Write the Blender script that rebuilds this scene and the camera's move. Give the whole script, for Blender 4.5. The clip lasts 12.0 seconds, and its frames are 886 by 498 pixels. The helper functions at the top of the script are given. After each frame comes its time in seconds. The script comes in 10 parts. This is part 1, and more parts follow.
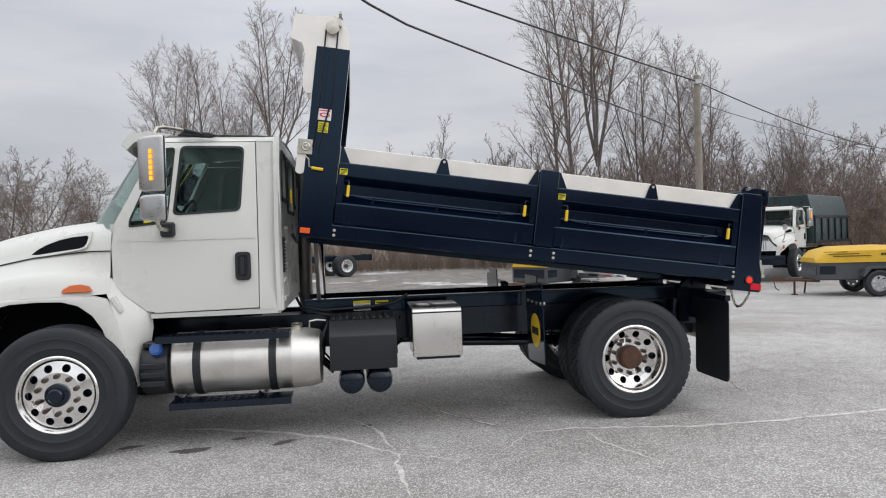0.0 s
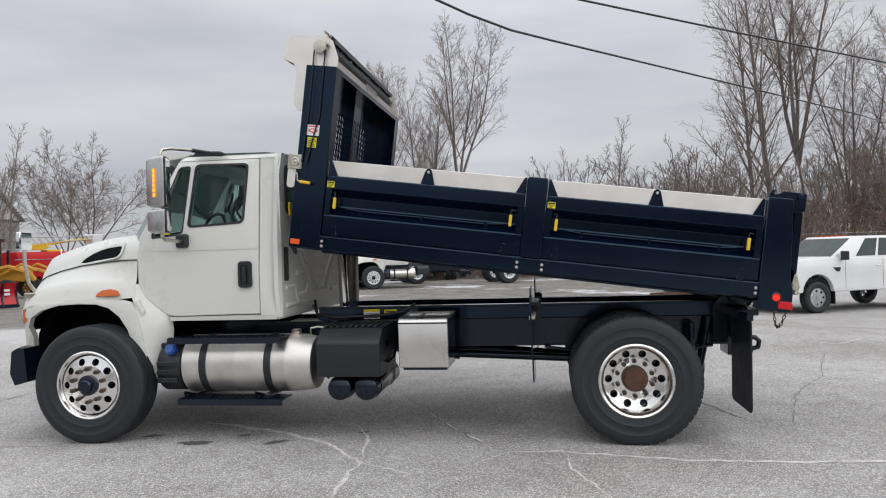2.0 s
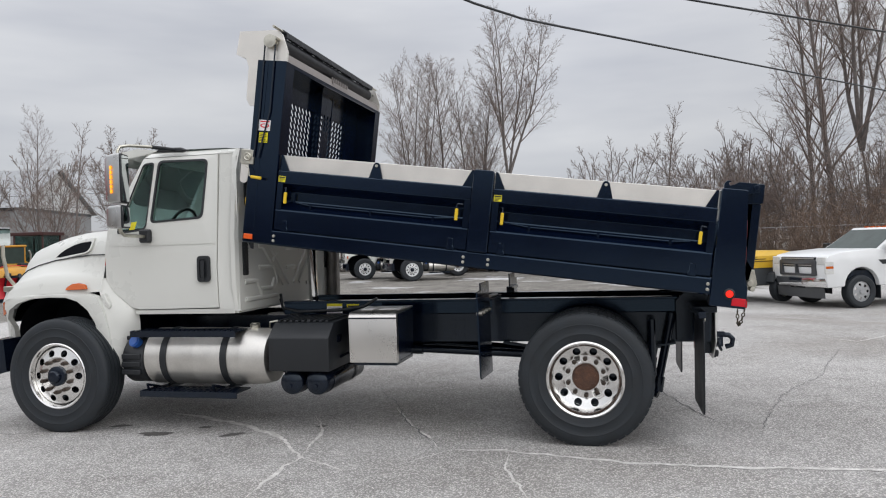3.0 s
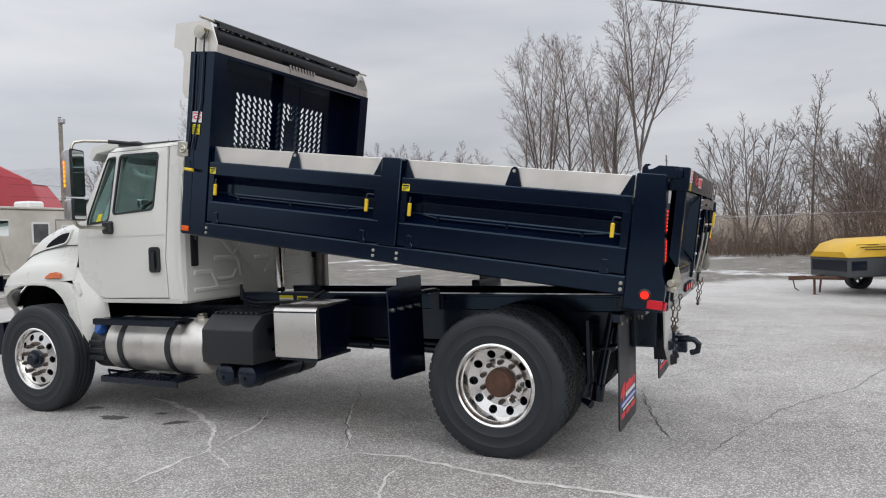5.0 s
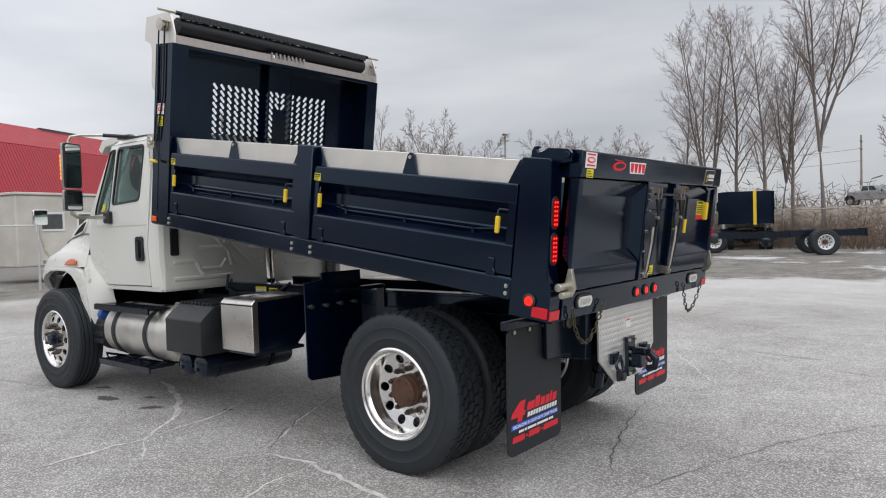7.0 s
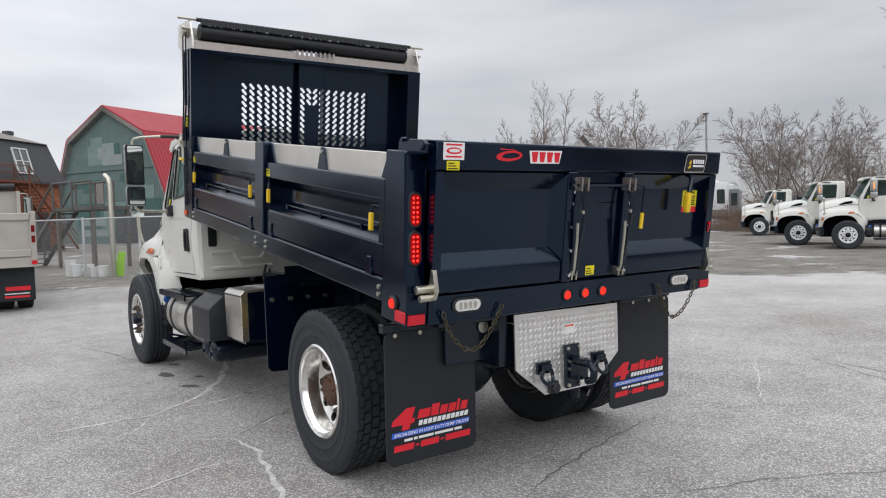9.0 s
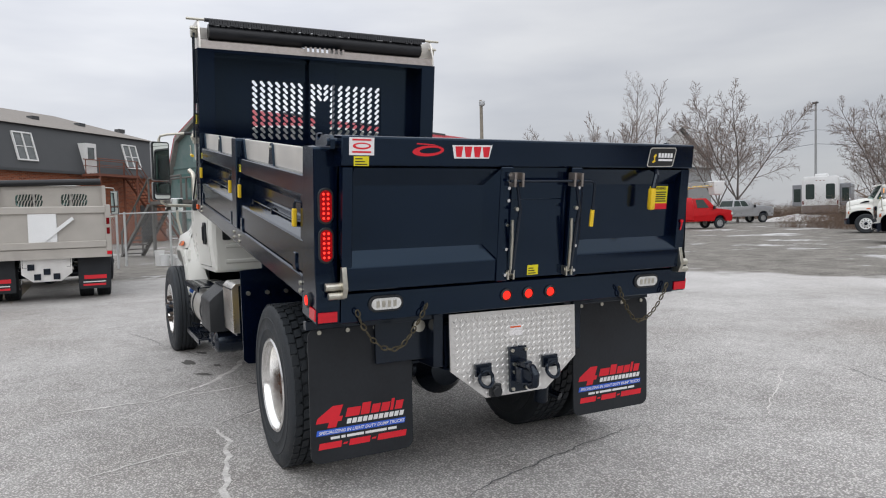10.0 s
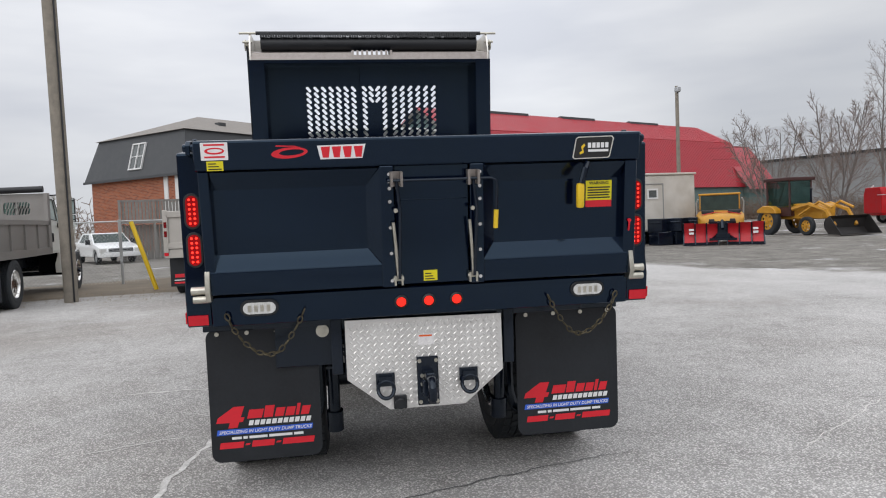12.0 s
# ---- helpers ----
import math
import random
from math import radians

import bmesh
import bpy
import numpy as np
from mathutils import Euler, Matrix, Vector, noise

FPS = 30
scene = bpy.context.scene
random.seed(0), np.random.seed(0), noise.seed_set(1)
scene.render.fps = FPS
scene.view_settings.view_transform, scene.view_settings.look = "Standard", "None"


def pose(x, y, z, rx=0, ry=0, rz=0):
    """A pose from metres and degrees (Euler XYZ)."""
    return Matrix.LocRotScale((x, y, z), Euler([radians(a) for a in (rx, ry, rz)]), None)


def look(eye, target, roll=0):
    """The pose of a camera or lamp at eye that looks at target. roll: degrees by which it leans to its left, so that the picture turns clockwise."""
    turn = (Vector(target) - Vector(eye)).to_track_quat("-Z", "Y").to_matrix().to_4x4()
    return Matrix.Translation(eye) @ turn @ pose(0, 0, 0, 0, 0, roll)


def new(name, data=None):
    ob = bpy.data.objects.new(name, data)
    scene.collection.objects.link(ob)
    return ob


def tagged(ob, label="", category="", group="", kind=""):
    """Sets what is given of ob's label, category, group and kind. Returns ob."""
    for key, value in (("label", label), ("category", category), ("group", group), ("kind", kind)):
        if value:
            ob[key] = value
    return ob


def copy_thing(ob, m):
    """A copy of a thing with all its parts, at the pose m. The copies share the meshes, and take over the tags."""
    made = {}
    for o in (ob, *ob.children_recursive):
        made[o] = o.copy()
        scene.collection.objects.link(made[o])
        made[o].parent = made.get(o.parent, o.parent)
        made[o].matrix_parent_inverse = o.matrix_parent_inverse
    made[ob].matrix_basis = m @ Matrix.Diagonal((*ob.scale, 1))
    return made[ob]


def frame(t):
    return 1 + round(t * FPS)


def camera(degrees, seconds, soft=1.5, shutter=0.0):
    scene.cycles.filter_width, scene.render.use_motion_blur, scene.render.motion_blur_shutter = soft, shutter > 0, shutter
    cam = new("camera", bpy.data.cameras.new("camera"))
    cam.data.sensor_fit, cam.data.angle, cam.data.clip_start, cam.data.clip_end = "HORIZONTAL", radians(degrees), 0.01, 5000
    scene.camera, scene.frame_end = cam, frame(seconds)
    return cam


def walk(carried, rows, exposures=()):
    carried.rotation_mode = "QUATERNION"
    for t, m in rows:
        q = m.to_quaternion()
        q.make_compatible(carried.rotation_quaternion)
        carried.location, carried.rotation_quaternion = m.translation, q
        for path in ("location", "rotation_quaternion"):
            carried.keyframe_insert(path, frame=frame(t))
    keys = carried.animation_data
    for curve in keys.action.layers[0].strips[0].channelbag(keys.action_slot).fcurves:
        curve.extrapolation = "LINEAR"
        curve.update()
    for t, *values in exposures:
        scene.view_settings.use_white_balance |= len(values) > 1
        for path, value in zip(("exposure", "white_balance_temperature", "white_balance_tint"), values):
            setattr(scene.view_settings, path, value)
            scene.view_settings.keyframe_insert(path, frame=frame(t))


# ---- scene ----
cam = camera(64.6, 12.0, soft=1.1)
METRES, EYE, TILT, LEAN, TURN = 10.707, 1.592, 0.0, 0.0, -7.6
ROWS = [
    (0.0, 0.0, 0.0, 0.0, -0.02, -0.75, 1.77),
    (0.5, 0.0424, 0.0014, 0.0004, 6.06, -0.71, 1.98),
    (1.0, 0.0815, 0.0113, -0.0006, 11.0, -0.25, 2.19),
    (1.5, 0.1212, 0.0181, -0.0004, 13.99, 0.2, 1.92),
    (2.0, 0.1632, 0.0291, -0.0009, 16.28, 0.18, 1.68),
    (2.5, 0.2013, 0.0461, -0.0017, 18.64, -0.07, 1.68),
    (3.0, 0.2409, 0.0635, -0.0011, 21.11, -0.38, 1.82),
    (5.0, 0.3738, 0.1674, -0.0003, 32.85, -1.34, 1.91),
    (5.5, 0.3973, 0.2021, -0.0015, 36.09, -1.44, 1.83),
    (6.0, 0.4238, 0.236, -0.0016, 39.4, -1.58, 1.75),
    (6.5, 0.4482, 0.2682, -0.0025, 42.68, -1.77, 1.62),
    (7.0, 0.4739, 0.305, -0.002, 46.63, -1.93, 1.6),
    (9.0, 0.5513, 0.4485, -0.0016, 63.08, -2.56, 1.81),
    (9.5, 0.5708, 0.4869, -0.0022, 67.26, -2.64, 1.6),
    (10.0, 0.5761, 0.5281, -0.0028, 70.88, -2.81, 1.5),
    (10.5, 0.5859, 0.5691, -0.0033, 76.36, -2.78, 1.26),
    (11.0, 0.5846, 0.6104, -0.0045, 80.48, -2.83, 2.04),
    (11.5, 0.5863, 0.6522, -0.0046, 84.83, -2.69, 2.28),
    (12.0, 0.5851, 0.6881, -0.005, 88.59, -2.59, 2.34),
]
walk(cam, [(t, pose(0, 0, EYE, TILT, LEAN, TURN) @ pose(METRES * x, METRES * y, METRES * z, 90 + pitch, roll, yaw)) for t, x, y, z, yaw, pitch, roll in ROWS], ((0.0, 0.26), (1.0, 0.22), (3.0, 0.22), (7.0, 0.24), (12.0, 0.20)))

# ---- world, sun ----
world = bpy.data.worlds.new("overcast_sky")
scene.world = world
world.use_nodes = True
SUN_EL, SUN_AZ = radians(28), radians(125)


def overcast():
    nt = world.node_tree
    n, l = nt.nodes, nt.links
    n.clear()
    out, bg = n.new("ShaderNodeOutputWorld"), n.new("ShaderNodeBackground")
    sky = n.new("ShaderNodeTexSky")
    sky.sky_type, sky.sun_disc = "NISHITA", False
    sky.sun_elevation, sky.sun_rotation = SUN_EL, SUN_AZ
    co, sep = n.new("ShaderNodeTexCoord"), n.new("ShaderNodeSeparateXYZ")
    l.new(co.outputs["Generated"], sep.inputs[0])
    # brightness of a cloud deck: grows from the horizon to the zenith
    ramp = n.new("ShaderNodeValToRGB")
    e = ramp.color_ramp.elements
    e[0].position, e[0].color = 0.0, (0.50, 0.51, 0.53, 1)
    e[1].position, e[1].color = 1.0, (1.12, 1.13, 1.16, 1)
    for p, c in ((0.12, (0.545, 0.553, 0.575, 1)), (0.30, (0.635, 0.642, 0.662, 1)), (0.5, (0.90, 0.905, 0.925, 1))):
        el = e.new(p)
        el.color = c
    l.new(sep.outputs[2], ramp.inputs[0])
    # soft bands of cloud
    mp = n.new("ShaderNodeMapping")
    mp.inputs["Scale"].default_value = (1.7, 1.7, 8.0)
    l.new(co.outputs["Generated"], mp.inputs[0])
    nz = n.new("ShaderNodeTexNoise")
    nz.inputs["Scale"].default_value, nz.inputs["Detail"].default_value, nz.inputs["Roughness"].default_value = 1.5, 4, 0.5
    l.new(mp.outputs[0], nz.inputs["Vector"])
    cr = n.new("ShaderNodeValToRGB")
    cr.color_ramp.elements[0].position, cr.color_ramp.elements[0].color = 0.3, (0.81, 0.826, 0.872, 1)
    cr.color_ramp.elements[1].position, cr.color_ramp.elements[1].color = 0.7, (1.10, 1.10, 1.10, 1)
    l.new(nz.outputs["Fac"], cr.inputs[0])
    mul = n.new("ShaderNodeMixRGB")
    mul.blend_type, mul.inputs[0].default_value = "MULTIPLY", 1
    l.new(ramp.outputs[0], mul.inputs[1]), l.new(cr.outputs[0], mul.inputs[2])
    # wide bright bank of cloud in the west
    dot = n.new("ShaderNodeVectorMath")
    dot.operation = "DOT_PRODUCT"
    dot.inputs[1].default_value = WEST_DIR
    l.new(co.outputs["Generated"], dot.inputs[0])
    gl = n.new("ShaderNodeMapRange")
    gl.interpolation_type = "SMOOTHSTEP"
    gl.inputs["From Min"].default_value, gl.inputs["From Max"].default_value = 0.1, 1.1
    gl.inputs["To Min"].default_value, gl.inputs["To Max"].default_value = 0.95, 1.42
    l.new(dot.outputs["Value"], gl.inputs[0])
    # a heavier bank of cloud to the north-west
    dot2 = n.new("ShaderNodeVectorMath")
    dot2.operation = "DOT_PRODUCT"
    dot2.inputs[1].default_value = Vector((-0.62, 0.76, 0.20)).normalized()
    l.new(co.outputs["Generated"], dot2.inputs[0])
    bank = n.new("ShaderNodeMapRange")
    bank.interpolation_type = "SMOOTHSTEP"
    bank.inputs["From Min"].default_value, bank.inputs["From Max"].default_value = 0.80, 1.0
    bank.inputs["To Min"].default_value, bank.inputs["To Max"].default_value = 1.0, 0.74
    l.new(dot2.outputs["Value"], bank.inputs[0])
    # the thinnest, brightest cloud stands to the south-east
    dot3 = n.new("ShaderNodeVectorMath")
    dot3.operation = "DOT_PRODUCT"
    dot3.inputs[1].default_value = SUN_DIR
    l.new(co.outputs["Generated"], dot3.inputs[0])
    thin = n.new("ShaderNodeMapRange")
    thin.interpolation_type = "SMOOTHSTEP"
    thin.inputs["From Min"].default_value, thin.inputs["From Max"].default_value = 0.15, 1.0
    thin.inputs["To Min"].default_value, thin.inputs["To Max"].default_value = 1.0, 1.75
    l.new(dot3.outputs["Value"], thin.inputs[0])
    both = n.new("ShaderNodeMath")
    both.operation = "MULTIPLY"
    l.new(gl.outputs[0], both.inputs[0]), l.new(thin.outputs[0], both.inputs[1])
    veil = n.new("ShaderNodeMath")
    veil.operation = "MULTIPLY"
    l.new(both.outputs[0], veil.inputs[0]), l.new(bank.outputs[0], veil.inputs[1])
    mul2 = n.new("ShaderNodeVectorMath")
    mul2.operation = "SCALE"
    l.new(mul.outputs[0], mul2.inputs[0]), l.new(veil.outputs[0], mul2.inputs["Scale"])
    sk = n.new("ShaderNodeVectorMath")
    sk.operation = "SCALE"
    sk.inputs["Scale"].default_value = 0.05
    l.new(sky.outputs[0], sk.inputs[0])
    mix = n.new("ShaderNodeMixRGB")
    mix.inputs[0].default_value = 0.9
    l.new(sk.outputs[0], mix.inputs[1]), l.new(mul2.outputs[0], mix.inputs[2])
    l.new(mix.outputs[0], bg.inputs[0])
    bg.inputs[1].default_value = 1.0
    l.new(bg.outputs[0], out.inputs[0])


# the veiled sun stands behind the walk, to the south-east
SUN_DIR = Vector((math.cos(SUN_EL) * 0.82, -math.cos(SUN_EL) * 0.57, math.sin(SUN_EL)))
WEST_DIR = Vector((-0.74, 0.27, 0.616))
overcast()
sun_data = bpy.data.lights.new("sun", "SUN")
sun_data.energy, sun_data.angle, sun_data.color = 0.35, radians(40), (1, 0.97, 0.93)
sun = new("sun", sun_data)
sun.matrix_world = look(SUN_DIR * 60, (0, 0, 0))


# ---- materials ----
def mat(name, color, rough=0.5, metal=0.0, vary=0.12, scale=3.0, fine=60.0, bump=0.0, coat=0.0, spec=0.5, emit=None, power=0.0, tint=None, wave=0.0, sheen=None):
    """A surface with colour and gloss that vary at two scales, and a fine relief."""
    m = bpy.data.materials.new(name)
    m.use_nodes = True
    n, l = m.node_tree.nodes, m.node_tree.links
    b = n["Principled BSDF"]
    b.inputs["Metallic"].default_value = metal
    b.inputs["Specular IOR Level"].default_value = spec
    b.inputs["Coat Weight"].default_value, b.inputs["Coat Roughness"].default_value = coat, 0.06
    co = n.new("ShaderNodeTexCoord")
    big, small = n.new("ShaderNodeTexNoise"), n.new("ShaderNodeTexNoise")
    for t, s, d in ((big, scale, 5), (small, fine, 3)):
        t.inputs["Scale"].default_value, t.inputs["Detail"].default_value = s, d
        l.new(co.outputs["Object"], t.inputs["Vector"])
    add = n.new("ShaderNodeMath")
    add.operation = "MULTIPLY_ADD"
    add.inputs[1].default_value = 0.5
    l.new(small.outputs["Fac"], add.inputs[0]), l.new(big.outputs["Fac"], add.inputs[2])
    mr = n.new("ShaderNodeMapRange")
    mr.inputs["From Min"].default_value, mr.inputs["From Max"].default_value = 0.45, 1.05
    l.new(add.outputs[0], mr.inputs[0])
    mx = n.new("ShaderNodeMixRGB")
    c2 = tint or tuple(c * (1 - vary) for c in color)
    c1 = tuple(min(1, c * (1 + vary)) for c in color)
    mx.inputs[1].default_value, mx.inputs[2].default_value = (*c2, 1), (*c1, 1)
    l.new(mr.outputs[0], mx.inputs[0]), l.new(mx.outputs[0], b.inputs["Base Color"])
    rr = n.new("ShaderNodeMapRange")
    rr.inputs["To Min"].default_value, rr.inputs["To Max"].default_value = rough * 0.8, min(1, rough * 1.25)
    l.new(mr.outputs[0], rr.inputs[0]), l.new(rr.outputs[0], b.inputs["Roughness"])
    if bump:
        bp = n.new("ShaderNodeBump")
        bp.inputs["Strength"].default_value, bp.inputs["Distance"].default_value = bump, 0.01
        l.new(small.outputs["Fac"], bp.inputs["Height"]), l.new(bp.outputs[0], b.inputs["Normal"])
    if wave:
        # slight unevenness of pressed sheet
        wn = n.new("ShaderNodeTexNoise")
        wn.inputs["Scale"].default_value, wn.inputs["Detail"].default_value = 2.6, 1.5
        l.new(co.outputs["Object"], wn.inputs["Vector"])
        bp = n.new("ShaderNodeBump")
        bp.inputs["Strength"].default_value, bp.inputs["Distance"].default_value = wave, 0.02
        l.new(wn.outputs["Fac"], bp.inputs["Height"]), l.new(bp.outputs[0], b.inputs["Normal"])
    if sheen:
        b.inputs["Specular Tint"].default_value = (*sheen, 1)
    if emit:
        b.inputs["Emission Color"].default_value, b.inputs["Emission Strength"].default_value = (*emit, 1), power
    return m


def glass(name, color, rough=0.02):
    m = bpy.data.materials.new(name)
    m.use_nodes = True
    b = m.node_tree.nodes["Principled BSDF"]
    b.inputs["Base Color"].default_value, b.inputs["Roughness"].default_value = (*color, 1), rough
    b.inputs["Transmission Weight"].default_value, b.inputs["IOR"].default_value = 1, 1.2
    return m


WHITE = mat("white_cab_paint", (0.66, 0.66, 0.62), 0.30, vary=0.012, scale=1.5, fine=8)
FLEET = mat("white_fleet_paint", (0.76, 0.77, 0.77), 0.35, vary=0.05, scale=2, coat=0.3)
BLACK = mat("black_gloss_paint", (0.0009, 0.0027, 0.0110), 0.135, vary=0.25, scale=2.0, fine=25, spec=0.55, wave=0.035, sheen=(0.52, 0.76, 1.0))
CHASSIS = mat("black_chassis_paint", (0.0040, 0.0065, 0.0140), 0.20, vary=0.3, scale=4, spec=0.5, sheen=(0.78, 0.9, 1.0))
PLASTIC = mat("black_plastic", (0.0110, 0.0130, 0.0160), 0.45, vary=0.2, bump=0.15, fine=200)
FLAP = mat("black_rubber_sheet", (0.0150, 0.0175, 0.0215), 0.45, vary=0.3, scale=5, bump=0.1, spec=0.35)
TYRE = mat("tyre_rubber", (0.0140, 0.0180, 0.0225), 0.62, vary=0.42, scale=9, fine=90, bump=0.25)
STAIN = mat("stainless_sheet", (0.78, 0.75, 0.70), 0.45, 1.0, vary=0.06, scale=6, fine=150)
SSGLOSS = mat("brushed_stainless_box", (0.68, 0.66, 0.625), 0.30, 1.0, vary=0.03, scale=4, fine=150)
TANK = mat("tank_aluminium", (0.70, 0.68, 0.64), 0.42, 1.0, vary=0.12, scale=7)
POLISH = mat("polished_aluminium", (0.84, 0.83, 0.81), 0.20, 1.0, vary=0.05, scale=12)
CHROME = mat("chrome", (0.72, 0.72, 0.72), 0.07, 1.0, vary=0.04)
ZINC = mat("zinc_plated_steel", (0.55, 0.53, 0.46), 0.35, 1.0, vary=0.2, scale=20)
RUST = mat("rusty_iron", (0.085, 0.040, 0.024), 0.75, vary=0.5, scale=14, bump=0.4)
PITCH = mat("matt_black_liner", (0.004, 0.005, 0.007), 0.9, vary=0.3, spec=0.12)
YELLOW = mat("yellow_vinyl", (0.75, 0.50, 0.02), 0.4, vary=0.08)
LABELY = mat("yellow_label", (0.72, 0.62, 0.01), 0.45, vary=0.06)
LABELW = mat("white_label", (0.78, 0.76, 0.76), 0.4, vary=0.05)
INK = mat("black_print", (0.012, 0.012, 0.012), 0.5)
REDINK = mat("red_print", (0.66, 0.012, 0.026), 0.45, vary=0.08)
BLUEINK = mat("blue_print", (0.03, 0.12, 0.62), 0.45, vary=0.05)
WHITEINK = mat("white_print", (0.75, 0.75, 0.75), 0.45, vary=0.05)
REDREFL = mat("red_reflector", (0.60, 0.008, 0.02), 0.22, vary=0.1)
AMBER = mat("amber_lens", (0.50, 0.09, 0.005), 0.2, vary=0.1)
REDLENS = mat("red_lens", (0.16, 0.003, 0.006), 0.15, vary=0.15)
LITLENS = mat("glowing_red_lens", (0.26, 0.001, 0.003), 0.30, vary=0.15, spec=0.18, emit=(1, 0.004, 0.010), power=0.09)
REDLED = mat("lit_red_led", (0.5, 0.01, 0.01), 0.4, spec=0.1, emit=(1, 0.030, 0.018), power=2.4)
REDHOT = mat("lit_red_lamp", (0.4, 0.004, 0.006), 0.35, spec=0.15, emit=(1, 0.030, 0.016), power=1.1)
AMBLED = mat("lit_amber_led", (0.9, 0.4, 0.02), 0.3, emit=(1, 0.28, 0.01), power=1.3)
CLEARLENS = mat("clear_lamp_lens", (0.62, 0.62, 0.60), 0.15, vary=0.1, scale=30)
FROSTED = mat("frosted_window", (0.46, 0.54, 0.52), 0.5, vary=0.25, scale=4)
BLUECAP = mat("blue_cap", (0.02, 0.10, 0.38), 0.4)
GLASS = glass("tinted_window", (0.36, 0.50, 0.48))
DARKGLASS = mat("dark_vehicle_glass", (0.045, 0.062, 0.058), 0.06, vary=0.2, spec=0.16)
MIRRORG = mat("mirror_glass", (0.70, 0.74, 0.74), 0.03, 1.0, vary=0.02)
INTERIOR = mat("grey_cab_trim", (0.17, 0.168, 0.16), 0.8, vary=0.2)
SEATM = mat("grey_seat_cloth", (0.28, 0.28, 0.275), 0.9, vary=0.2)
TARP = mat("tarp_roll_vinyl", (0.010, 0.011, 0.014), 0.45, vary=0.3, scale=8)
DIAMOND = mat("aluminium_tread_plate", (0.80, 0.79, 0.77), 0.42, 1.0, vary=0.07, scale=8)
ORANGE = mat("orange_reflector", (0.75, 0.10, 0.01), 0.25, vary=0.1)


# ---- mesh helpers ----
def box(bm, x0, x1, y0, y1, z0, z1):
    v = [bm.verts.new((x, y, z)) for x in (x0, x1) for y in (y0, y1) for z in (z0, z1)]
    for f in ((0, 1, 3, 2), (4, 6, 7, 5), (0, 4, 5, 1), (2, 3, 7, 6), (0, 2, 6, 4), (1, 5, 7, 3)):
        bm.faces.new([v[i] for i in f])


def prism(bm, pts, axis, a, b):
    """A polygon drawn square to an axis and pulled along it from a to b."""
    def at(p, d):
        return {"x": (d, p[0], p[1]), "y": (p[0], d, p[1]), "z": (p[0], p[1], d)}[axis]
    lo, hi = [bm.verts.new(at(p, a)) for p in pts], [bm.verts.new(at(p, b)) for p in pts]
    bm.faces.new(lo), bm.faces.new(hi[::-1])
    for i in range(len(pts)):
        j = (i + 1) % len(pts)
        bm.faces.new((lo[i], hi[i], hi[j], lo[j]))


def basis(d):
    d = Vector(d).normalized()
    a = d.orthogonal().normalized()
    return a, d.cross(a)


def cyl(bm, p0, p1, r, n=16, r2=None, caps=True):
    p0, p1 = Vector(p0), Vector(p1)
    a, b = basis(p1 - p0)
    rings = []
    for p, q in ((p0, r), (p1, r if r2 is None else r2)):
        rings.append([bm.verts.new(p + (a * math.cos(i * math.tau / n) + b * math.sin(i * math.tau / n)) * q) for i in range(n)])
    for i in range(n):
        j = (i + 1) % n
        bm.faces.new((rings[0][i], rings[0][j], rings[1][j], rings[1][i]))
    if caps:
        bm.faces.new(rings[0][::-1]), bm.faces.new(rings[1])


def tube(bm, pts, r, n=8, closed=False):
    """A round bar through the points."""
    pts = [Vector(p) for p in pts]
    rings, a = [], None
    for i, p in enumerate(pts):
        if closed:
            d = pts[(i + 1) % len(pts)] - pts[i - 1]
        else:
            d = pts[min(i + 1, len(pts) - 1)] - pts[max(i - 1, 0)]
        d.normalize()
        a = basis(d)[0] if a is None else (a - d * a.dot(d)).normalized()
        b = d.cross(a)
        rings.append([bm.verts.new(p + (a * math.cos(k * math.tau / n) + b * math.sin(k * math.tau / n)) * r) for k in range(n)])
    for i in range(len(rings) - (0 if closed else 1)):
        q = rings[(i + 1) % len(rings)]
        for k in range(n):
            j = (k + 1) % n
            bm.faces.new((rings[i][k], rings[i][j], q[j], q[k]))
    if not closed:
        bm.faces.new(rings[0][::-1]), bm.faces.new(rings[-1])


def lathe(bm, prof, c=(0, 0, 0), axis="y", n=48, loop=False):
    """A profile of (radius, place along the axis) turned round the axis."""
    c = Vector(c)
    rows = []
    for r, h in prof:
        row = []
        for k in range(n):
            s, t = r * math.cos(k * math.tau / n), r * math.sin(k * math.tau / n)
            row.append(bm.verts.new(c + Vector({"y": (s, h, t), "x": (h, s, t), "z": (s, t, h)}[axis])))
        rows.append(row)
    pairs = list(zip(rows, rows[1:])) + ([(rows[-1], rows[0])] if loop else [])
    for p, q in pairs:
        for k in range(n):
            j = (k + 1) % n
            bm.faces.new((p[k], p[j], q[j], q[k]))
    if not loop:
        bm.faces.new(rows[0][::-1]), bm.faces.new(rows[-1])


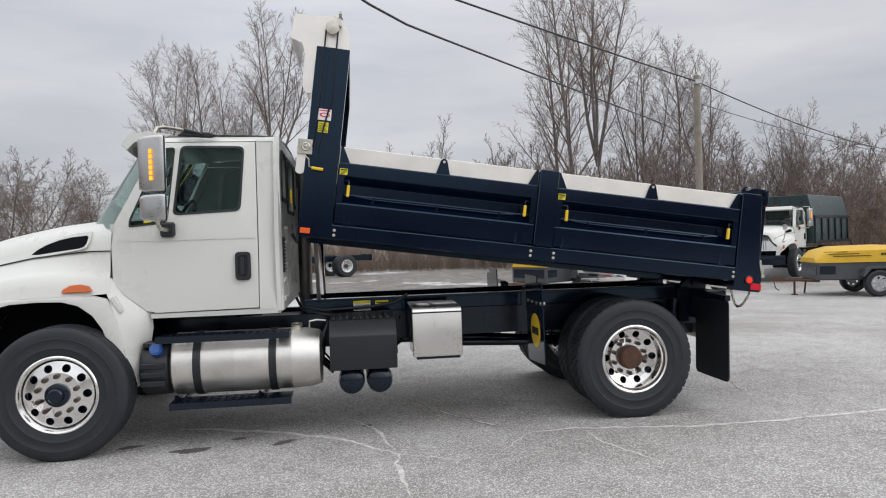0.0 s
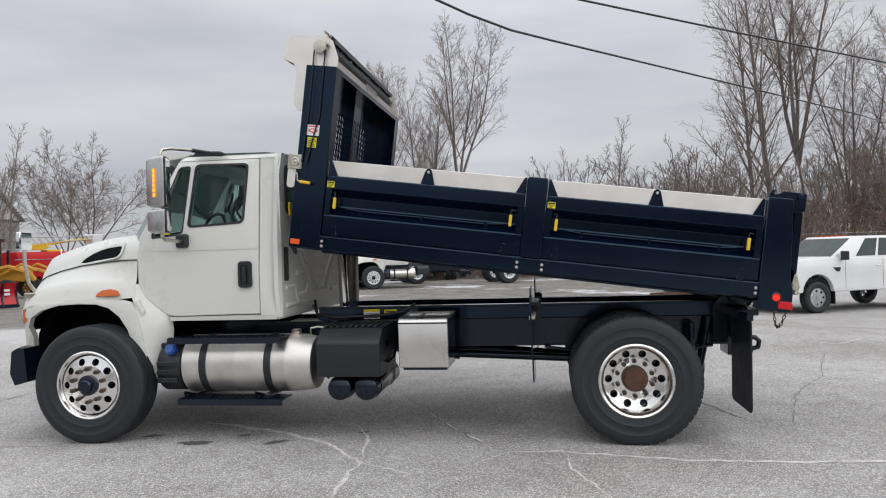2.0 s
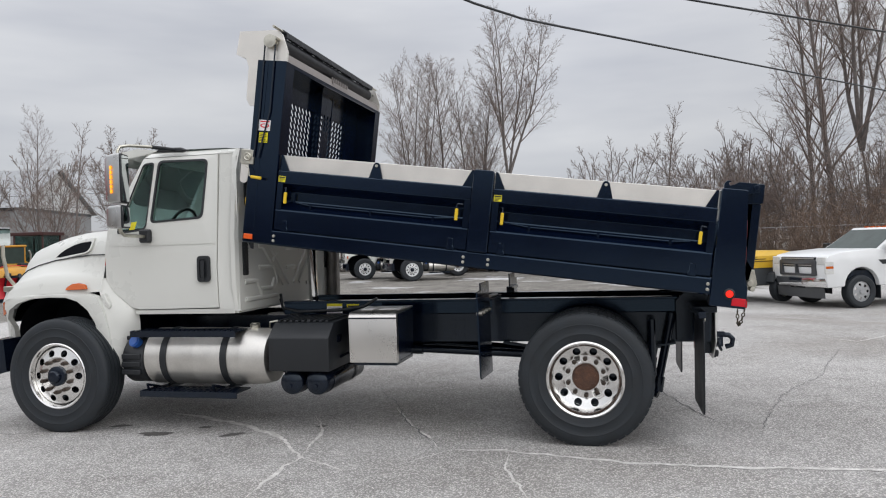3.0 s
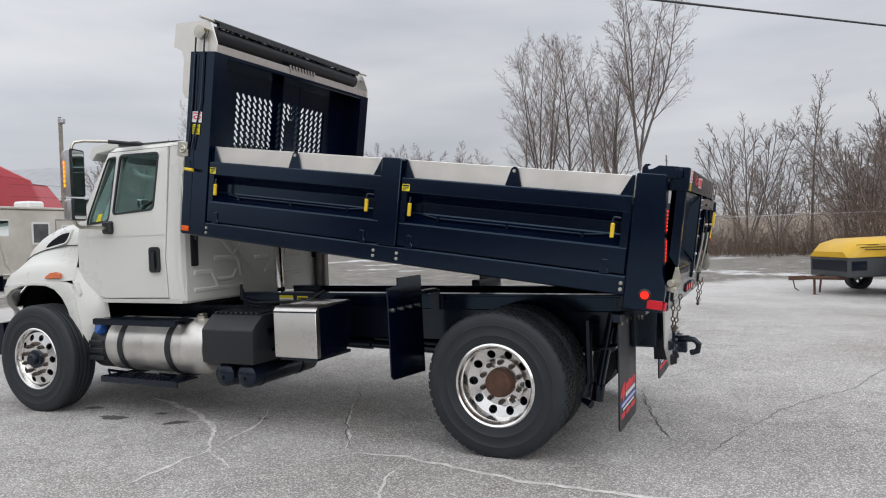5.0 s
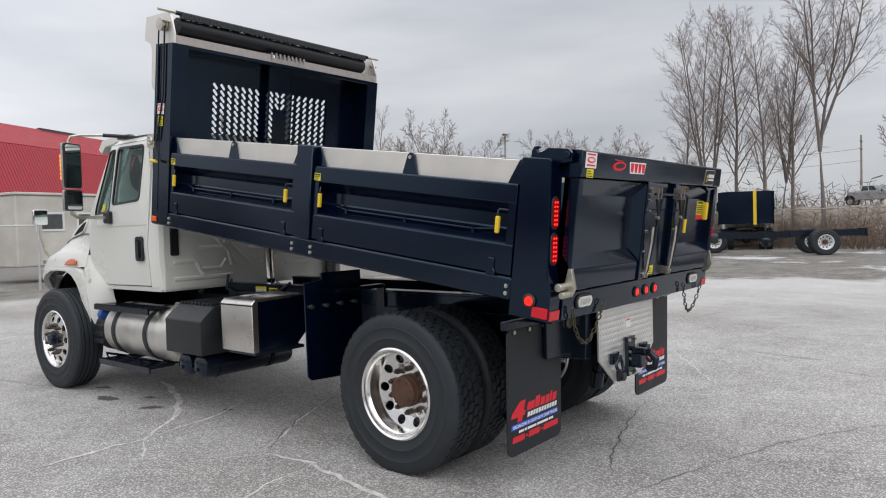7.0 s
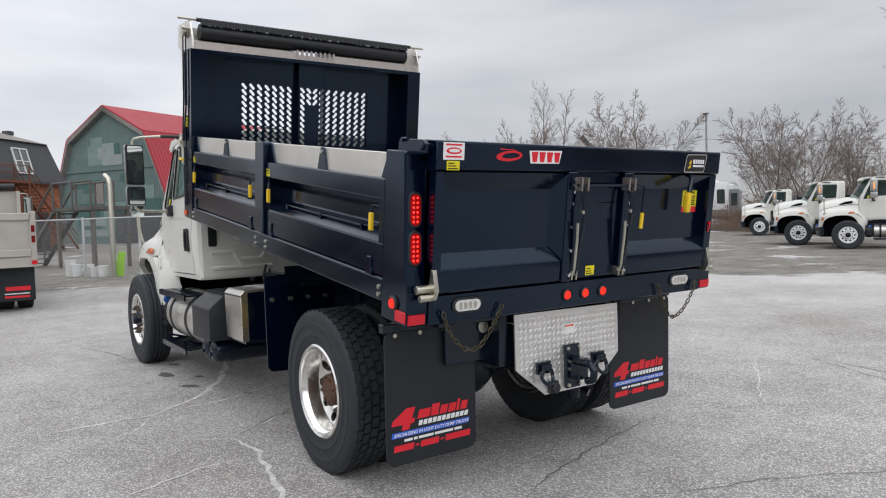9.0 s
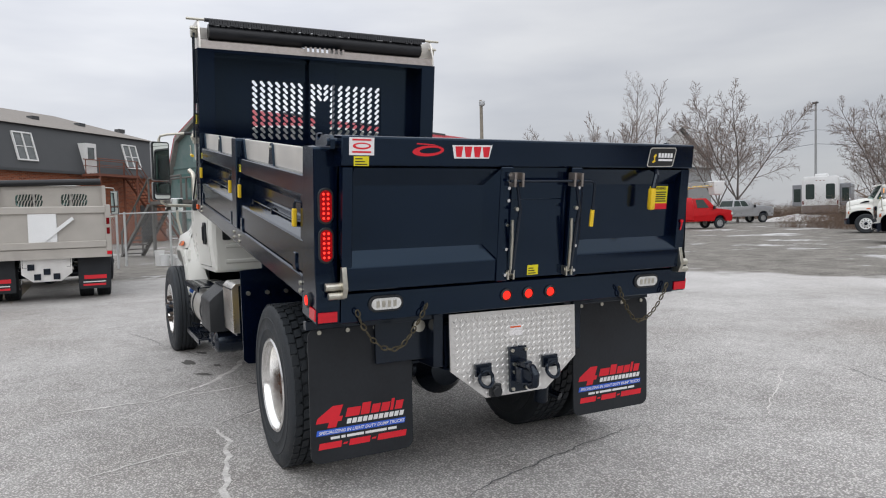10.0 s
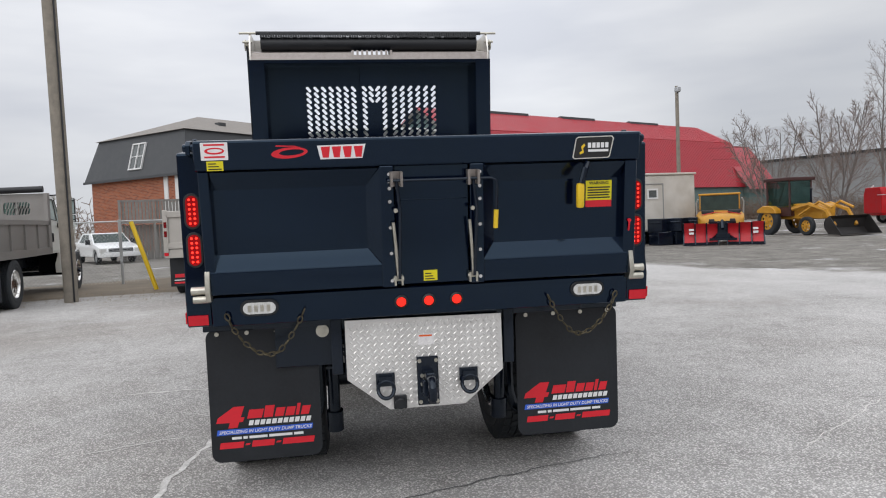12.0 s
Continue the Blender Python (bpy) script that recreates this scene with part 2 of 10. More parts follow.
def plate(bm, outer, holes, put, th):
    """A sheet with holes: put(a, b, d) gives the place of the plan point (a, b) at depth d."""
    flat = bmesh.new()
    loops = []
    for loop in (outer, *holes):
        vs = [flat.verts.new((a, b, 0)) for a, b in loop]
        loops.append(vs)
        for i in range(len(vs)):
            flat.edges.new((vs[i - 1], vs[i]))
    bmesh.ops.triangle_fill(flat, use_beauty=True, edges=flat.edges[:])
    top = {v: bm.verts.new(put(v.co.x, v.co.y, 0)) for v in flat.verts}
    low = {v: bm.verts.new(put(v.co.x, v.co.y, th)) for v in flat.verts}
    for f in flat.faces:
        bm.faces.new([top[v] for v in f.verts])
        bm.faces.new([low[v] for v in f.verts][::-1])
    for vs in loops:
        for i in range(len(vs)):
            p, q = vs[i - 1], vs[i]
            bm.faces.new((top[p], top[q], low[q], low[p]))
    flat.free()


def loft(bm, sections, closed=False, caps=False):
    rows = [[bm.verts.new(p) for p in s] for s in sections]
    for p, q in zip(rows, rows[1:]):
        for k in range(len(p) if closed else len(p) - 1):
            j = (k + 1) % len(p)
            bm.faces.new((p[k], p[j], q[j], q[k]))
    if caps:
        bm.faces.new(rows[0][::-1]), bm.faces.new(rows[-1])


def ring(cx, cz, r, n=16, start=0.0):
    return [(cx + r * math.cos(start + i * math.tau / n), cz + r * math.sin(start + i * math.tau / n)) for i in range(n)]


def rrect(x0, x1, z0, z1, r, n=4):
    pts = []
    for cx, cz, a in ((x1 - r, z1 - r, 0), (x0 + r, z1 - r, 90), (x0 + r, z0 + r, 180), (x1 - r, z0 + r, 270)):
        for i in range(n + 1):
            t = radians(a + 90 * i / n)
            pts.append((cx + r * math.cos(t), cz + r * math.sin(t)))
    return pts


def pill(cx, cz, half, r, n=8):
    """An upright obround outline; half is half the straight length."""
    return [(cx + r * math.cos(t), cz + half + r * math.sin(t)) for t in (math.pi * i / n for i in range(n + 1))] + \
           [(cx + r * math.cos(t), cz - half + r * math.sin(t)) for t in (math.pi + math.pi * i / n for i in range(n + 1))]


def thing(name, m, label, category, group="", kind=""):
    ob = new(name)
    ob.empty_display_size = 0.2
    ob.matrix_world = m if isinstance(m, Matrix) else Matrix.Translation(m)
    return tagged(ob, label, category, group, kind)


def finish(bm, name, material, bevel=0.0, seg=1, sharp=32, m=None):
    bmesh.ops.remove_doubles(bm, verts=bm.verts[:], dist=1e-5)
    bmesh.ops.recalc_face_normals(bm, faces=bm.faces[:])
    if bevel:
        es = [e for e in bm.edges if len(e.link_faces) == 2 and e.calc_face_angle(0) > radians(28)]
        bmesh.ops.bevel(bm, geom=es, offset=bevel, segments=seg, profile=0.6, affect="EDGES", clamp_overlap=True)
    if m is not None:
        bm.transform(m)
    me = bpy.data.meshes.new(name)
    bm.to_mesh(me)
    bm.free()
    for mm in material if isinstance(material, (list, tuple)) else [material]:
        me.materials.append(mm)
    me.shade_smooth()
    me.set_sharp_from_angle(angle=radians(sharp))
    return me


def part(name, bm, material, parent, label="", bevel=0.0, seg=1, sharp=32, m=None):
    ob = new(name, finish(bm, name, material, bevel, seg, sharp, m))
    ob.parent = parent
    if label:
        ob["label"] = label
    return ob


def solid(name, bm, material, label, category, kind="", group="", bevel=0.0, seg=1, m=None, at=None):
    """A thing that is one mesh."""
    ob = new(name, finish(bm, name, material, bevel, seg, 32, m))
    if at is not None:
        ob.matrix_world = at
    return tagged(ob, label, category, group, kind)


def again(ob, m, parent):
    """Another part on the same mesh, at the pose m under its parent."""
    o = new(ob.name.split(".")[0], ob.data)
    o.parent, o.matrix_basis = parent, m
    for key in ob.keys():
        o[key] = ob[key]
    return o


def letters(name, words, size, m, material, parent, align="CENTER", shear=0.0, bold=0.0, depth=0.0015):
    cu = bpy.data.curves.new(name, "FONT")
    cu.body, cu.size, cu.align_x, cu.align_y, cu.shear, cu.extrude, cu.offset = words, size, align, "CENTER", shear, depth, bold
    tmp = new(name + "_tmp", cu)
    me = bpy.data.meshes.new_from_object(tmp.evaluated_get(bpy.context.evaluated_depsgraph_get()))
    bpy.data.objects.remove(tmp)
    me.transform(m)
    me.materials.clear()
    me.materials.append(material)
    ob = new(name, me)
    ob.parent = parent
    return ob


# ---- ground ----
def ground_material():
    m = bpy.data.materials.new("frosted_asphalt")
    m.use_nodes = True
    n, l = m.node_tree.nodes, m.node_tree.links
    b = n["Principled BSDF"]
    co = n.new("ShaderNodeTexCoord")

    def noise_tex(scale, detail=5, rough=0.55, src=None):
        t = n.new("ShaderNodeTexNoise")
        t.inputs["Scale"].default_value, t.inputs["Detail"].default_value, t.inputs["Roughness"].default_value = scale, detail, rough
        l.new(src or co.outputs["Object"], t.inputs["Vector"])
        return t.outputs["Fac"]

    def ramp(src, lo, hi, a, c):
        r = n.new("ShaderNodeMapRange")
        r.inputs["From Min"].default_value, r.inputs["From Max"].default_value = lo, hi
        r.inputs["To Min"].default_value, r.inputs["To Max"].default_value = a, c
        l.new(src, r.inputs[0])
        return r.outputs[0]

    def mix(fac, c1, c2, kind="MIX"):
        x = n.new("ShaderNodeMixRGB")
        x.blend_type = kind
        for s, v in ((0, fac), (1, c1), (2, c2)):
            if isinstance(v, (int, float)):
                x.inputs[s].default_value = v
            elif isinstance(v, tuple):
                x.inputs[s].default_value = (*v, 1)
            else:
                l.new(v, x.inputs[s])
        return x.outputs[0]

    def op(kind, a, c):
        x = n.new("ShaderNodeMath")
        x.operation, x.use_clamp = kind, False
        for s, v in ((0, a), (1, c)):
            if isinstance(v, (int, float)):
                x.inputs[s].default_value = v
            else:
                l.new(v, x.inputs[s])
        return x.outputs[0]

    stone = noise_tex(62, 3, 0.75)
    pebble = noise_tex(26, 4, 0.7)
    patch = noise_tex(0.5, 6, 0.62)
    mid = noise_tex(3.2, 7, 0.7)
    # salt and frost lie in the pores of worn asphalt
    frost = op("ADD", op("MULTIPLY", patch, 0.75), op("MULTIPLY", mid, 0.6))
    frost = ramp(frost, 0.38, 0.92, 0.0, 1.0)
    # chips of aggregate set in the binder, each with a tone of its own
    chips = n.new("ShaderNodeTexVoronoi")
    chips.inputs["Scale"].default_value = 78
    l.new(co.outputs["Object"], chips.inputs["Vector"])
    tone = n.new("ShaderNodeSeparateColor")
    l.new(chips.outputs["Color"], tone.inputs[0])
    gap = ramp(chips.outputs["Distance"], 0.30, 0.62, 1.0, 0.0)
    speck = op("MULTIPLY", op("ADD", op("MULTIPLY", tone.outputs[0], 0.62), op("MULTIPLY", ramp(pebble, 0.40, 0.60, 0.0, 1.0), 0.38)), gap)
    worn = mix(speck, (0.150, 0.143, 0.134), (0.70, 0.67, 0.635))
    icy = mix(speck, (0.38, 0.370, 0.358), (0.88, 0.858, 0.835))
    lot = mix(frost, worn, icy)
    # stretches where traffic has worn the frost off and left brown grit
    bare = ramp(noise_tex(0.21, 4, 0.55), 0.50, 0.66, 0.0, 0.55)
    lot = mix(bare, lot, mix(speck, (0.135, 0.118, 0.100), (0.55, 0.50, 0.44)))
    # loose gravel and thin snow beyond the edge of the asphalt
    grit = noise_tex(22, 6, 0.75)
    gravel = mix(op('ADD', ramp(grit, 0.38, 0.62, -0.1, 0.75), op('MULTIPLY', op('SUBTRACT', noise_tex(1.1, 9, 0.85), 0.44), 2.6)), (0.060, 0.055, 0.047), (0.31, 0.292, 0.262))
    snow = ramp(noise_tex(0.22, 9, 0.72), 0.56, 0.615, 0, 0.95)
    gravel = mix(snow, gravel, (0.56, 0.56, 0.565))
    sep = n.new("ShaderNodeSeparateXYZ")
    l.new(co.outputs["Object"], sep.inputs[0])
    # the edge runs obliquely across the far side of the yard
    edge = op("ADD", op("MULTIPLY", sep.outputs[0], -0.50), op("MULTIPLY", sep.outputs[1], 0.86))
    edge = op("ADD", edge, op("MULTIPLY", noise_tex(0.5, 5), 5.0))
    mask = ramp(edge, 20.5, 21.3, 0, 1)
    # the asphalt turns paler towards that edge
    lot = mix(ramp(edge, 14.0, 20.0, 0.0, 0.5), lot, mix(speck, (0.50, 0.49, 0.48), (0.86, 0.845, 0.83)))
    # and along the west side behind the verge
    west = op("ADD", op("MULTIPLY", sep.outputs[0], -1.0), op("MULTIPLY", noise_tex(0.4, 5), 4.0))
    mask = op("MAXIMUM", mask, ramp(west, 15.0, 16.5, 0, 1))
    col = mix(mask, lot, gravel)
    l.new(col, b.inputs["Base Color"])
    b.inputs["Roughness"].default_value = 0.85
    b.inputs["Specular IOR Level"].default_value = 0.3
    bp = n.new("ShaderNodeBump")
    bp.inputs["Strength"].default_value, bp.inputs["Distance"].default_value = 0.40, 0.010
    l.new(op("ADD", op("MULTIPLY", gap, 0.7), op("MULTIPLY", mid, 0.6)), bp.inputs["Height"])
    l.new(bp.outputs[0], b.inputs["Normal"])
    return m


GROUND = ground_material()


def ground_z(x, y):
    """The yard dips a little towards its north-east side."""
    def ease(v):
        v = min(1.0, max(0.0, v))
        return v * v * (3 - 2 * v)
    d, c = 0.6 * x + 0.8 * y, 0.8 * x - 0.6 * y
    return -0.30 * ease((d - 14) / 5) * ease((33 - d) / 6) * ease((c + 14) / 8)


bm = bmesh.new()
# finer squares near the yard, wide ones to the horizon
steps = [-1500, -600, -250, -120, -60, -30, -16, -10, -5, 0, 2, 4, 6, 8, 10, 12, 14, 16, 18, 20, 22, 24, 26, 28, 30, 33, 36, 40, 46, 60, 120, 250, 600, 1500]
grid = [[bm.verts.new((x, y, ground_z(x, y))) for y in steps] for x in steps]
for i in range(len(steps) - 1):
    for j in range(len(steps) - 1):
        bm.faces.new((grid[i][j], grid[i + 1][j], grid[i + 1][j + 1], grid[i][j + 1]))
solid("ground", bm, GROUND, "worn asphalt yard whitened by salt and frost", "ground", "structure")


# ---- the dump truck: x towards its tail, y towards its right side ----
TRUCK = thing("dump_truck", (0, 6.94, 0), "white cab dump truck with raised black dump body on frosted asphalt", "dump truck")
BODY = Matrix.Translation((3.323, 0.011, 1.074)) @ Matrix.Rotation(radians(7.7), 4, "Y") @ Matrix.Diagonal((1, 1.01, 1, 1))
SIDES = (-1, 1)


LUG = mat("brown_lug_steel", (0.085, 0.066, 0.054), 0.5, 0.6, vary=0.35, scale=25)
NUTS = mat("grey_lug_steel", (0.30, 0.27, 0.25), 0.42, 0.8, vary=0.2, scale=20)


# wheels
def wheel(front):
    """Parts of one wheel round the y axis, outer face towards -y."""
    t = bmesh.new()
    half = [(0.276, -0.112), (0.290, -0.124), (0.330, -0.134), (0.395, -0.141), (0.445, -0.140), (0.478, -0.135), (0.500, -0.125), (0.510, -0.110), (0.510, -0.088), (0.500, -0.082), (0.500, -0.05)]
    half = half[:3] + [(0.352, -0.1385), (0.356, -0.1415), (0.360, -0.139)] + half[3:4] + [(0.424, -0.1405), (0.428, -0.1435), (0.432, -0.1400)] + half[4:]
    lathe(t, half + [(r, -h) for r, h in half[::-1]] + [(0.276, 0.08), (0.276, -0.08)], n=56, loop=True)
    td = bmesh.new()
    if front:
        for y in (-0.085, -0.045, 0.0, 0.045, 0.085):
            w = 0.016
            lathe(td, [(0.498, y - w), (0.515, y - w + 0.002), (0.515, y + w - 0.002), (0.498, y + w)], n=72, loop=True)
    else:
        rows = ((-0.098, 0.022), (-0.052, 0.021), (0.0, 0.022), (0.052, 0.021), (0.098, 0.022))
        for k, (y, w) in enumerate(rows):
            for i in range(46):
                a0 = (i + 0.5 * (k % 2)) * math.tau / 46
                a1 = a0 + math.tau / 46 * 0.80
                sk = 0.018 if k in (1, 3) else 0.008
                for zag in range(1):
                    vs = []
                    for r in (0.494, 0.5155):
                        for a, yy in ((a0, y - w), (a1, y - w + 0.004), (a1 + sk, y + w), (a0 + sk, y + w - 0.004)):
                            vs.append(td.verts.new((r * math.cos(a), yy, r * math.sin(a))))
                    for f in ((4, 5, 6, 7), (0, 1, 5, 4), (1, 2, 6, 5), (2, 3, 7, 6), (3, 0, 4, 7)):
                        td.faces.new([vs[q] for q in f])
    tyre = (finish(t, "tyre", TYRE, sharp=40), finish(td, "tread", TYRE))
    r = bmesh.new()
    if front:
        lathe(r, [(0.286, -0.118), (0.296, -0.124), (0.297, -0.130), (0.288, -0.136), (0.276, -0.130), (0.268, -0.112), (0.258, -0.075), (0.252, -0.055), (0.252, 0.10), (0.272, 0.12), (0.286, 0.118)], n=60, loop=True)
        face, dish = -0.122, 0.034
    else:
        lathe(r, [(0.286, -0.118), (0.296, -0.124), (0.297, -0.130), (0.286, -0.138), (0.274, -0.130), (0.270, -0.108), (0.256, -0.090), (0.250, -0.04), (0.246, 0.0), (0.240, 0.06), (0.252, 0.11), (0.286, 0.118)], n=60, loop=True)
        face, dish = 0.015, -0.040
    holes = [ring(0.208 * math.cos(a), 0.208 * math.sin(a), 0.031, 14) for a in (i * math.tau / 10 for i in range(10))]

    def dished(a, b, d):
        q = math.hypot(a, b)
        return Vector((a, face + dish * max(0, (q - 0.17) / 0.1) * 0.9 + d, b))
    plate(r, ring(0, 0, 0.254, 60), [ring(0, 0, 0.170, 40)] + holes, dished, 0.02)
    plate(r, ring(0, 0, 0.170, 40), [ring(0, 0, 0.086 if front else 0.103, 24)], dished, 0.02)
    rim = (finish(r, "rim", POLISH, sharp=30), POLISH)
    h = bmesh.new()
    y0 = face
    if front:
        lathe(h, [(0.088, y0 + 0.03), (0.088, y0 - 0.018), (0.07, y0 - 0.024), (0.058, y0 - 0.026), (0.055, y0 - 0.055), (0.045, y0 - 0.064), (0.02, y0 - 0.066)], n=28)
        hub = (finish(h, "hub", CHASSIS), CHASSIS)
    else:
        lathe(h, [(0.104, y0 + 0.03), (0.104, y0 - 0.032), (0.092, y0 - 0.036), (0.096, y0 - 0.04), (0.096, y0 - 0.070), (0.084, y0 - 0.080), (0.03, y0 - 0.083)], n=28)
        for i in range(8):
            a = i * math.tau / 8 + 0.2
            cyl(h, (0.076 * math.cos(a), y0 - 0.076, 0.076 * math.sin(a)), (0.076 * math.cos(a), y0 - 0.090, 0.076 * math.sin(a)), 0.010, 6)
        hub = (finish(h, "hub", RUST), RUST)
    nm = bmesh.new()
    cyl(nm, (0, 0.01, 0), (0, -0.03, 0), 0.019, 6)
    cyl(nm, (0, -0.03, 0), (0, -0.045, 0), 0.012, 10)
    nut = finish(nm, "lug_nut", LUG)
    well = bmesh.new()
    lathe(well, [(0.245, face + 0.085), (0.245, face + 0.10), (0.08, face + 0.10), (0.08, face + 0.085)], n=32, loop=True)
    drum = finish(well, "brake_drum", CHASSIS)
    return tyre, rim[0], hub[0], nut, drum, face


WHEELS = {True: wheel(True), False: wheel(False)}


def mount(parent, front, x, y, z, side, full=True, turn=0.0):
    tyre, rim, hub, nut, drum, face = WHEELS[front]
    w = new("wheel", rim)
    w.parent = parent
    w.matrix_basis = pose(x, y, z, 0, 0, (0 if side < 0 else 180) + turn)
    w["label"] = "polished aluminium wheel with a black tyre"
    for nm_, me in (("tyre", tyre[0]), ("tread", tyre[1])):
        o = new(nm_, me)
        o.parent = w
        if nm_ == "tread":
            o["kind"] = "stuff"
    if not full:
        return w
    for nm_, me in (("hub", hub), ("brake_drum", drum)):
        o = new(nm_, me)
        o.parent = w
    for i in range(10):
        a = (i + 0.5) * math.tau / 10
        o = new("lug_nut", nut)
        o.parent, o.location = w, (0.143 * math.cos(a), face, 0.143 * math.sin(a))
    return w


for s in SIDES:
    mount(TRUCK, True, -2.225, s * 1.19, 0.508, s, turn=1.5)
    mount(TRUCK, False, 2.42, s * 1.03, 0.508, s)
    mount(TRUCK, False, 2.42, s * 0.69, 0.508, -s, full=False)

# frame, axles, drive line
for s in SIDES:
    b = bmesh.new()
    prism(b, [(s * 0.43, 0.70), (s * 0.43, 0.95), (s * 0.35, 0.95), (s * 0.35, 0.94), (s * 0.42, 0.94), (s * 0.42, 0.71), (s * 0.35, 0.71), (s * 0.35, 0.70)], "x", -2.95, 3.42)
    for x in (-0.2, 0.6, 1.25, 1.33, 1.9, 2.9, 3.05):
        for z in (0.76, 0.83, 0.89):
            cyl(b, (x, s * 0.43, z), (x, s * 0.443, z), 0.011, 6)
    part("frame_rail", b, CHASSIS, TRUCK)
    b = bmesh.new()
    box(b, -0.42, 3.36, s * 0.34, s * 0.44, 0.955, 1.075)
    box(b, -0.42, 3.36, s * 0.33, s * 0.45, 1.062, 1.082)
    part("subframe_rail", b, BLACK, TRUCK, bevel=0.004)
    b = bmesh.new()
    for k in range(5):
        w = 0.72 - 0.12 * k
        prism(b, [(2.42 - w, 0.66 + 0.05 * (w / 0.72) ** 2), (2.42, 0.61 - 0.017 * k), (2.42 + w, 0.66 + 0.05 * (w / 0.72) ** 2), (2.42 + w, 0.645 + 0.05 * (w / 0.72) ** 2), (2.42, 0.595 - 0.017 * k), (2.42 - w, 0.645 + 0.05 * (w / 0.72) ** 2)], "y", s * 0.46, s * 0.54)
    part("leaf_spring", b, CHASSIS, TRUCK)
    b = bmesh.new()
    cyl(b, (3.12, s * 0.5, 0.95), (3.0, s * 0.5, 0.40), 0.035, 12)
    cyl(b, (3.0, s * 0.5, 0.42), (2.98, s * 0.5, 0.30), 0.05, 12)
    part("shock_absorber", b, CHASSIS, TRUCK)
b = bmesh.new()
cyl(b, (2.42, -0.95, 0.508), (2.42, 0.95, 0.508), 0.075, 16)
lathe(b, [(0.02, -0.2), (0.14, -0.16), (0.2, -0.06), (0.2, 0.06), (0.12, 0.17), (0.02, 0.2)], (2.42, 0, 0.508), "x", 24)
part("rear_axle", b, CHASSIS, TRUCK)
b = bmesh.new()
cyl(b, (-2.165, -1.0, 0.47), (-2.165, 1.0, 0.47), 0.06, 12)
part("front_axle", b, CHASSIS, TRUCK)
b = bmesh.new()
cyl(b, (-1.0, 0, 0.66), (0.85, 0.0, 0.63), 0.05, 14)
cyl(b, (0.95, 0, 0.63), (2.25, 0, 0.52), 0.05, 14)
cyl(b, (0.83, 0, 0.63), (0.97, 0, 0.628), 0.075, 14)
cyl(b, (0.62, -0.26, 0.62), (2.1, -0.26, 0.555), 0.036, 12)
cyl(b, (0.62, -0.26, 0.62), (0.9, -0.26, 0.61), 0.055, 12)
part("drive_shaft", b, CHASSIS, TRUCK)
for x in (-0.35, 0.35, 1.2, 2.0, 3.0, 3.36):
    b = bmesh.new()
    box(b, x - 0.04, x + 0.04, -0.42, 0.42, 0.72, 0.94)
    part("cross_member", b, CHASSIS, TRUCK)
for nm_, spot in (("gearbox", (-0.9, 0.3, -0.3, 0.3, 0.62, 0.92)), ("engine", (-2.9, -1.0, -0.38, 0.38, 0.62, 1.25)), ("air_reservoir", (2.5, 3.1, -0.3, 0.3, 0.62, 0.72))):
    b = bmesh.new()
    box(b, *spot)
    part(nm_, b, CHASSIS, TRUCK, bevel=0.04)
# hoist
b = bmesh.new()
cyl(b, (-0.28, -0.05, 0.92), (-0.283, -0.05, 1.03), 0.062, 20)
hoist = part("lift_cylinder", b, BLACK, TRUCK)
b = bmesh.new()
cyl(b, (-0.28, -0.05, 1.0), (-0.30, -0.05, 1.75), 0.046, 24)
part("piston", b, CHROME, hoist)
b = bmesh.new()
cyl(b, (-0.50, 0.98, 0.75), (-0.50, 0.98, 2.55), 0.062, 18)
cyl(b, (-0.50, 0.98, 1.02), (-0.50, 0.98, 2.2), 0.080, 18)
cyl(b, (-0.50, 0.98, 1.50), (-0.50, 0.98, 1.53), 0.086, 18)
cyl(b, (-0.50, 0.98, 0.80), (-0.15, 0.75, 0.72), 0.062, 14)
part("exhaust_pipe", b, mat("grey_exhaust_steel", (0.20, 0.19, 0.18), 0.42, 0.9, vary=0.3, scale=6), TRUCK, "grey steel exhaust pipe")


# ---- cab ----
def half_width(x, z):
    w = 1.075 - 0.02 * max(0, (x + 0.9) / 0.4)
    if z < 1.3:
        w -= 0.035 * (1.3 - z) / 0.25
    if z > 1.72:
        w -= 0.075 * (z - 1.72) / 0.75
    if z > 2.40:
        w -= 0.10 * ((z - 2.40) / 0.12) ** 2
    return w


def skin(side, off=0.0):
    return lambda a, b, d: Vector((a, side * (half_width(a, b) + off - d), b))


def smooth_loop(pts, n=5):
    """A closed outline through the corners, rounded."""
    out = []
    for i in range(len(pts)):
        p, q, r = Vector(pts[i - 1]), Vector(pts[i]), Vector(pts[(i + 1) % len(pts)])
        rad = min(0.05, (p - q).length * 0.3, (r - q).length * 0.3)
        a, c = q + (p - q).normalized() * rad, q + (r - q).normalized() * rad
        for k in range(n + 1):
            t = k / n
            out.append(tuple((a * (1 - t) + q * t) * (1 - t) + (q * (1 - t) + c * t) * t))
    return out


DOOR = [(-0.748, 2.45), (-0.742, 1.45), (-0.752, 1.085), (-1.55, 1.075), (-1.63, 1.095), (-1.80, 1.24), (-1.868, 1.34), (-1.872, 1.62), (-1.845, 1.80), (-1.50, 2.45)]
WIN = smooth_loop([(-0.835, 2.405), (-0.875, 1.885), (-1.395, 1.86), (-1.325, 2.415)])
QUARTER = smooth_loop([(-1.375, 2.405), (-1.445, 1.80), (-1.735, 1.772), (-1.73, 1.83), (-1.485, 2.395)])
CAB = None


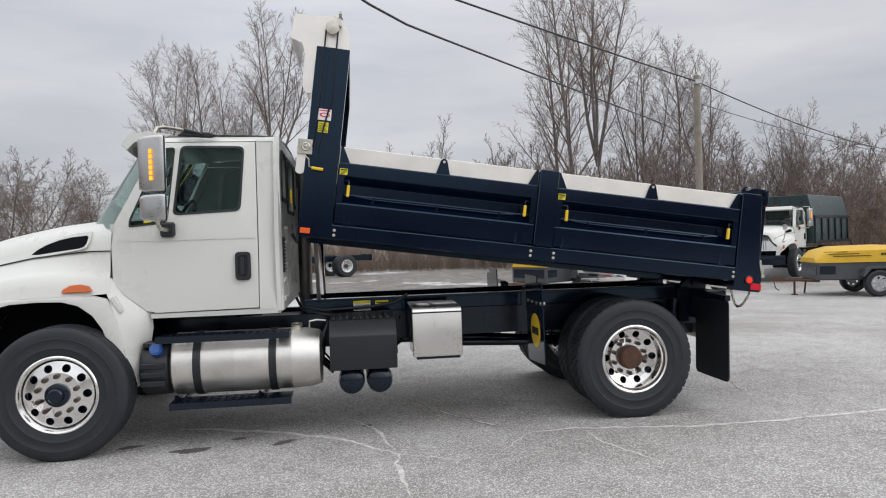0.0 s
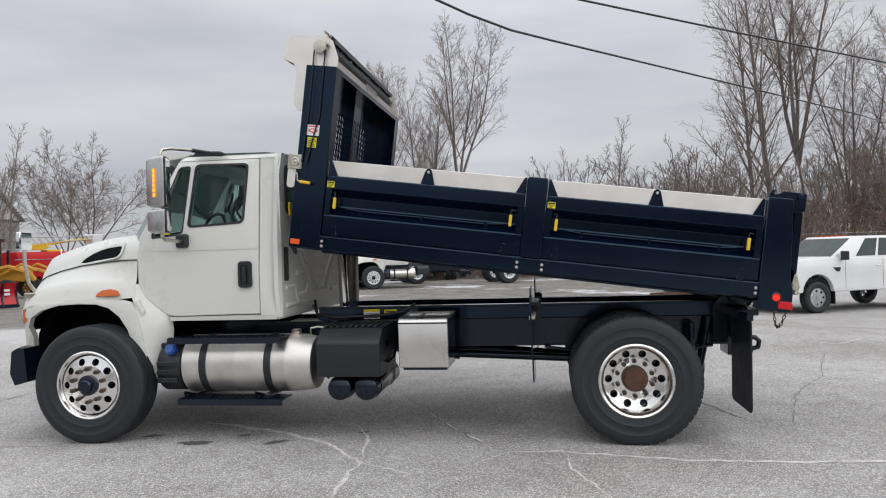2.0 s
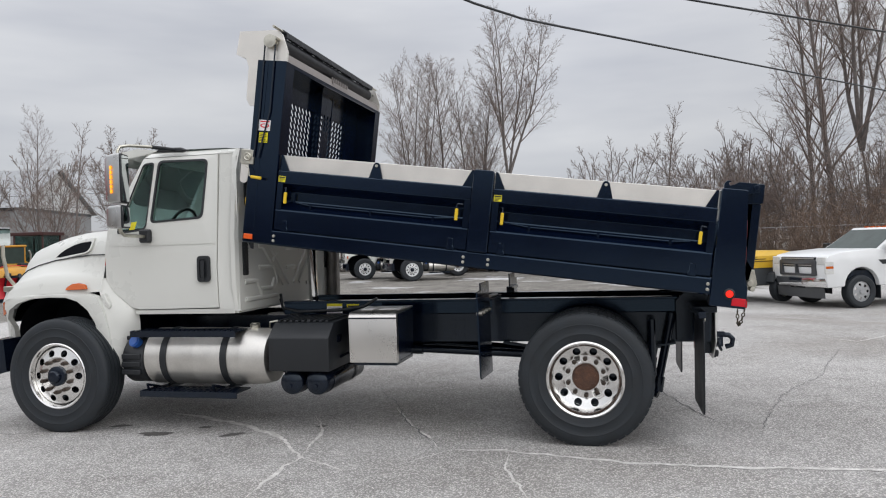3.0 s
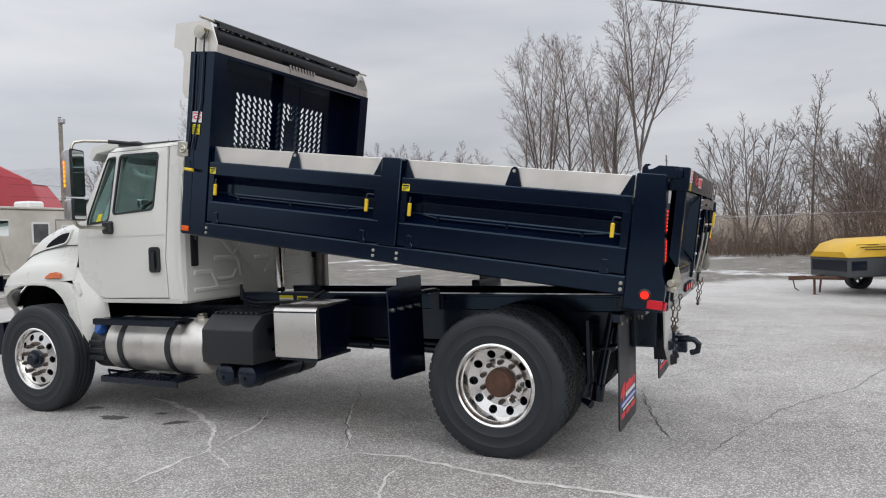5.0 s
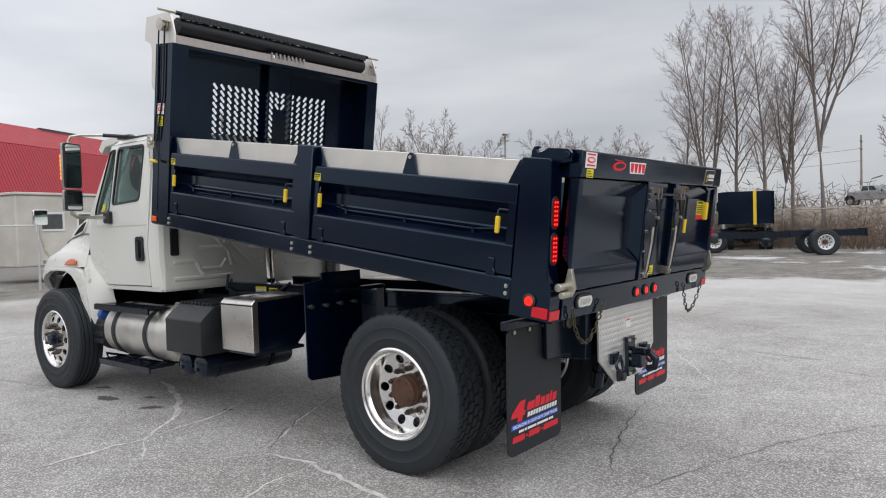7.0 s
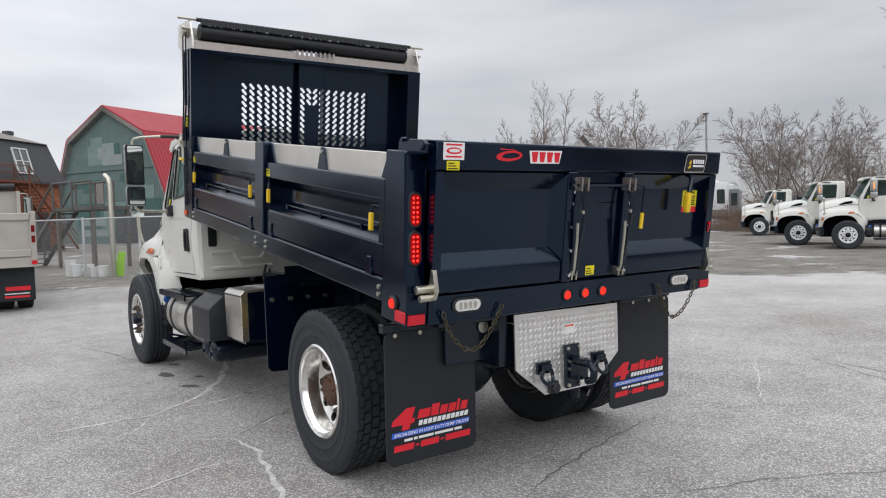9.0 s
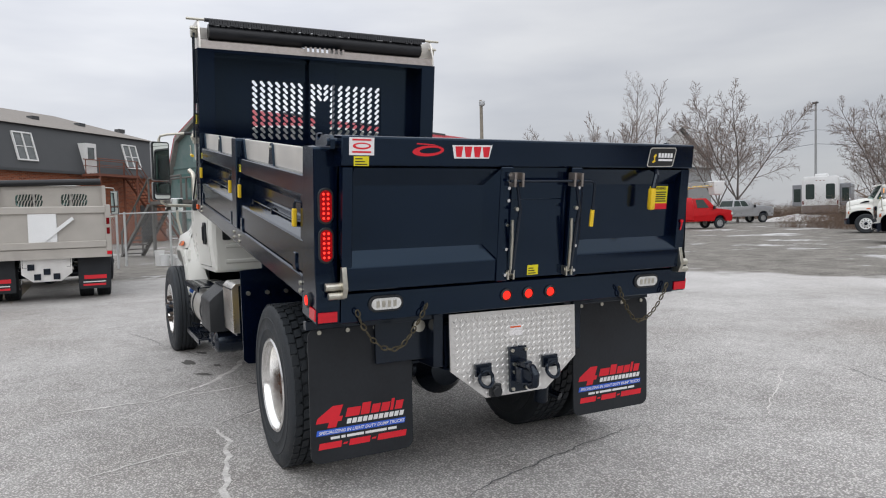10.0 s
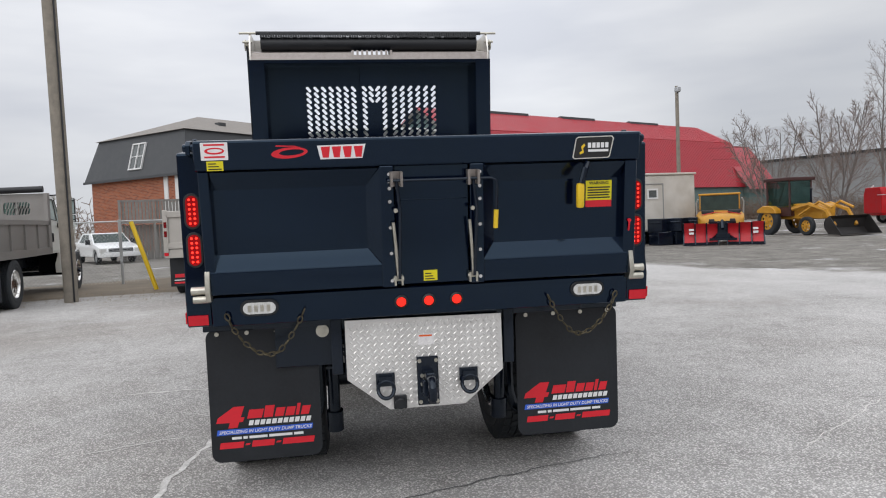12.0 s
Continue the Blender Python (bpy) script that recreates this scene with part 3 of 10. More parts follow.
def cab():
    global CAB
    c = bmesh.new()
    # sides behind the doors, sills and posts
    for s in SIDES:
        plate(c, [(-0.605, 1.07), (-0.605, 2.47), (-0.742, 2.47), (-0.734, 1.45), (-0.746, 1.07)], [], skin(s), 0.04)
        plate(c, [(-0.605, 2.458), (-0.605, 2.50), (-1.46, 2.50), (-1.50, 2.458)], [], skin(s), 0.04)
        plate(c, [(-0.605, 1.03), (-0.605, 1.075), (-1.60, 1.065), (-1.60, 1.03)], [], skin(s), 0.08)
        loft(c, [[(-0.605, s * half_width(-0.605, z), z), (-0.572, s * (half_width(-0.605, z) - 0.012), z), (-0.553, s * (half_width(-0.605, z) - 0.05), z)] for z in (1.05, 1.3, 1.72, 2.1, 2.40, 2.46, 2.50)])
    # roof, crowned
    rows = []
    for x, dz in ((-0.553, -0.03), (-0.59, 0.0), (-0.7, 0.012), (-1.1, 0.02), (-1.40, 0.01), (-1.50, -0.02)):
        row = []
        for k in range(13):
            f = k / 6 - 1
            w = half_width(x, 2.50)
            row.append((x, f * w, 2.50 + dz + 0.055 * (1 - abs(f) ** 2.4)))
        rows.append(row)
    loft(c, rows)
    # windscreen posts and dash wall
    for s in SIDES:
        loft(c, [[(-1.855, s * 1.06, 1.79), (-1.872, s * 1.02, 1.79), (-1.83, s * 0.98, 1.79)], [(-1.485, s * 0.965, 2.49), (-1.505, s * 0.915, 2.50), (-1.47, s * 0.87, 2.50)]])
    box(c, -1.90, -1.86, -1.0, 1.0, 1.05, 1.80)
    box(c, -1.6, -0.58, -1.0, 1.0, 1.03, 1.07)
    CAB = part("cab", c, WHITE, TRUCK, "white steel day cab")
    # back wall with pressed ribs
    w = bmesh.new()
    y_out = 1.01
    plate(w, [(-y_out, 1.05), (y_out, 1.05), (y_out, 2.30), (0.93, 2.50), (-0.93, 2.50), (-y_out, 2.30)],
          [rrect(-0.87, -0.45, 1.98, 2.38, 0.05), rrect(-0.36, 0.36, 1.90, 2.38, 0.05), rrect(0.45, 0.87, 1.98, 2.38, 0.05)],
          lambda a, b, d: Vector((-0.555 - d, a, b)), 0.04)
    rib = part("back_wall", w, WHITE, CAB)
    for (ya, za), (yb, zb) in (((-0.70, 1.74), (-0.18, 1.24)), ((-0.55, 1.74), (-0.05, 1.24)), ((0.70, 1.74), (0.18, 1.24)), ((0.55, 1.74), (0.05, 1.24)),
                               ((-0.66, 1.42), (-0.42, 1.42)), ((-0.42, 1.42), (-0.30, 1.54)), ((-0.66, 1.22), (-0.42, 1.22)), ((-0.42, 1.22), (-0.36, 1.30)),
                               ((-0.92, 1.30), (-0.70, 1.30)), ((-0.70, 1.30), (-0.60, 1.14)), ((-0.92, 1.14), (-0.30, 1.14)), ((-0.66, 1.62), (-0.52, 1.62)), ((-0.34, 1.42), (-0.30, 1.24)), ((0.66, 1.42), (0.36, 1.42)), ((0.66, 1.22), (0.36, 1.22)), ((-0.10, 1.60), (0.10, 1.60)), ((-0.10, 1.40), (0.10, 1.40))):
        q = bmesh.new()
        d = Vector((0, yb - ya, zb - za)).normalized()
        nrm = Vector((0, -d.z, d.y)) * 0.024
        p0, p1 = Vector((-0.555, ya, za)), Vector((-0.555, yb, zb))
        top = Vector((0.014, 0, 0))
        loft(q, [[p0 - nrm, p0 - nrm * 0.45 + top, p0 + nrm * 0.45 + top, p0 + nrm], [p1 - nrm, p1 - nrm * 0.45 + top, p1 + nrm * 0.45 + top, p1 + nrm]], caps=True)
        part("pressed_rib", q, WHITE, rib)
    for s in SIDES:
        v = bmesh.new()
        prism(v, rrect(s * 0.91 - 0.04, s * 0.91 + 0.04, 1.36, 1.66, 0.015), "x", -0.555, -0.543)
        for k in range(9):
            box(v, -0.545, -0.534, s * 0.91 - 0.032, s * 0.91 + 0.032, 1.385 + 0.03 * k, 1.397 + 0.03 * k)
        part("air_vent", v, PLASTIC, CAB, "black slotted cab air vent")
    for y0, y1, z0 in ((-0.87, -0.45, 1.98), (-0.36, 0.36, 1.90), (0.45, 0.87, 1.98)):
        g = bmesh.new()
        prism(g, rrect(y0 - 0.005, y1 + 0.005, z0 - 0.005, 2.385, 0.05), "x", -0.583, -0.576)
        part("rear_window", g, GLASS, CAB).visible_shadow = False
        g = bmesh.new()
        plate(g, rrect(y0 - 0.02, y1 + 0.02, z0 - 0.02, 2.40, 0.06), [rrect(y0 + 0.012, y1 - 0.012, z0 + 0.012, 2.368, 0.045)], lambda a, b, d: Vector((-0.544 - d, a, b)), 0.012)
        part("window_seal", g, PLASTIC, CAB)
    # doors
    for s in SIDES:
        d = bmesh.new()
        plate(d, DOOR, [WIN, QUARTER], skin(s, 0.004), 0.05)
        door = part("door", d, WHITE, TRUCK, "white cab door with a tinted window")
        g = bmesh.new()
        plate(g, [(-0.82, 2.42), (-0.86, 1.87), (-1.41, 1.845), (-1.34, 2.43)], [], skin(s, -0.018), 0.006)
        o = part("window", g, GLASS if s < 0 else FROSTED, door)
        o.visible_shadow = False
        g = bmesh.new()
        plate(g, [(-1.36, 2.42), (-1.43, 1.785), (-1.75, 1.76), (-1.745, 1.83), (-1.495, 2.41)], [], skin(s, -0.018), 0.006)
        o = part("quarter_window", g, GLASS if s < 0 else FROSTED, door)
        o.visible_shadow = False
        for loop, grow in ((WIN, 0.022), (QUARTER, 0.016)):
            cx, cz = sum(p[0] for p in loop) / len(loop), sum(p[1] for p in loop) / len(loop)

            def scaled(k):
                out = []
                for a, b in loop:
                    dl = math.hypot(a - cx, b - cz)
                    out.append((a + (a - cx) / dl * k, b + (b - cz) / dl * k))
                return out
            g = bmesh.new()
            plate(g, scaled(grow * 0.4), [scaled(-grow * 0.7)], skin(s, 0.009), 0.016)
            part("window_seal", g, PLASTIC, door)
        h = bmesh.new()
        plate(h, rrect(-0.922, -0.80, 1.315, 1.545, 0.03), [rrect(-0.897, -0.825, 1.345, 1.515, 0.02)], skin(s, 0.02), 0.02)
        plate(h, rrect(-0.905, -0.82, 1.33, 1.53, 0.02), [], skin(s, 0.008), 0.006)
        box(h, -0.880, -0.846, s * 1.082, s * 1.108, 1.36, 1.50)
        cyl(h, (-0.862, s * 1.07, 1.345), (-0.862, s * 1.10, 1.345), 0.014, 12)
        part("door_handle", h, PLASTIC, door, "black door handle", bevel=0.003)
        k = bmesh.new()
        # crease along the belt
        loft(k, [[(x, s * (half_width(x, z0) + 0.0035), z0) for z0 in (1.655, 1.667)] for x in (-1.85, -1.5, -1.1, -0.76)])
        part("belt_crease", k, WHITE, door)
        if s < 0:
            q = bmesh.new()
            plate(q, [(-1.63, 1.80), (-1.57, 1.805), (-1.55, 1.875), (-1.605, 1.87)], [], skin(s, -0.010), 0.002)
            part("sticker", q, LABELY, door, "yellow window sticker")
    # windscreen
    g = bmesh.new()
    loft(g, [[(-2.20 + 0.35 * abs(f) ** 5, f * 1.02, 1.76), (-1.74 + 0.25 * abs(f) ** 5, f * 0.90, 2.50)] for f in (k / 14 - 1 for k in range(29))])
    o = part("windscreen", g, GLASS, CAB)
    o.visible_shadow = False
    # sun visor
    v = bmesh.new()
    rows = []
    for f in (-1, -0.8, -0.4, 0, 0.4, 0.8, 1):
        x = 0.10 * abs(f) ** 2
        rows.append([(-1.42, f * 0.90, 2.53), (-1.60, f * 0.93, 2.555), (-1.84 + x, f * 0.97, 2.525), (-1.90 + x, f * 0.98, 2.44), (-1.86 + x, f * 0.97, 2.40), (-1.80 + x, f * 0.96, 2.465), (-1.5, f * 0.9, 2.50)])
    loft(v, rows, closed=True, caps=True)
    part("sun_visor", v, WHITE, CAB, "white roof visor over the windscreen")
    # drip rail moulding over the door
    for s in SIDES:
        v = bmesh.new()
        prism(v, [(-1.36, 2.50), (-1.32, 2.54), (-1.10, 2.528), (-1.03, 2.50), (-1.10, 2.485)], "y", s * 0.965, s * 1.015)
        part("mirror_bracket", v, PLASTIC, CAB, bevel=0.01)
    # inside
    i = bmesh.new()
    box(i, -1.86, -1.55, -0.98, 0.98, 1.50, 1.77)
    box(i, -0.66, -0.605, -0.98, 0.98, 1.07, 1.88)
    part("dashboard", i, INTERIOR, CAB, bevel=0.05)
    for y in (-0.55, 0.5):
        i = bmesh.new()
        box(i, -1.15, -0.70, y - 0.26, y + 0.26, 1.30, 1.47)
        box(i, -0.80, -0.66, y - 0.25, y + 0.25, 1.42, 2.02)
        box(i, -0.78, -0.70, y - 0.13, y + 0.13, 2.05, 2.25)
        part("seat", i, SEATM, CAB, "grey cloth driver seat", bevel=0.05, seg=2)
    i = bmesh.new()
    tube(i, [(-1.42 + 0.07 * math.sin(a), -0.55 + 0.22 * math.cos(a), 1.80 + 0.2 * math.sin(a)) for a in (k * math.tau / 24 for k in range(24))], 0.015, 8, closed=True)
    cyl(i, (-1.42, -0.55, 1.80), (-1.58, -0.55, 1.62), 0.03, 10)
    part("steering_wheel", i, PLASTIC, CAB)


cab()


# ---- hood and fenders ----
def hood():
    st = ((-1.885, 1.86, (0.90, 1.81), (1.02, 1.725), (1.06, 1.585), (1.075, 1.44), (1.10, 1.35), (1.125, 1.25)),
          (-2.05, 1.865, (0.88, 1.805), (1.0, 1.72), (1.04, 1.585), (1.075, 1.45), (1.135, 1.37), (1.17, 1.24)),
          (-2.25, 1.855, (0.85, 1.795), (0.965, 1.705), (1.01, 1.57), (1.07, 1.455), (1.15, 1.39), (1.185, 1.24)),
          (-2.50, 1.825, (0.80, 1.76), (0.915, 1.67), (0.965, 1.545), (1.05, 1.445), (1.15, 1.385), (1.185, 1.235)),
          (-2.75, 1.775, (0.74, 1.705), (0.855, 1.615), (0.91, 1.50), (1.02, 1.405), (1.125, 1.345), (1.165, 1.215)),
          (-2.93, 1.735, (0.69, 1.66), (0.80, 1.56), (0.855, 1.455), (0.97, 1.36), (1.085, 1.295), (1.13, 1.185)),
          (-3.03, 1.705, (0.66, 1.625), (0.76, 1.52), (0.815, 1.415), (0.92, 1.32), (1.03, 1.25), (1.08, 1.155)),
          (-3.09, 1.665, (0.63, 1.585), (0.72, 1.475), (0.77, 1.37), (0.86, 1.28), (0.95, 1.205), (1.0, 1.13)),
          (-3.13, 1.58, (0.60, 1.51), (0.68, 1.41), (0.73, 1.31), (0.80, 1.23), (0.88, 1.17), (0.92, 1.11)))
    h = bmesh.new()
    rows = []
    for x, zt, *pts in st:
        right = [(x, y, z) for y, z in pts]
        rows.append([(x, -y, z) for _, y, z in right[::-1]] + [(x, -0.35, zt - 0.012), (x, 0, zt), (x, 0.35, zt - 0.012)] + right)
    loft(h, rows)
    bmesh.ops.subdivide_edges(h, edges=h.edges[:], cuts=1, use_grid_fill=True, smooth=0.6)
    hd = part("hood", h, WHITE, TRUCK, "white sloping hood with flared fenders", sharp=60)
    for s in SIDES:
        q = bmesh.new()
        tube(q, [(x, s * (pts[2][0] + 0.012), pts[2][1]) for x, _, *pts in st[:-1]], 0.0055, 6)
        part("panel_seam", q, PLASTIC, hd)
    f = bmesh.new()
    prism(f, [(-0.93, 0.95), (0.93, 0.95), (0.88, 1.08), (0.64, 1.33), (0.54, 1.46), (-0.54, 1.46), (-0.64, 1.33), (-0.88, 1.08)], "x", -3.11, -3.07)
    part("grille", f, CHROME, hd, "chrome radiator grille", bevel=0.01)
    for s in SIDES:
        # side skin from the fender lip down to the wheel arch
        arch = [(-3.03, 0.78), (-3.015, 0.90), (-2.97, 1.00), (-2.90, 1.085), (-2.78, 1.15), (-2.60, 1.195), (-2.40, 1.205), (-2.22, 1.20), (-2.10, 1.165), (-2.00, 1.085), (-1.93, 0.975), (-1.88, 0.82), (-1.855, 0.66), (-1.84, 0.50)]
        lip = [(-3.15, 0.78), (-3.14, 0.98), (-3.07, 1.145), (-2.96, 1.175), (-2.78, 1.212), (-2.60, 1.23), (-2.40, 1.24), (-2.20, 1.24), (-2.02, 1.237), (-1.90, 1.20), (-1.84, 1.08), (-1.79, 0.90), (-1.765, 0.70), (-1.76, 0.485)]
        wide = (0.90, 0.93, 1.05, 1.12, 1.165, 1.183, 1.185, 1.185, 1.185, 1.18, 1.175, 1.17, 1.168, 1.166)
        q = bmesh.new()
        secs = []
        for (ax, az), (lx, lz), w in zip(arch, lip, wide):
            wa = min(1.185, w + 0.35 * (ax - lx)) if lx < -2.9 else w
            back = 0.88 if lx > -2.5 else wa - 0.06
            secs.append([(lx, s * (w - 0.05), lz + 0.01), (lx, s * (w - 0.004), lz), ((lx + ax) / 2, s * ((w + wa) / 2 + 0.006), (lz + az) / 2), (ax, s * wa, az), (ax, s * (wa - 0.05), az + 0.004), (ax, s * back, az + 0.004)])
        loft(q, secs)
        part("fender_flare", q, WHITE, hd, sharp=50)
        # panel behind the wheel up to the door
        q = bmesh.new()
        loft(q, [[(-1.895, s * 1.10, 1.37), (-1.88, s * 1.075, 1.37), (-1.87, s * 1.03, 1.37)], [(-1.905, s * 1.13, 1.25), (-1.81, s * 1.075, 1.235), (-1.76, s * 1.03, 1.235)], [(-1.85, s * 1.15, 1.10), (-1.65, s * 1.07, 1.095), (-1.60, s * 1.0, 1.08)],
                 [(-1.80, s * 1.16, 0.90), (-1.70, s * 1.10, 0.90), (-1.60, s * 0.98, 0.95)], [(-1.775, s * 1.155, 0.70), (-1.70, s * 1.10, 0.70), (-1.66, s * 0.9, 0.72)], [(-1.765, s * 1.15, 0.49), (-1.72, s * 1.10, 0.49), (-1.69, s * 0.9, 0.5)]])
        part("cowl_panel", q, WHITE, hd, sharp=60)
        q = bmesh.new()
        prism(q, [(-1.885, 1.215), (-1.845, 1.235), (-1.78, 1.12), (-1.80, 1.085)], "y", s * 1.08, s * 1.152)
        part("fender_latch", q, WHITE, hd, bevel=0.008)
        # inner wheel arch
        q = bmesh.new()
        loft(q, [[(x, s * 0.90, z + 0.02), (x, s * 0.45, z + 0.03)] for x, z in arch])
        loft(q, [[(x, s * 0.46, z + 0.02), (x, s * 0.46, 0.45)] for x, z in arch])
        part("inner_fender", q, PITCH, hd)
        # vent on the hood side
        v = bmesh.new()
        outline = [(-2.52, 1.572), (-2.47, 1.612), (-2.40, 1.648), (-2.30, 1.682), (-2.20, 1.702), (-2.075, 1.712), (-2.062, 1.70), (-2.07, 1.655), (-2.09, 1.625), (-2.13, 1.612), (-2.22, 1.602), (-2.34, 1.588), (-2.46, 1.572)]

        def flank(a, b, d):
            return Vector((a, s * (1.025 - (-2.05 - a) * 0.27 - (b - 1.63) * 0.42 + 0.03 - d), b))
        plate(v, outline, [], flank, 0.05)
        part("hood_vent", v, PITCH, hd, "black hood side vent")
        v = bmesh.new()
        cx = sum(p[0] for p in outline) / len(outline)
        cz = sum(p[1] for p in outline) / len(outline)
        grown = [(cx + (a - cx) * 1.14, cz + (c_ - cz) * 1.5) for a, c_ in outline]
        plate(v, grown, [outline], flank, 0.09)
        part("vent_surround", v, WHITE, hd, bevel=0.004)
        # marker and head lamp
        v = bmesh.new()
        plate(v, [(-2.215, 1.270), (-2.205, 1.297), (-2.16, 1.325), (-2.09, 1.332), (-2.02, 1.315), (-1.99, 1.274)], [], lambda a, b, d: Vector((a, s * (1.197 - (b - 1.28) * 0.45 - d), b)), 0.03)
        part("side_marker", v, AMBER, hd, "amber fender marker lamp", bevel=0.004)
        v = bmesh.new()
        loft(v, [[(-2.98, s * 1.105, 1.16), (-2.98, s * 1.09, 1.06)], [(-3.06, s * 1.045, 1.15), (-3.07, s * 1.03, 1.03)], [(-3.125, s * 0.93, 1.12), (-3.135, s * 0.92, 0.99)], [(-3.14, s * 0.70, 1.12), (-3.15, s * 0.70, 0.99)]])
        part("headlight", v, CLEARLENS, hd, "clear headlight in the fender front")
        v = bmesh.new()
        loft(v, [[(-2.97, s * 1.112, 1.165), (-2.97, s * 1.10, 1.05)], [(-3.04, s * 1.068, 1.155), (-3.05, s * 1.055, 1.03)]])
        part("turn_signal", v, AMBER, hd, "amber turn signal")
        # small mirror on a stalk
        v = bmesh.new()
        tube(v, [(-2.93, s * 1.0, 1.28), (-2.96, s * 1.08, 1.40), (-2.965, s * 1.12, 1.60), (-2.965, s * 1.12, 1.72)], 0.018, 8)
        box(v, -3.0, -2.86, s * 1.02, s * 1.10, 1.26, 1.31)
        stalk = part("mirror_stalk", v, ZINC, hd, bevel=0.005)
        v = bmesh.new()
        prism(v, rrect(s * 1.12 - 0.075, s * 1.12 + 0.075, 1.70, 1.87, 0.02), "x", -2.99, -2.945)
        part("mirror_head", v, CHROME, stalk, bevel=0.006)
        v = bmesh.new()
        prism(v, rrect(s * 1.12 - 0.065, s * 1.12 + 0.065, 1.71, 1.86, 0.018), "x", -2.944, -2.94)
        part("mirror_glass", v, MIRRORG, stalk)
    # bumper
    q = bmesh.new()
    rows = []
    for f in (-1, -0.9, -0.7, 0, 0.7, 0.9, 1):
        back = 0.13 * max(0, (abs(f) - 0.55) / 0.45) ** 2
        rows.append([(-3.22 + back, f * 1.13, 0.47), (-3.25 + back, f * 1.15, 0.58), (-3.23 + back, f * 1.15, 0.78), (-3.18 + back, f * 1.14, 0.81), (-2.99, f * 1.13, 0.81), (-2.97, f * 1.12, 0.50)])
    loft(q, rows, closed=True, caps=True)
    part("bumper", q, CHASSIS, TRUCK, "black front bumper", sharp=40)


hood()

# mirrors on the doors
HOUSING = mat("satin_grey_housing", (0.52, 0.52, 0.515), 0.30, 1.0, vary=0.08, scale=6)


def toe_in(b, s):
    """Turn a mirror a little towards the driver."""
    bmesh.ops.rotate(b, cent=(-1.42, s * 1.44, 0), matrix=Matrix.Rotation(radians(-20 * s), 3, "Z"), verts=b.verts)


for s in SIDES:
    b = bmesh.new()
    tube(b, [(-1.16, s * 0.99, 2.51), (-1.28, s * 1.20, 2.520), (-1.37, s * 1.36, 2.515), (-1.405, s * 1.425, 2.50), (-1.42, s * 1.44, 2.465), (-1.42, s * 1.44, 2.40)], 0.0135, 10)
    arm = part("mirror_arm", b, ZINC, TRUCK, "bright tubular mirror arm")
    b = bmesh.new()
    tube(b, [(-1.16, s * 0.99, 2.51), (-1.27, s * 1.185, 2.5195)], 0.0175, 10)
    part("sleeve", b, PLASTIC, arm, "black arm sleeve")
    b = bmesh.new()
    tube(b, [(-1.42, s * 1.44, 1.84), (-1.42, s * 1.435, 1.775), (-1.42, s * 1.39, 1.745), (-1.43, s * 1.12, 1.735)], 0.016, 10)
    part("lower_arm", b, ZINC, arm)
    b = bmesh.new()
    box(b, -1.49, -1.38, s * 1.06, s * 1.12, 1.68, 1.80)
    part("mirror_foot", b, PLASTIC, arm, bevel=0.015)
    for z0, z1, nm in ((2.015, 2.435, "mirror_head"), (1.80, 2.0, "convex_mirror_head")):
        b = bmesh.new()
        y0, y1 = sorted((s * 1.352, s * 1.552))
        rings = []
        for x, cut, k in ((-1.375, 0.0, 0.0), (-1.4, 0.0, 0.0), (-1.505, 0.10, 0.004), (-1.535, 0.135, 0.02)):
            ya, yb = sorted((s * (1.352 + k), s * (1.552 - cut)))
            rings.append([(x, y, z) for y, z in rrect(ya, yb, z0 + k, z1 - k, 0.022)])
        loft(b, rings, closed=True, caps=True)
        toe_in(b, s)
        part(nm, b, HOUSING, arm, "brushed metal mirror housing", sharp=50)
        b = bmesh.new()
        prism(b, rrect(y0 + 0.004, y1 - 0.004, z0 + 0.004, z1 - 0.004, 0.022), "x", -1.375, -1.361)
        toe_in(b, s)
        part("mirror_rim", b, PLASTIC, arm)
        b = bmesh.new()
        prism(b, rrect(y0 + 0.016, y1 - 0.016, z0 + 0.016, z1 - 0.016, 0.018), "x", -1.36, -1.357)
        toe_in(b, s)
        part("mirror_glass", b, MIRRORG, arm)
    for k in range(6):
        b = bmesh.new()
        z = 2.10 + 0.04 * k
        plate(b, [(0.48, z), (0.68, z), (0.68, z + 0.030), (0.48, z + 0.030)], [], lambda a, c, d: Vector((-1.405 - 0.10 * a, s * (1.552 - 0.10 * a + 0.012 - d), c)), 0.012)
        toe_in(b, s)
        part("turn_signal", b, AMBLED, arm, "lit amber mirror lamp")


# ---- dump body, in its own axes: x along the floor, z square to it, tilted with BODY ----
FRONT, MID0, MID1 = -3.78, -1.836, -1.671


def bpart(name, b, material, parent, label="", bevel=0.0, seg=1, sharp=32):
    return part(name, b, material, parent, label, bevel, seg, 20 if bevel and sharp == 32 else sharp, m=BODY)


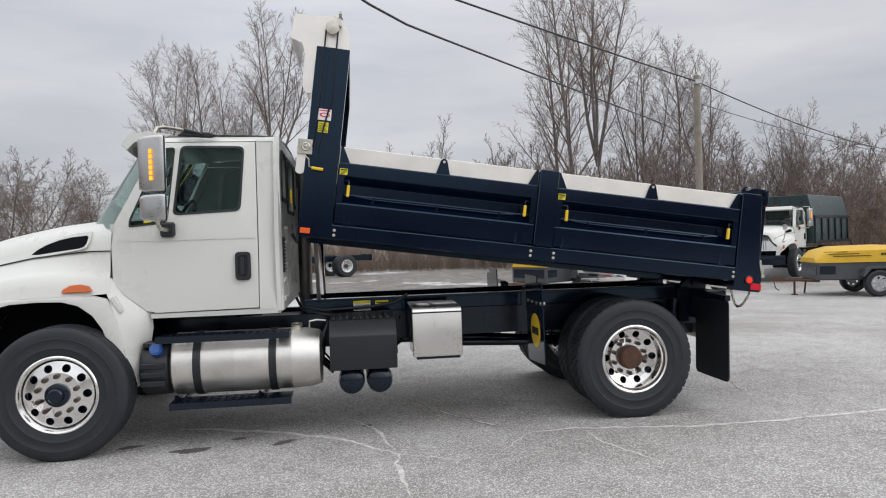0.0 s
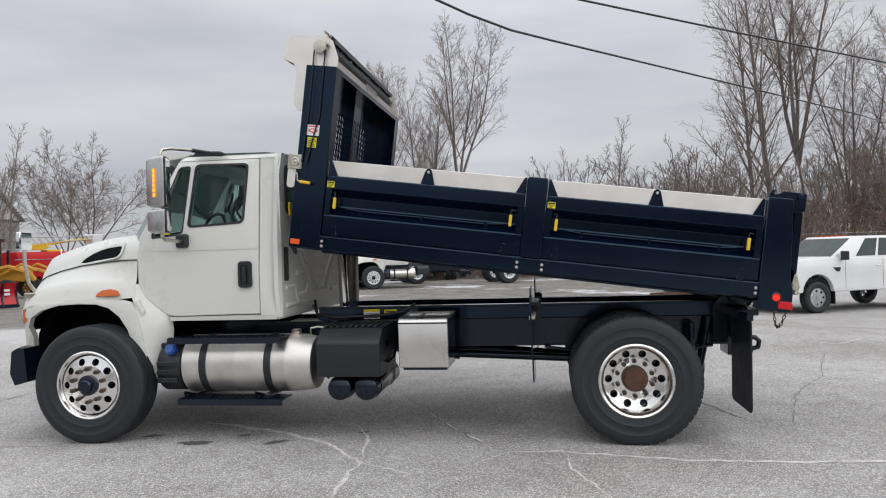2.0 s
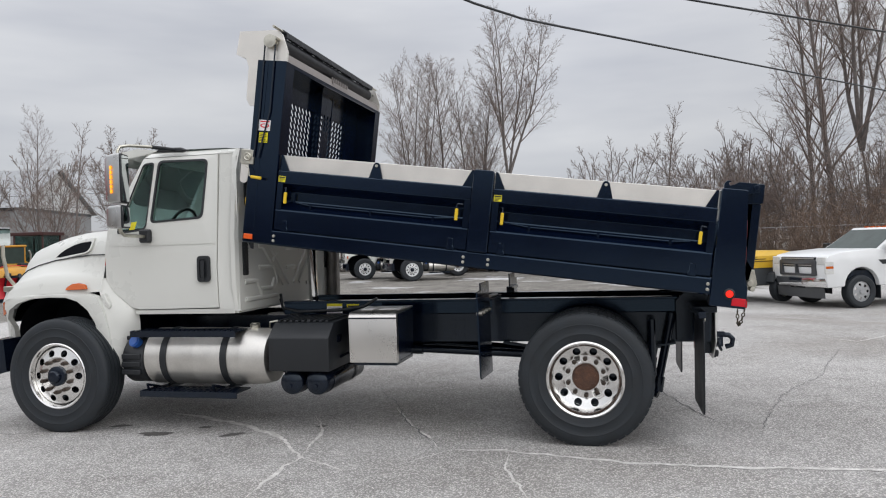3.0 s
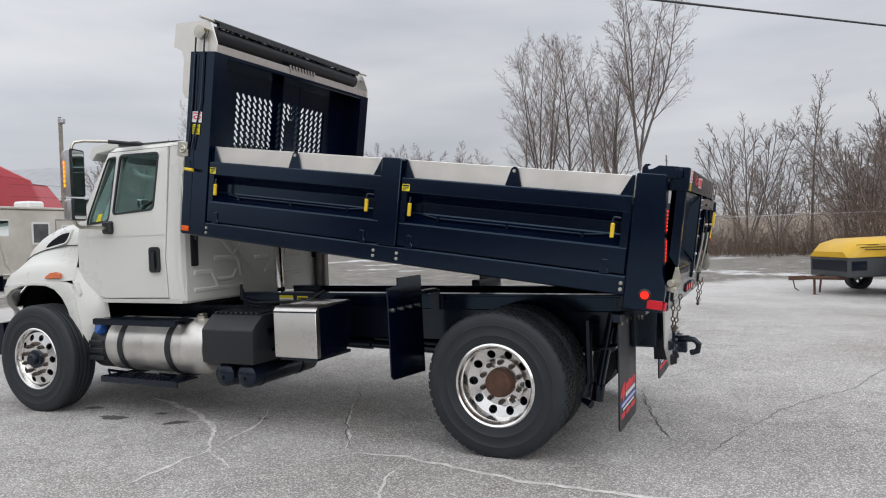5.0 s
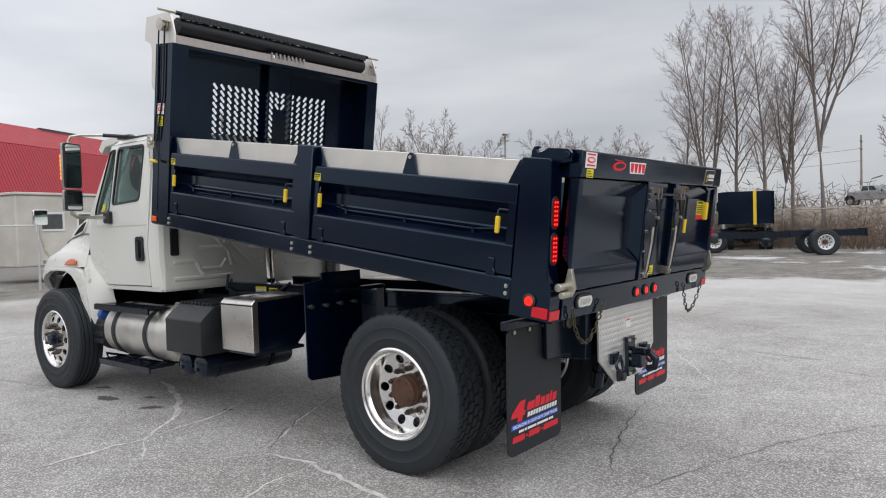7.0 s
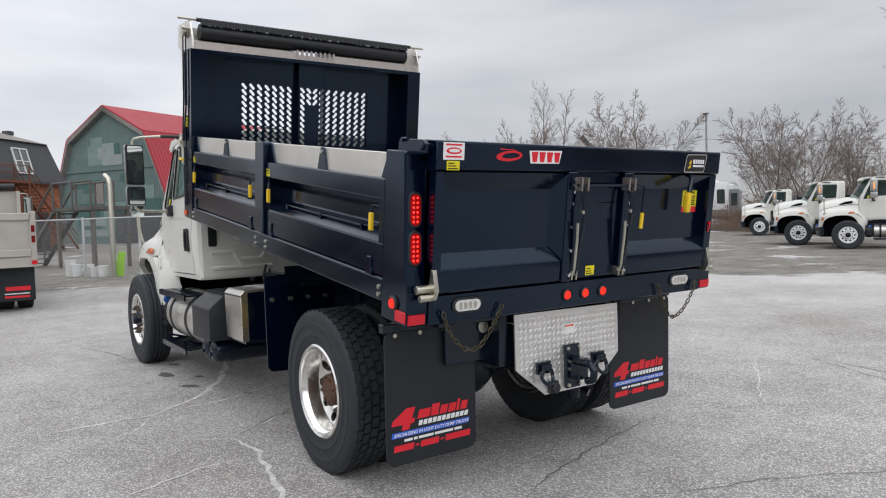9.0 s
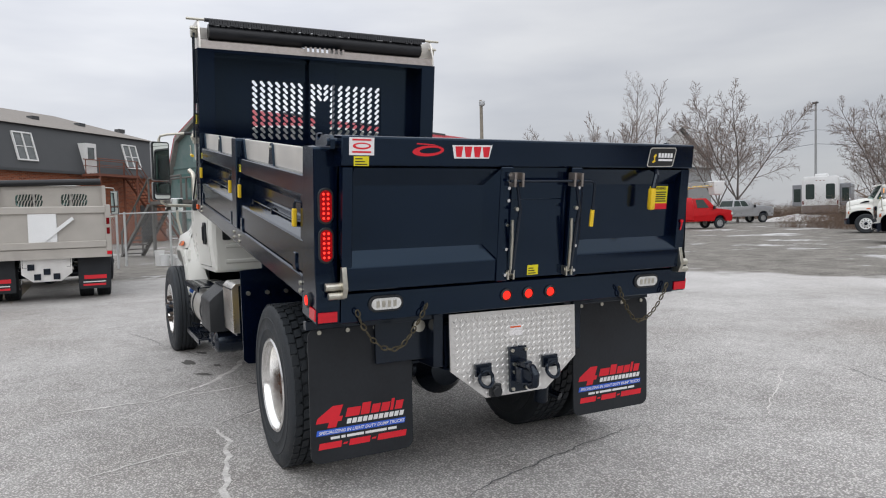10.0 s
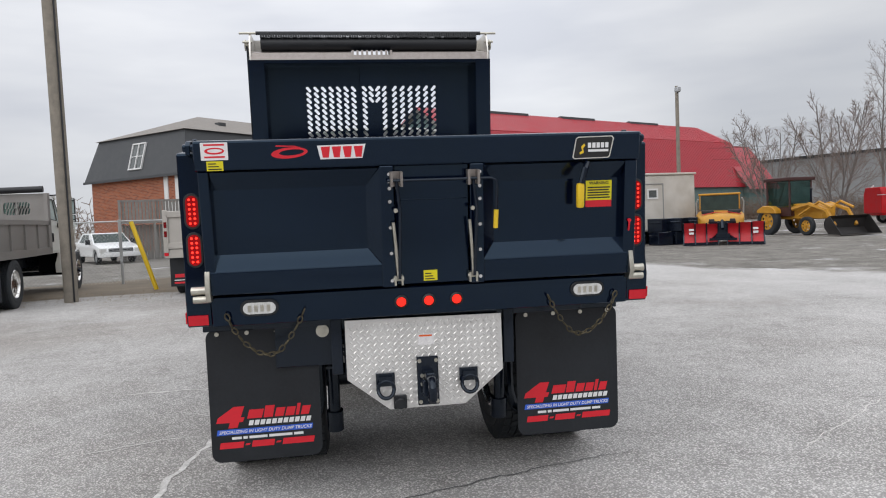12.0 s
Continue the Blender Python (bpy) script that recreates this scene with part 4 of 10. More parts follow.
def dump_body():
    f = bmesh.new()
    box(f, FRONT + 0.03, 0.18, -1.10, 1.10, 0.19, 0.225)
    body = bpart("dump_body", f, BLACK, TRUCK, "glossy black dump body tilted up on its hoist")
    for s in SIDES:
        f = bmesh.new()
        box(f, FRONT + 0.05, 0.10, s * 0.36, s * 0.46, 0.03, 0.19)
        bpart("long_sill", f, BLACK, body)
    for k in range(11):
        f = bmesh.new()
        x = FRONT + 0.2 + k * 0.35
        box(f, x, x + 0.06, -1.08, 1.08, 0.09, 0.19)
        bpart("floor_beam", f, BLACK, body)
    for s in SIDES:
        q = bmesh.new()
        prism(q, [(s * 1.195, 0.085), (s * 1.195, 0.195), (s * 1.185, 0.205), (s * 1.10, 0.205), (s * 1.08, 0.17), (s * 1.13, 0.075), (s * 1.18, 0.075)], "x", FRONT, 0.0)
        bpart("side_rail", q, BLACK, body, bevel=0.004)
        # fold-down side panels: band above, recess, sloping ledge, band below
        prof = [(1.19, 0.212), (1.19, 0.372), (1.185, 0.384), (1.105, 0.455), (1.10, 0.465), (1.10, 0.535), (1.105, 0.545), (1.18, 0.598), (1.19, 0.608), (1.19, 0.706), (1.182, 0.713), (1.115, 0.713), (1.075, 0.55), (1.06, 0.50), (1.06, 0.42), (1.13, 0.35), (1.13, 0.212)]
        for x0, x1 in ((FRONT + 0.275, MID0 - 0.005), (MID1 + 0.005, -0.012)):
            q = bmesh.new()
            prism(q, [(s * a, c) for a, c in prof], "x", x0, x1)
            panel = bpart("side_panel", q, BLACK, body, "black fold-down side panel", bevel=0.003)
            # raised lip that frames the recess at either end
            for xa, xb in ((x0, x0 + 0.05), (x1 - 0.05, x1)):
                q = bmesh.new()
                prism(q, [(s * 1.187, 0.37), (s * 1.187, 0.61), (s * 1.10, 0.60), (s * 1.09, 0.40)], "x", xa, xb)
                bpart("end_plate", q, BLACK, panel)
            # long rod with tapered ends on the ledge
            q = bmesh.new()
            L = x1 - x0
            tube(q, [(x0 + 0.16, s * 1.125, 0.452), (x0 + 0.30, s * 1.15, 0.438), (x1 - 0.30, s * 1.15, 0.438), (x1 - 0.16, s * 1.125, 0.452)], 0.006, 8)
            for xx in (x0 + 0.30, (x0 + x1) / 2, x1 - 0.30):
                box(q, xx - 0.010, xx + 0.010, s * 1.125, s * 1.158, 0.412, 0.446)
            bpart("latch_rod", q, BLACK, panel)
            # release levers with yellow grips
            for xx in (x0 + 0.09, x1 - 0.10):
                q = bmesh.new()
                tube(q, [(xx - 0.07 if xx < (x0 + x1) / 2 else xx + 0.085, s * 1.15, 0.565), (xx, s * 1.20, 0.568), (xx, s * 1.206, 0.555), (xx, s * 1.206, 0.44)], 0.007, 8)
                lever = bpart("release_lever", q, CHASSIS, panel)
                q = bmesh.new()
                box(q, xx - 0.012, xx + 0.012, s * 1.206 - 0.012, s * 1.206 + 0.012, 0.435, 0.53)
                bpart("grip", q, YELLOW, lever, "yellow lever grip", bevel=0.005)
            # hinge tabs along the lower edge
            for xx in (x0 + 0.10, x1 - 0.13):
                q = bmesh.new()
                prism(q, [(xx - 0.032, 0.200), (xx - 0.032, 0.225), (xx - 0.022, 0.235), (xx - 0.022, 0.295), (xx + 0.022, 0.295), (xx + 0.022, 0.235), (xx + 0.032, 0.225), (xx + 0.032, 0.200)], "y", s * 1.186, s * 1.200)
                bpart("hinge_tab", q, BLACK, panel, bevel=0.004)
            for xx in (x0 + 0.012, x1 - 0.012):
                for z in (0.115, 0.155):
                    q = bmesh.new()
                    lathe(q, [(0.002, s * 1.193), (0.013, s * 1.193), (0.012, s * 1.205), (0.004, s * 1.207)], (xx, 0, z), "y", 12)
                    bpart("bolt", q, ZINC, body)
            # stainless top board with black gussets
            q = bmesh.new()
            box(q, x0 - 0.01, x1 + 0.01, s * 1.125, s * 1.150, 0.70, 0.842)
            bpart("top_board", q, STAIN, panel, "bright stainless top board", bevel=0.003)
            xm = (x0 + x1) / 2 + 0.02
            for pts in ([(x0, 0.71), (x0 + 0.085, 0.71), (x0 + 0.02, 0.84), (x0, 0.845)], [(x1, 0.71), (x1 - 0.085, 0.71), (x1 - 0.02, 0.84), (x1, 0.845)], [(xm - 0.06, 0.71), (xm + 0.06, 0.71), (xm + 0.025, 0.83), (xm + 0.01, 0.842), (xm - 0.01, 0.842), (xm - 0.025, 0.83)]):
                q = bmesh.new()
                prism(q, pts, "y", s * 1.151, s * 1.163)
                g = bpart("gusset", q, BLACK, panel)
            q = bmesh.new()
            cyl(q, (xm, s * 1.163, 0.815), (xm, s * 1.172, 0.815), 0.012, 8)
            bpart("bolt", q, ZINC, panel)
            # caution tags near the front end of each panel
            q = bmesh.new()
            box(q, x0 + 0.008, x0 + 0.070, s * 1.19, s * 1.1915, 0.614, 0.664)
            tag = bpart("caution_tag", q, LABELY, panel, "yellow caution tag with black print")
            q = bmesh.new()
            box(q, x0 + 0.012, x0 + 0.066, s * 1.1915, s * 1.1922, 0.648, 0.659)
            for k in range(3):
                box(q, x0 + 0.014, x0 + 0.042 + 0.01 * k, s * 1.1915, s * 1.1922, 0.618 + 0.010 * k, 0.623 + 0.010 * k)
            bpart("print", q, INK, tag)
        # posts
        q = bmesh.new()
        prism(q, [(MID0, 0.205), (MID0, 0.835), (MID0 + 0.012, 0.848), (MID1 - 0.012, 0.848), (MID1, 0.835), (MID1, 0.205)], "y", s * 1.09, s * 1.21)
        bpart("middle_post", q, BLACK, body, bevel=0.006)
        q = bmesh.new()
        box(q, FRONT, FRONT + 0.265, s * 1.05, s * 1.20, 0.09, 1.62)
        prism(q, [(FRONT + 0.05, 0.2), (FRONT + 0.10, 0.2), (FRONT + 0.10, 1.60), (FRONT + 0.05, 1.60)], "y", s * 1.20, s * 1.204)
        bpart("front_post", q, BLACK, body, bevel=0.008)
        q = bmesh.new()
        prism(q, [(0.0, 0.0), (0.0, 0.85), (0.008, 0.858), (0.172, 0.858), (0.182, 0.85), (0.222, 0.25), (0.25, 0.15), (0.25, 0.02), (0.245, 0.0)], "y", s * 1.075, s * 1.195)
        bpart("rear_post", q, BLACK, body, bevel=0.005)
        # lamps and reflectors on the posts
        q = bmesh.new()
        box(q, FRONT + 0.015, FRONT + 0.095, s * 1.20, s * 1.212, 0.108, 0.152)
        bpart("side_reflector", q, ORANGE, body, "orange side reflector", bevel=0.003)
        q = bmesh.new()
        box(q, 0.15, 0.245, s * 1.195, s * 1.203, 0.018, 0.075)
        bpart("side_reflector", q, REDREFL, body, "red side reflector", bevel=0.002)
        q = bmesh.new()
        lathe(q, [(0.04, s * 1.195), (0.04, s * 1.205), (0.03, s * 1.212), (0.027, s * 1.205)], (0.13, 0, 0.10), "y", 20)
        lamp = bpart("side_lamp", q, PLASTIC, body)
        q = bmesh.new()
        lathe(q, [(0.027, s * 1.203), (0.024, s * 1.214), (0.005, s * 1.218)], (0.13, 0, 0.10), "y", 20)
        bpart("lens", q, REDHOT, lamp, "lit red side lamp")
        # tail lamps, two above one another
        for zc, face_x in ((0.575, 0.196), (0.385, 0.209)):
            q = bmesh.new()
            plate(q, pill(s * 1.138, zc, 0.050, 0.039), [], lambda a, c, d: Vector((face_x + 0.009 - d - (c - zc) * 0.066, a, c)), 0.03)
            tl = bpart("tail_lamp", q, PLASTIC, body, "lit red tail lamp in a black grommet", bevel=0.003)
            q = bmesh.new()
            plate(q, pill(s * 1.138, zc, 0.048, 0.029), [], lambda a, c, d: Vector((face_x + 0.011 - d - (c - zc) * 0.066, a, c)), 0.012)
            bpart("lens", q, LITLENS, tl, "glowing red lens")
            for kz in range(6):
                for ky in (-1, 1):
                    q = bmesh.new()
                    z = zc + (kz - 2.5) * 0.0232
                    lathe(q, [(0.0065, face_x + 0.0108 - (z - zc) * 0.066), (0.005, face_x + 0.0125 - (z - zc) * 0.066), (0.001, face_x + 0.0132 - (z - zc) * 0.066)], (0, s * 1.138 + ky * 0.0112, z), "x", 8)
                    bpart("led", q, REDLED, tl, "glowing red diode")
    # front bulkhead with slots
    q = bmesh.new()
    zt = 1.60
    box(q, FRONT + 0.02, FRONT + 0.05, -1.06, -0.68, 0.22, zt)
    box(q, FRONT + 0.02, FRONT + 0.05, 0.68, 1.06, 0.22, zt)
    box(q, FRONT + 0.02, FRONT + 0.05, -0.68, 0.68, 1.37, zt)
    box(q, FRONT + 0.02, FRONT + 0.05, -0.68, 0.68, 0.22, 0.80)
    bulk = bpart("bulkhead", q, BLACK, body, "tall black front bulkhead with slotted window")
    cw, ch, nv = 0.0755, 0.0570, 10
    for y0, y1, lean, depth_ in ((-0.68, -0.15, 1, 0.04), (-0.115, 0.02, 1, 0.12), (0.02, 0.155, -1, 0.12), (0.19, 0.68, -1, 0.04)):
        q = bmesh.new()
        n = max(1, round((y1 - y0) / cw))
        w = (y1 - y0) / n
        X0 = FRONT + depth_
        for i in range(n):
            for j in range(nv):
                cy, cz = y0 + (i + 0.5) * w, 0.80 + (j + 0.5) * ch
                slot = []
                rr = radians(40) * lean
                for k in range(12):
                    t = k * math.tau / 12
                    a, c_ = 0.0150 * math.cos(t), 0.0150 * math.sin(t) + (0.019 if math.sin(t) >= 0 else -0.019)
                    slot.append((cy + a * math.cos(rr) - c_ * math.sin(rr), cz + a * math.sin(rr) + c_ * math.cos(rr)))
                if depth_ > 0.1 and cz < 1.20 and abs(cy - 0.02) < 0.05:
                    q.faces.new([q.verts.new((X0, a, c_)) for a, c_ in ((cy - w / 2, cz - ch / 2), (cy + w / 2, cz - ch / 2), (cy + w / 2, cz + ch / 2), (cy - w / 2, cz + ch / 2))])
                    continue
                edge = []
                for a, c_ in slot:
                    m_ = max(abs(a - cy) / (w / 2), abs(c_ - cz) / (ch / 2))
                    edge.append((cy + (a - cy) / m_, cz + (c_ - cz) / m_))

                def on_side(u):
                    return abs(abs(u[0] - cy) - w / 2) < 1e-6
                for k in range(12):
                    p_, n_ = edge[k], edge[(k + 1) % 12]
                    pts = [slot[k], p_]
                    if on_side(p_) != on_side(n_):
                        pts.append((p_[0], n_[1]) if on_side(p_) else (n_[0], p_[1]))
                    pts += [n_, slot[(k + 1) % 12]]
                    q.faces.new([q.verts.new((X0, *u)) for u in pts])
                    q.faces.new([q.verts.new(u) for u in ((X0, *slot[k]), (X0, *slot[(k + 1) % 12]), (X0 - 0.007, *slot[(k + 1) % 12]), (X0 - 0.007, *slot[k]))])
        bpart("slotted_sheet", q, BLACK, bulk, "black sheet with slanted slots")
    # hat-shaped middle channel
    for y in (-0.115, 0.155):
        q = bmesh.new()
        box(q, FRONT + 0.03, FRONT + 0.125, y - 0.008, y + 0.008, 0.23, 1.57)
        bpart("channel_cheek", q, BLACK, bulk)
    q = bmesh.new()
    box(q, FRONT + 0.112, FRONT + 0.120, -0.115, 0.155, 1.37, 1.585)
    bpart("channel_cap", q, BLACK, bulk)
    q = bmesh.new()
    box(q, FRONT + 0.112, FRONT + 0.12, -0.115, 0.155, 0.23, 0.80)
    bpart("channel_face", q, BLACK, bulk)
    for y0, y1 in ((-0.15, -0.115), (0.155, 0.19)):
        q = bmesh.new()
        box(q, FRONT + 0.03, FRONT + 0.04, y0, y1, 0.80, 1.37)
        bpart("filler_strip", q, BLACK, bulk)
    q = bmesh.new()
    box(q, FRONT + 0.0, FRONT + 0.265, -1.07, 1.07, 1.585, 1.625)
    bpart("header", q, BLACK, bulk, bevel=0.006)
    # stainless tarp housing, spool and roll
    for s in SIDES:
        q = bmesh.new()
        prism(q, [(FRONT - 0.20, 1.855), (FRONT + 0.15, 1.880), (FRONT + 0.20, 1.84), (FRONT + 0.262, 1.70), (FRONT + 0.262, 1.615), (FRONT + 0.0, 1.615), (FRONT - 0.004, 1.24), (FRONT - 0.05, 1.235), (FRONT - 0.085, 1.29), (FRONT - 0.09, 1.56), (FRONT - 0.12, 1.63), (FRONT - 0.215, 1.66)], "y", s * 1.17, s * 1.185)
        hs = bpart("tarp_bracket", q, STAIN, body, "stainless tarp housing bracket")
        q = bmesh.new()
        lathe(q, [(0.012, s * 1.185), (0.055, s * 1.19), (0.055, s * 1.20), (0.042, s * 1.203), (0.042, s * 1.218), (0.055, s * 1.222), (0.055, s * 1.235), (0.012, s * 1.24)], (FRONT + 0.11, 0, 1.775), "y", 28)
        bpart("spool", q, ZINC, hs)
        q = bmesh.new()
        cyl(q, (FRONT + 0.16, s * 1.12, 1.885), (FRONT + 0.16, s * 1.28, 1.885), 0.012, 10)
        cyl(q, (FRONT + 0.17, s * 1.16, 1.80), (FRONT + 0.17, s * 1.25, 1.80), 0.012, 10)
        bpart("crank_pin", q, ZINC, hs)
        q = bmesh.new()
        for dx, x2 in ((0.06, 0.08), (0.155, 0.12)):
            tube(q, [(FRONT + dx, s * 1.212, 1.76), (FRONT + dx + 0.005, s * 1.212, 1.2), (FRONT + x2 - 0.03, s * 1.22, 0.80)], 0.007, 6)
        bpart("tarp_cable", q, CHASSIS, hs)
        q = bmesh.new()
        lathe(q, [(0.02, s * 1.205), (0.036, s * 1.222), (0.036, s * 1.232), (0.026, s * 1.238), (0.024, s * 1.232), (0.012, s * 1.232), (0.010, s * 1.245)], (FRONT - 0.005, 0, 0.80), "y", 24)
        box(q, FRONT - 0.07, FRONT + 0.05, s * 1.200, s * 1.222, 0.74, 0.86)
        bpart("winch", q, ZINC, hs, "zinc tarp winch", bevel=0.003)
        q = bmesh.new()
        prism(q, rrect(FRONT - 0.07, FRONT + 0.0, 0.58, 0.76, 0.03), "y", s * 1.195, s * 1.203)
        bpart("winch_plate", q, STAIN, hs)
        q = bmesh.new()
        tube(q, [(FRONT + 0.0, s * 1.25, 0.72), (FRONT + 0.03, s * 1.25, 0.70), (FRONT + 0.04, s * 1.25, 0.64), (FRONT + 0.09, s * 1.25, 0.63)], 0.006, 6)
        crank = bpart("winch_crank", q, ZINC, hs)
        q = bmesh.new()
        cyl(q, (FRONT + 0.06, s * 1.25, 0.633), (FRONT + 0.15, s * 1.25, 0.628), 0.013, 10)
        bpart("grip", q, YELLOW, crank, "yellow crank grip")
        # stickers on the post
        q = bmesh.new()
        box(q, FRONT + 0.065, FRONT + 0.17, s * 1.2045, s * 1.206, 1.03, 1.12)
        st = bpart("sticker", q, LABELW, body, "white maker sticker with a red oval")
        q = bmesh.new()
        plate(q, [(FRONT + 0.118 + 0.042 * math.cos(t), 1.072 + 0.018 * math.sin(t)) for t in (k * math.tau / 20 for k in range(20))], [[(FRONT + 0.120 + 0.030 * math.cos(t), 1.073 + 0.010 * math.sin(t)) for t in (k * math.tau / 16 for k in range(16))]], lambda a, b, d: Vector((a, s * (1.2067 - d), b)), 0.0006)
        box(q, FRONT + 0.075, FRONT + 0.16, s * 1.206, s * 1.2065, 1.102, 1.112)
        bpart("print", q, REDINK, st)
        q = bmesh.new()
        box(q, FRONT + 0.075, FRONT + 0.155, s * 1.2045, s * 1.206, 0.93, 1.015)
        tag = bpart("caution_tag", q, LABELY, body, "yellow caution tag with black print")
        q = bmesh.new()
        for k in range(5):
            box(q, FRONT + 0.08, FRONT + 0.15 - 0.012 * (k % 3), s * 1.206, s * 1.2065, 0.94 + 0.014 * k, 0.946 + 0.014 * k)
        bpart("print", q, INK, tag)
    q = bmesh.new()
    cyl(q, (FRONT + 0.11, -1.08, 1.785), (FRONT + 0.11, 1.08, 1.785), 0.072, 24)
    roll = bpart("tarp_roll", q, TARP, body, "rolled black mesh tarp")
    q = bmesh.new()
    tube(q, [(FRONT + 0.16, -1.12, 1.885), (FRONT + 0.16, 1.12, 1.885)], 0.018, 10)
    for k in range(90):
        y = -1.08 + k * 0.024
        r_ = random.random()
        prism(q, [(FRONT + 0.15, 1.855 - 0.02 * r_), (FRONT + 0.19, 1.85 - 0.01 * r_), (FRONT + 0.18, 1.885), (FRONT + 0.15, 1.89)], "y", y, y + 0.02)
    bpart("tarp_bar", q, TARP, roll)
    q = bmesh.new()
    prism(q, [(FRONT + 0.10, 1.715), (FRONT + 0.24, 1.69), (FRONT + 0.265, 1.62), (FRONT + 0.25, 1.62), (FRONT + 0.23, 1.68), (FRONT + 0.10, 1.70)], "y", -1.17, -0.2)
    prism(q, [(FRONT + 0.10, 1.715), (FRONT + 0.24, 1.69), (FRONT + 0.265, 1.62), (FRONT + 0.25, 1.62), (FRONT + 0.23, 1.68), (FRONT + 0.10, 1.70)], "y", 0.2, 1.17)
    for k in range(9):
        y = -0.2 + 0.0475 * k
        prism(q, [(FRONT + 0.245, 1.712), (FRONT + 0.265, 1.62), (FRONT + 0.25, 1.62), (FRONT + 0.235, 1.705)], "y", y, y + 0.021)
    prism(q, [(FRONT + 0.255, 1.665), (FRONT + 0.266, 1.62), (FRONT + 0.25, 1.62), (FRONT + 0.243, 1.66)], "y", -0.2, 0.2)
    bpart("tarp_tray", q, NUTS, roll)
    q = bmesh.new()
    prism(q, [(FRONT - 0.215, 1.66), (FRONT - 0.20, 1.855), (FRONT - 0.19, 1.855), (FRONT - 0.205, 1.66)], "y", -1.17, -0.20)
    prism(q, [(FRONT - 0.215, 1.66), (FRONT - 0.20, 1.855), (FRONT - 0.19, 1.855), (FRONT - 0.205, 1.66)], "y", 0.20, 1.17)
    bpart("wind_deflector", q, STAIN, roll)

    # rear bolster with lamps
    q = bmesh.new()
    prism(q, [(0.10, 0.02), (0.262, 0.0), (0.262, 0.150), (0.20, 0.165), (0.10, 0.19)], "y", -1.075, 1.075)
    bol = bpart("rear_bolster", q, BLACK, body, bevel=0.004)
    for y in (-0.142, 0.0, 0.145):
        q = bmesh.new()
        lathe(q, [(0.036, 0.262), (0.036, 0.27), (0.028, 0.276), (0.026, 0.27)], (0, y, 0.075), "x", 20)
        lm = bpart("marker_lamp", q, PLASTIC, bol)
        q = bmesh.new()
        lathe(q, [(0.026, 0.268), (0.022, 0.276), (0.004, 0.279)], (0, y, 0.075), "x", 16)
        bpart("lens", q, REDHOT, lm, "lit red marker lamp")
    for y in (-0.845, 0.85):
        q = bmesh.new()
        plate(q, [(c, a) for a, c in pill(0.088, y, 0.052, 0.042)], [], lambda a, c, d: Vector((0.273 - d, a, c)), 0.02)
        lm = bpart("work_lamp", q, PLASTIC, bol, "clear oval lamp in a black grommet", bevel=0.003)
        q = bmesh.new()
        plate(q, [(c, a) for a, c in pill(0.088, y, 0.050, 0.029)], [], lambda a, c, d: Vector((0.278 - d, a, c)), 0.01)
        bpart("lens", q, CLEARLENS, lm)
        q = bmesh.new()
        for k in range(4):
            box(q, 0.2785, 0.2795, y - 0.055 + 0.03 * k, y - 0.038 + 0.03 * k, 0.072, 0.104)
        bpart("reflector", q, ZINC, lm)
    for s in SIDES:
        q = bmesh.new()
        box(q, 0.25, 0.258, s * 1.188 - (0.0 if s < 0 else 0.095), s * 1.188 + (0.095 if s < 0 else 0.0), 0.012, 0.062)
        bpart("rear_reflector", q, REDREFL, bol, "red rear reflector")
        # latch at the corner
        q = bmesh.new()
        cyl(q, (0.27, s * 1.06, 0.19), (0.27, s * 1.16, 0.19), 0.022, 14)
        cyl(q, (0.29, s * 1.07, 0.15), (0.29, s * 1.15, 0.15), 0.018, 14)
        prism(q, [(0.24, 0.13), (0.31, 0.14), (0.33, 0.19), (0.30, 0.29), (0.28, 0.29), (0.27, 0.22)], "y", s * 1.075 - 0.012, s * 1.075 + 0.012)
        bpart("tailgate_latch", q, ZINC, bol, "zinc-plated tailgate latch", bevel=0.002)
        # safety chain
        pts = [Vector((0.285, s * y, z)) for y, z in ((1.005, 0.07), (0.98, 0.0), (0.93, -0.08), (0.87, -0.135), (0.81, -0.155), (0.76, -0.14), (0.71, -0.08), (0.66, 0.0), (0.625, 0.075), (0.615, 0.10))]
        dense = []
        for a, c in zip(pts, pts[1:]):
            for k in range(4):
                dense.append(a.lerp(c, k / 4))
        q = bmesh.new()
        step, last, flip = 0.026, dense[0], 0
        for p in dense:
            if (p - last).length < step:
                continue
            d = (p - last).normalized()
            u = Vector((1, 0, 0)) if flip else d.cross(Vector((1, 0, 0))).normalized()
            c = (p + last) / 2
            tube(q, [c + d * 0.019 * math.cos(t) + u * 0.011 * math.sin(t) for t in (k * math.tau / 10 for k in range(10))], 0.0042, 5, closed=True)
            last, flip = p, 1 - flip
        bpart("safety_chain", q, CHAIN, bol, "weathered steel safety chain")

    # tailgate
    T0 = 0.205
    q = bmesh.new()
    box(q, T0, T0 + 0.035, -1.085, 1.085, 0.17, 0.91)
    tg = bpart("tailgate", q, BLACK, body, "glossy black tailgate with a central grain door", bevel=0.004)
    q = bmesh.new()
    prism(q, [(T0, 0.765), (T0 + 0.09, 0.772), (T0 + 0.10, 0.780), (T0 + 0.10, 0.909), (T0 + 0.094, 0.916), (T0 - 0.02, 0.916), (T0 - 0.02, 0.765)], "y", -1.095, 1.106)
    bpart("top_rail", q, BLACK, tg, bevel=0.004)
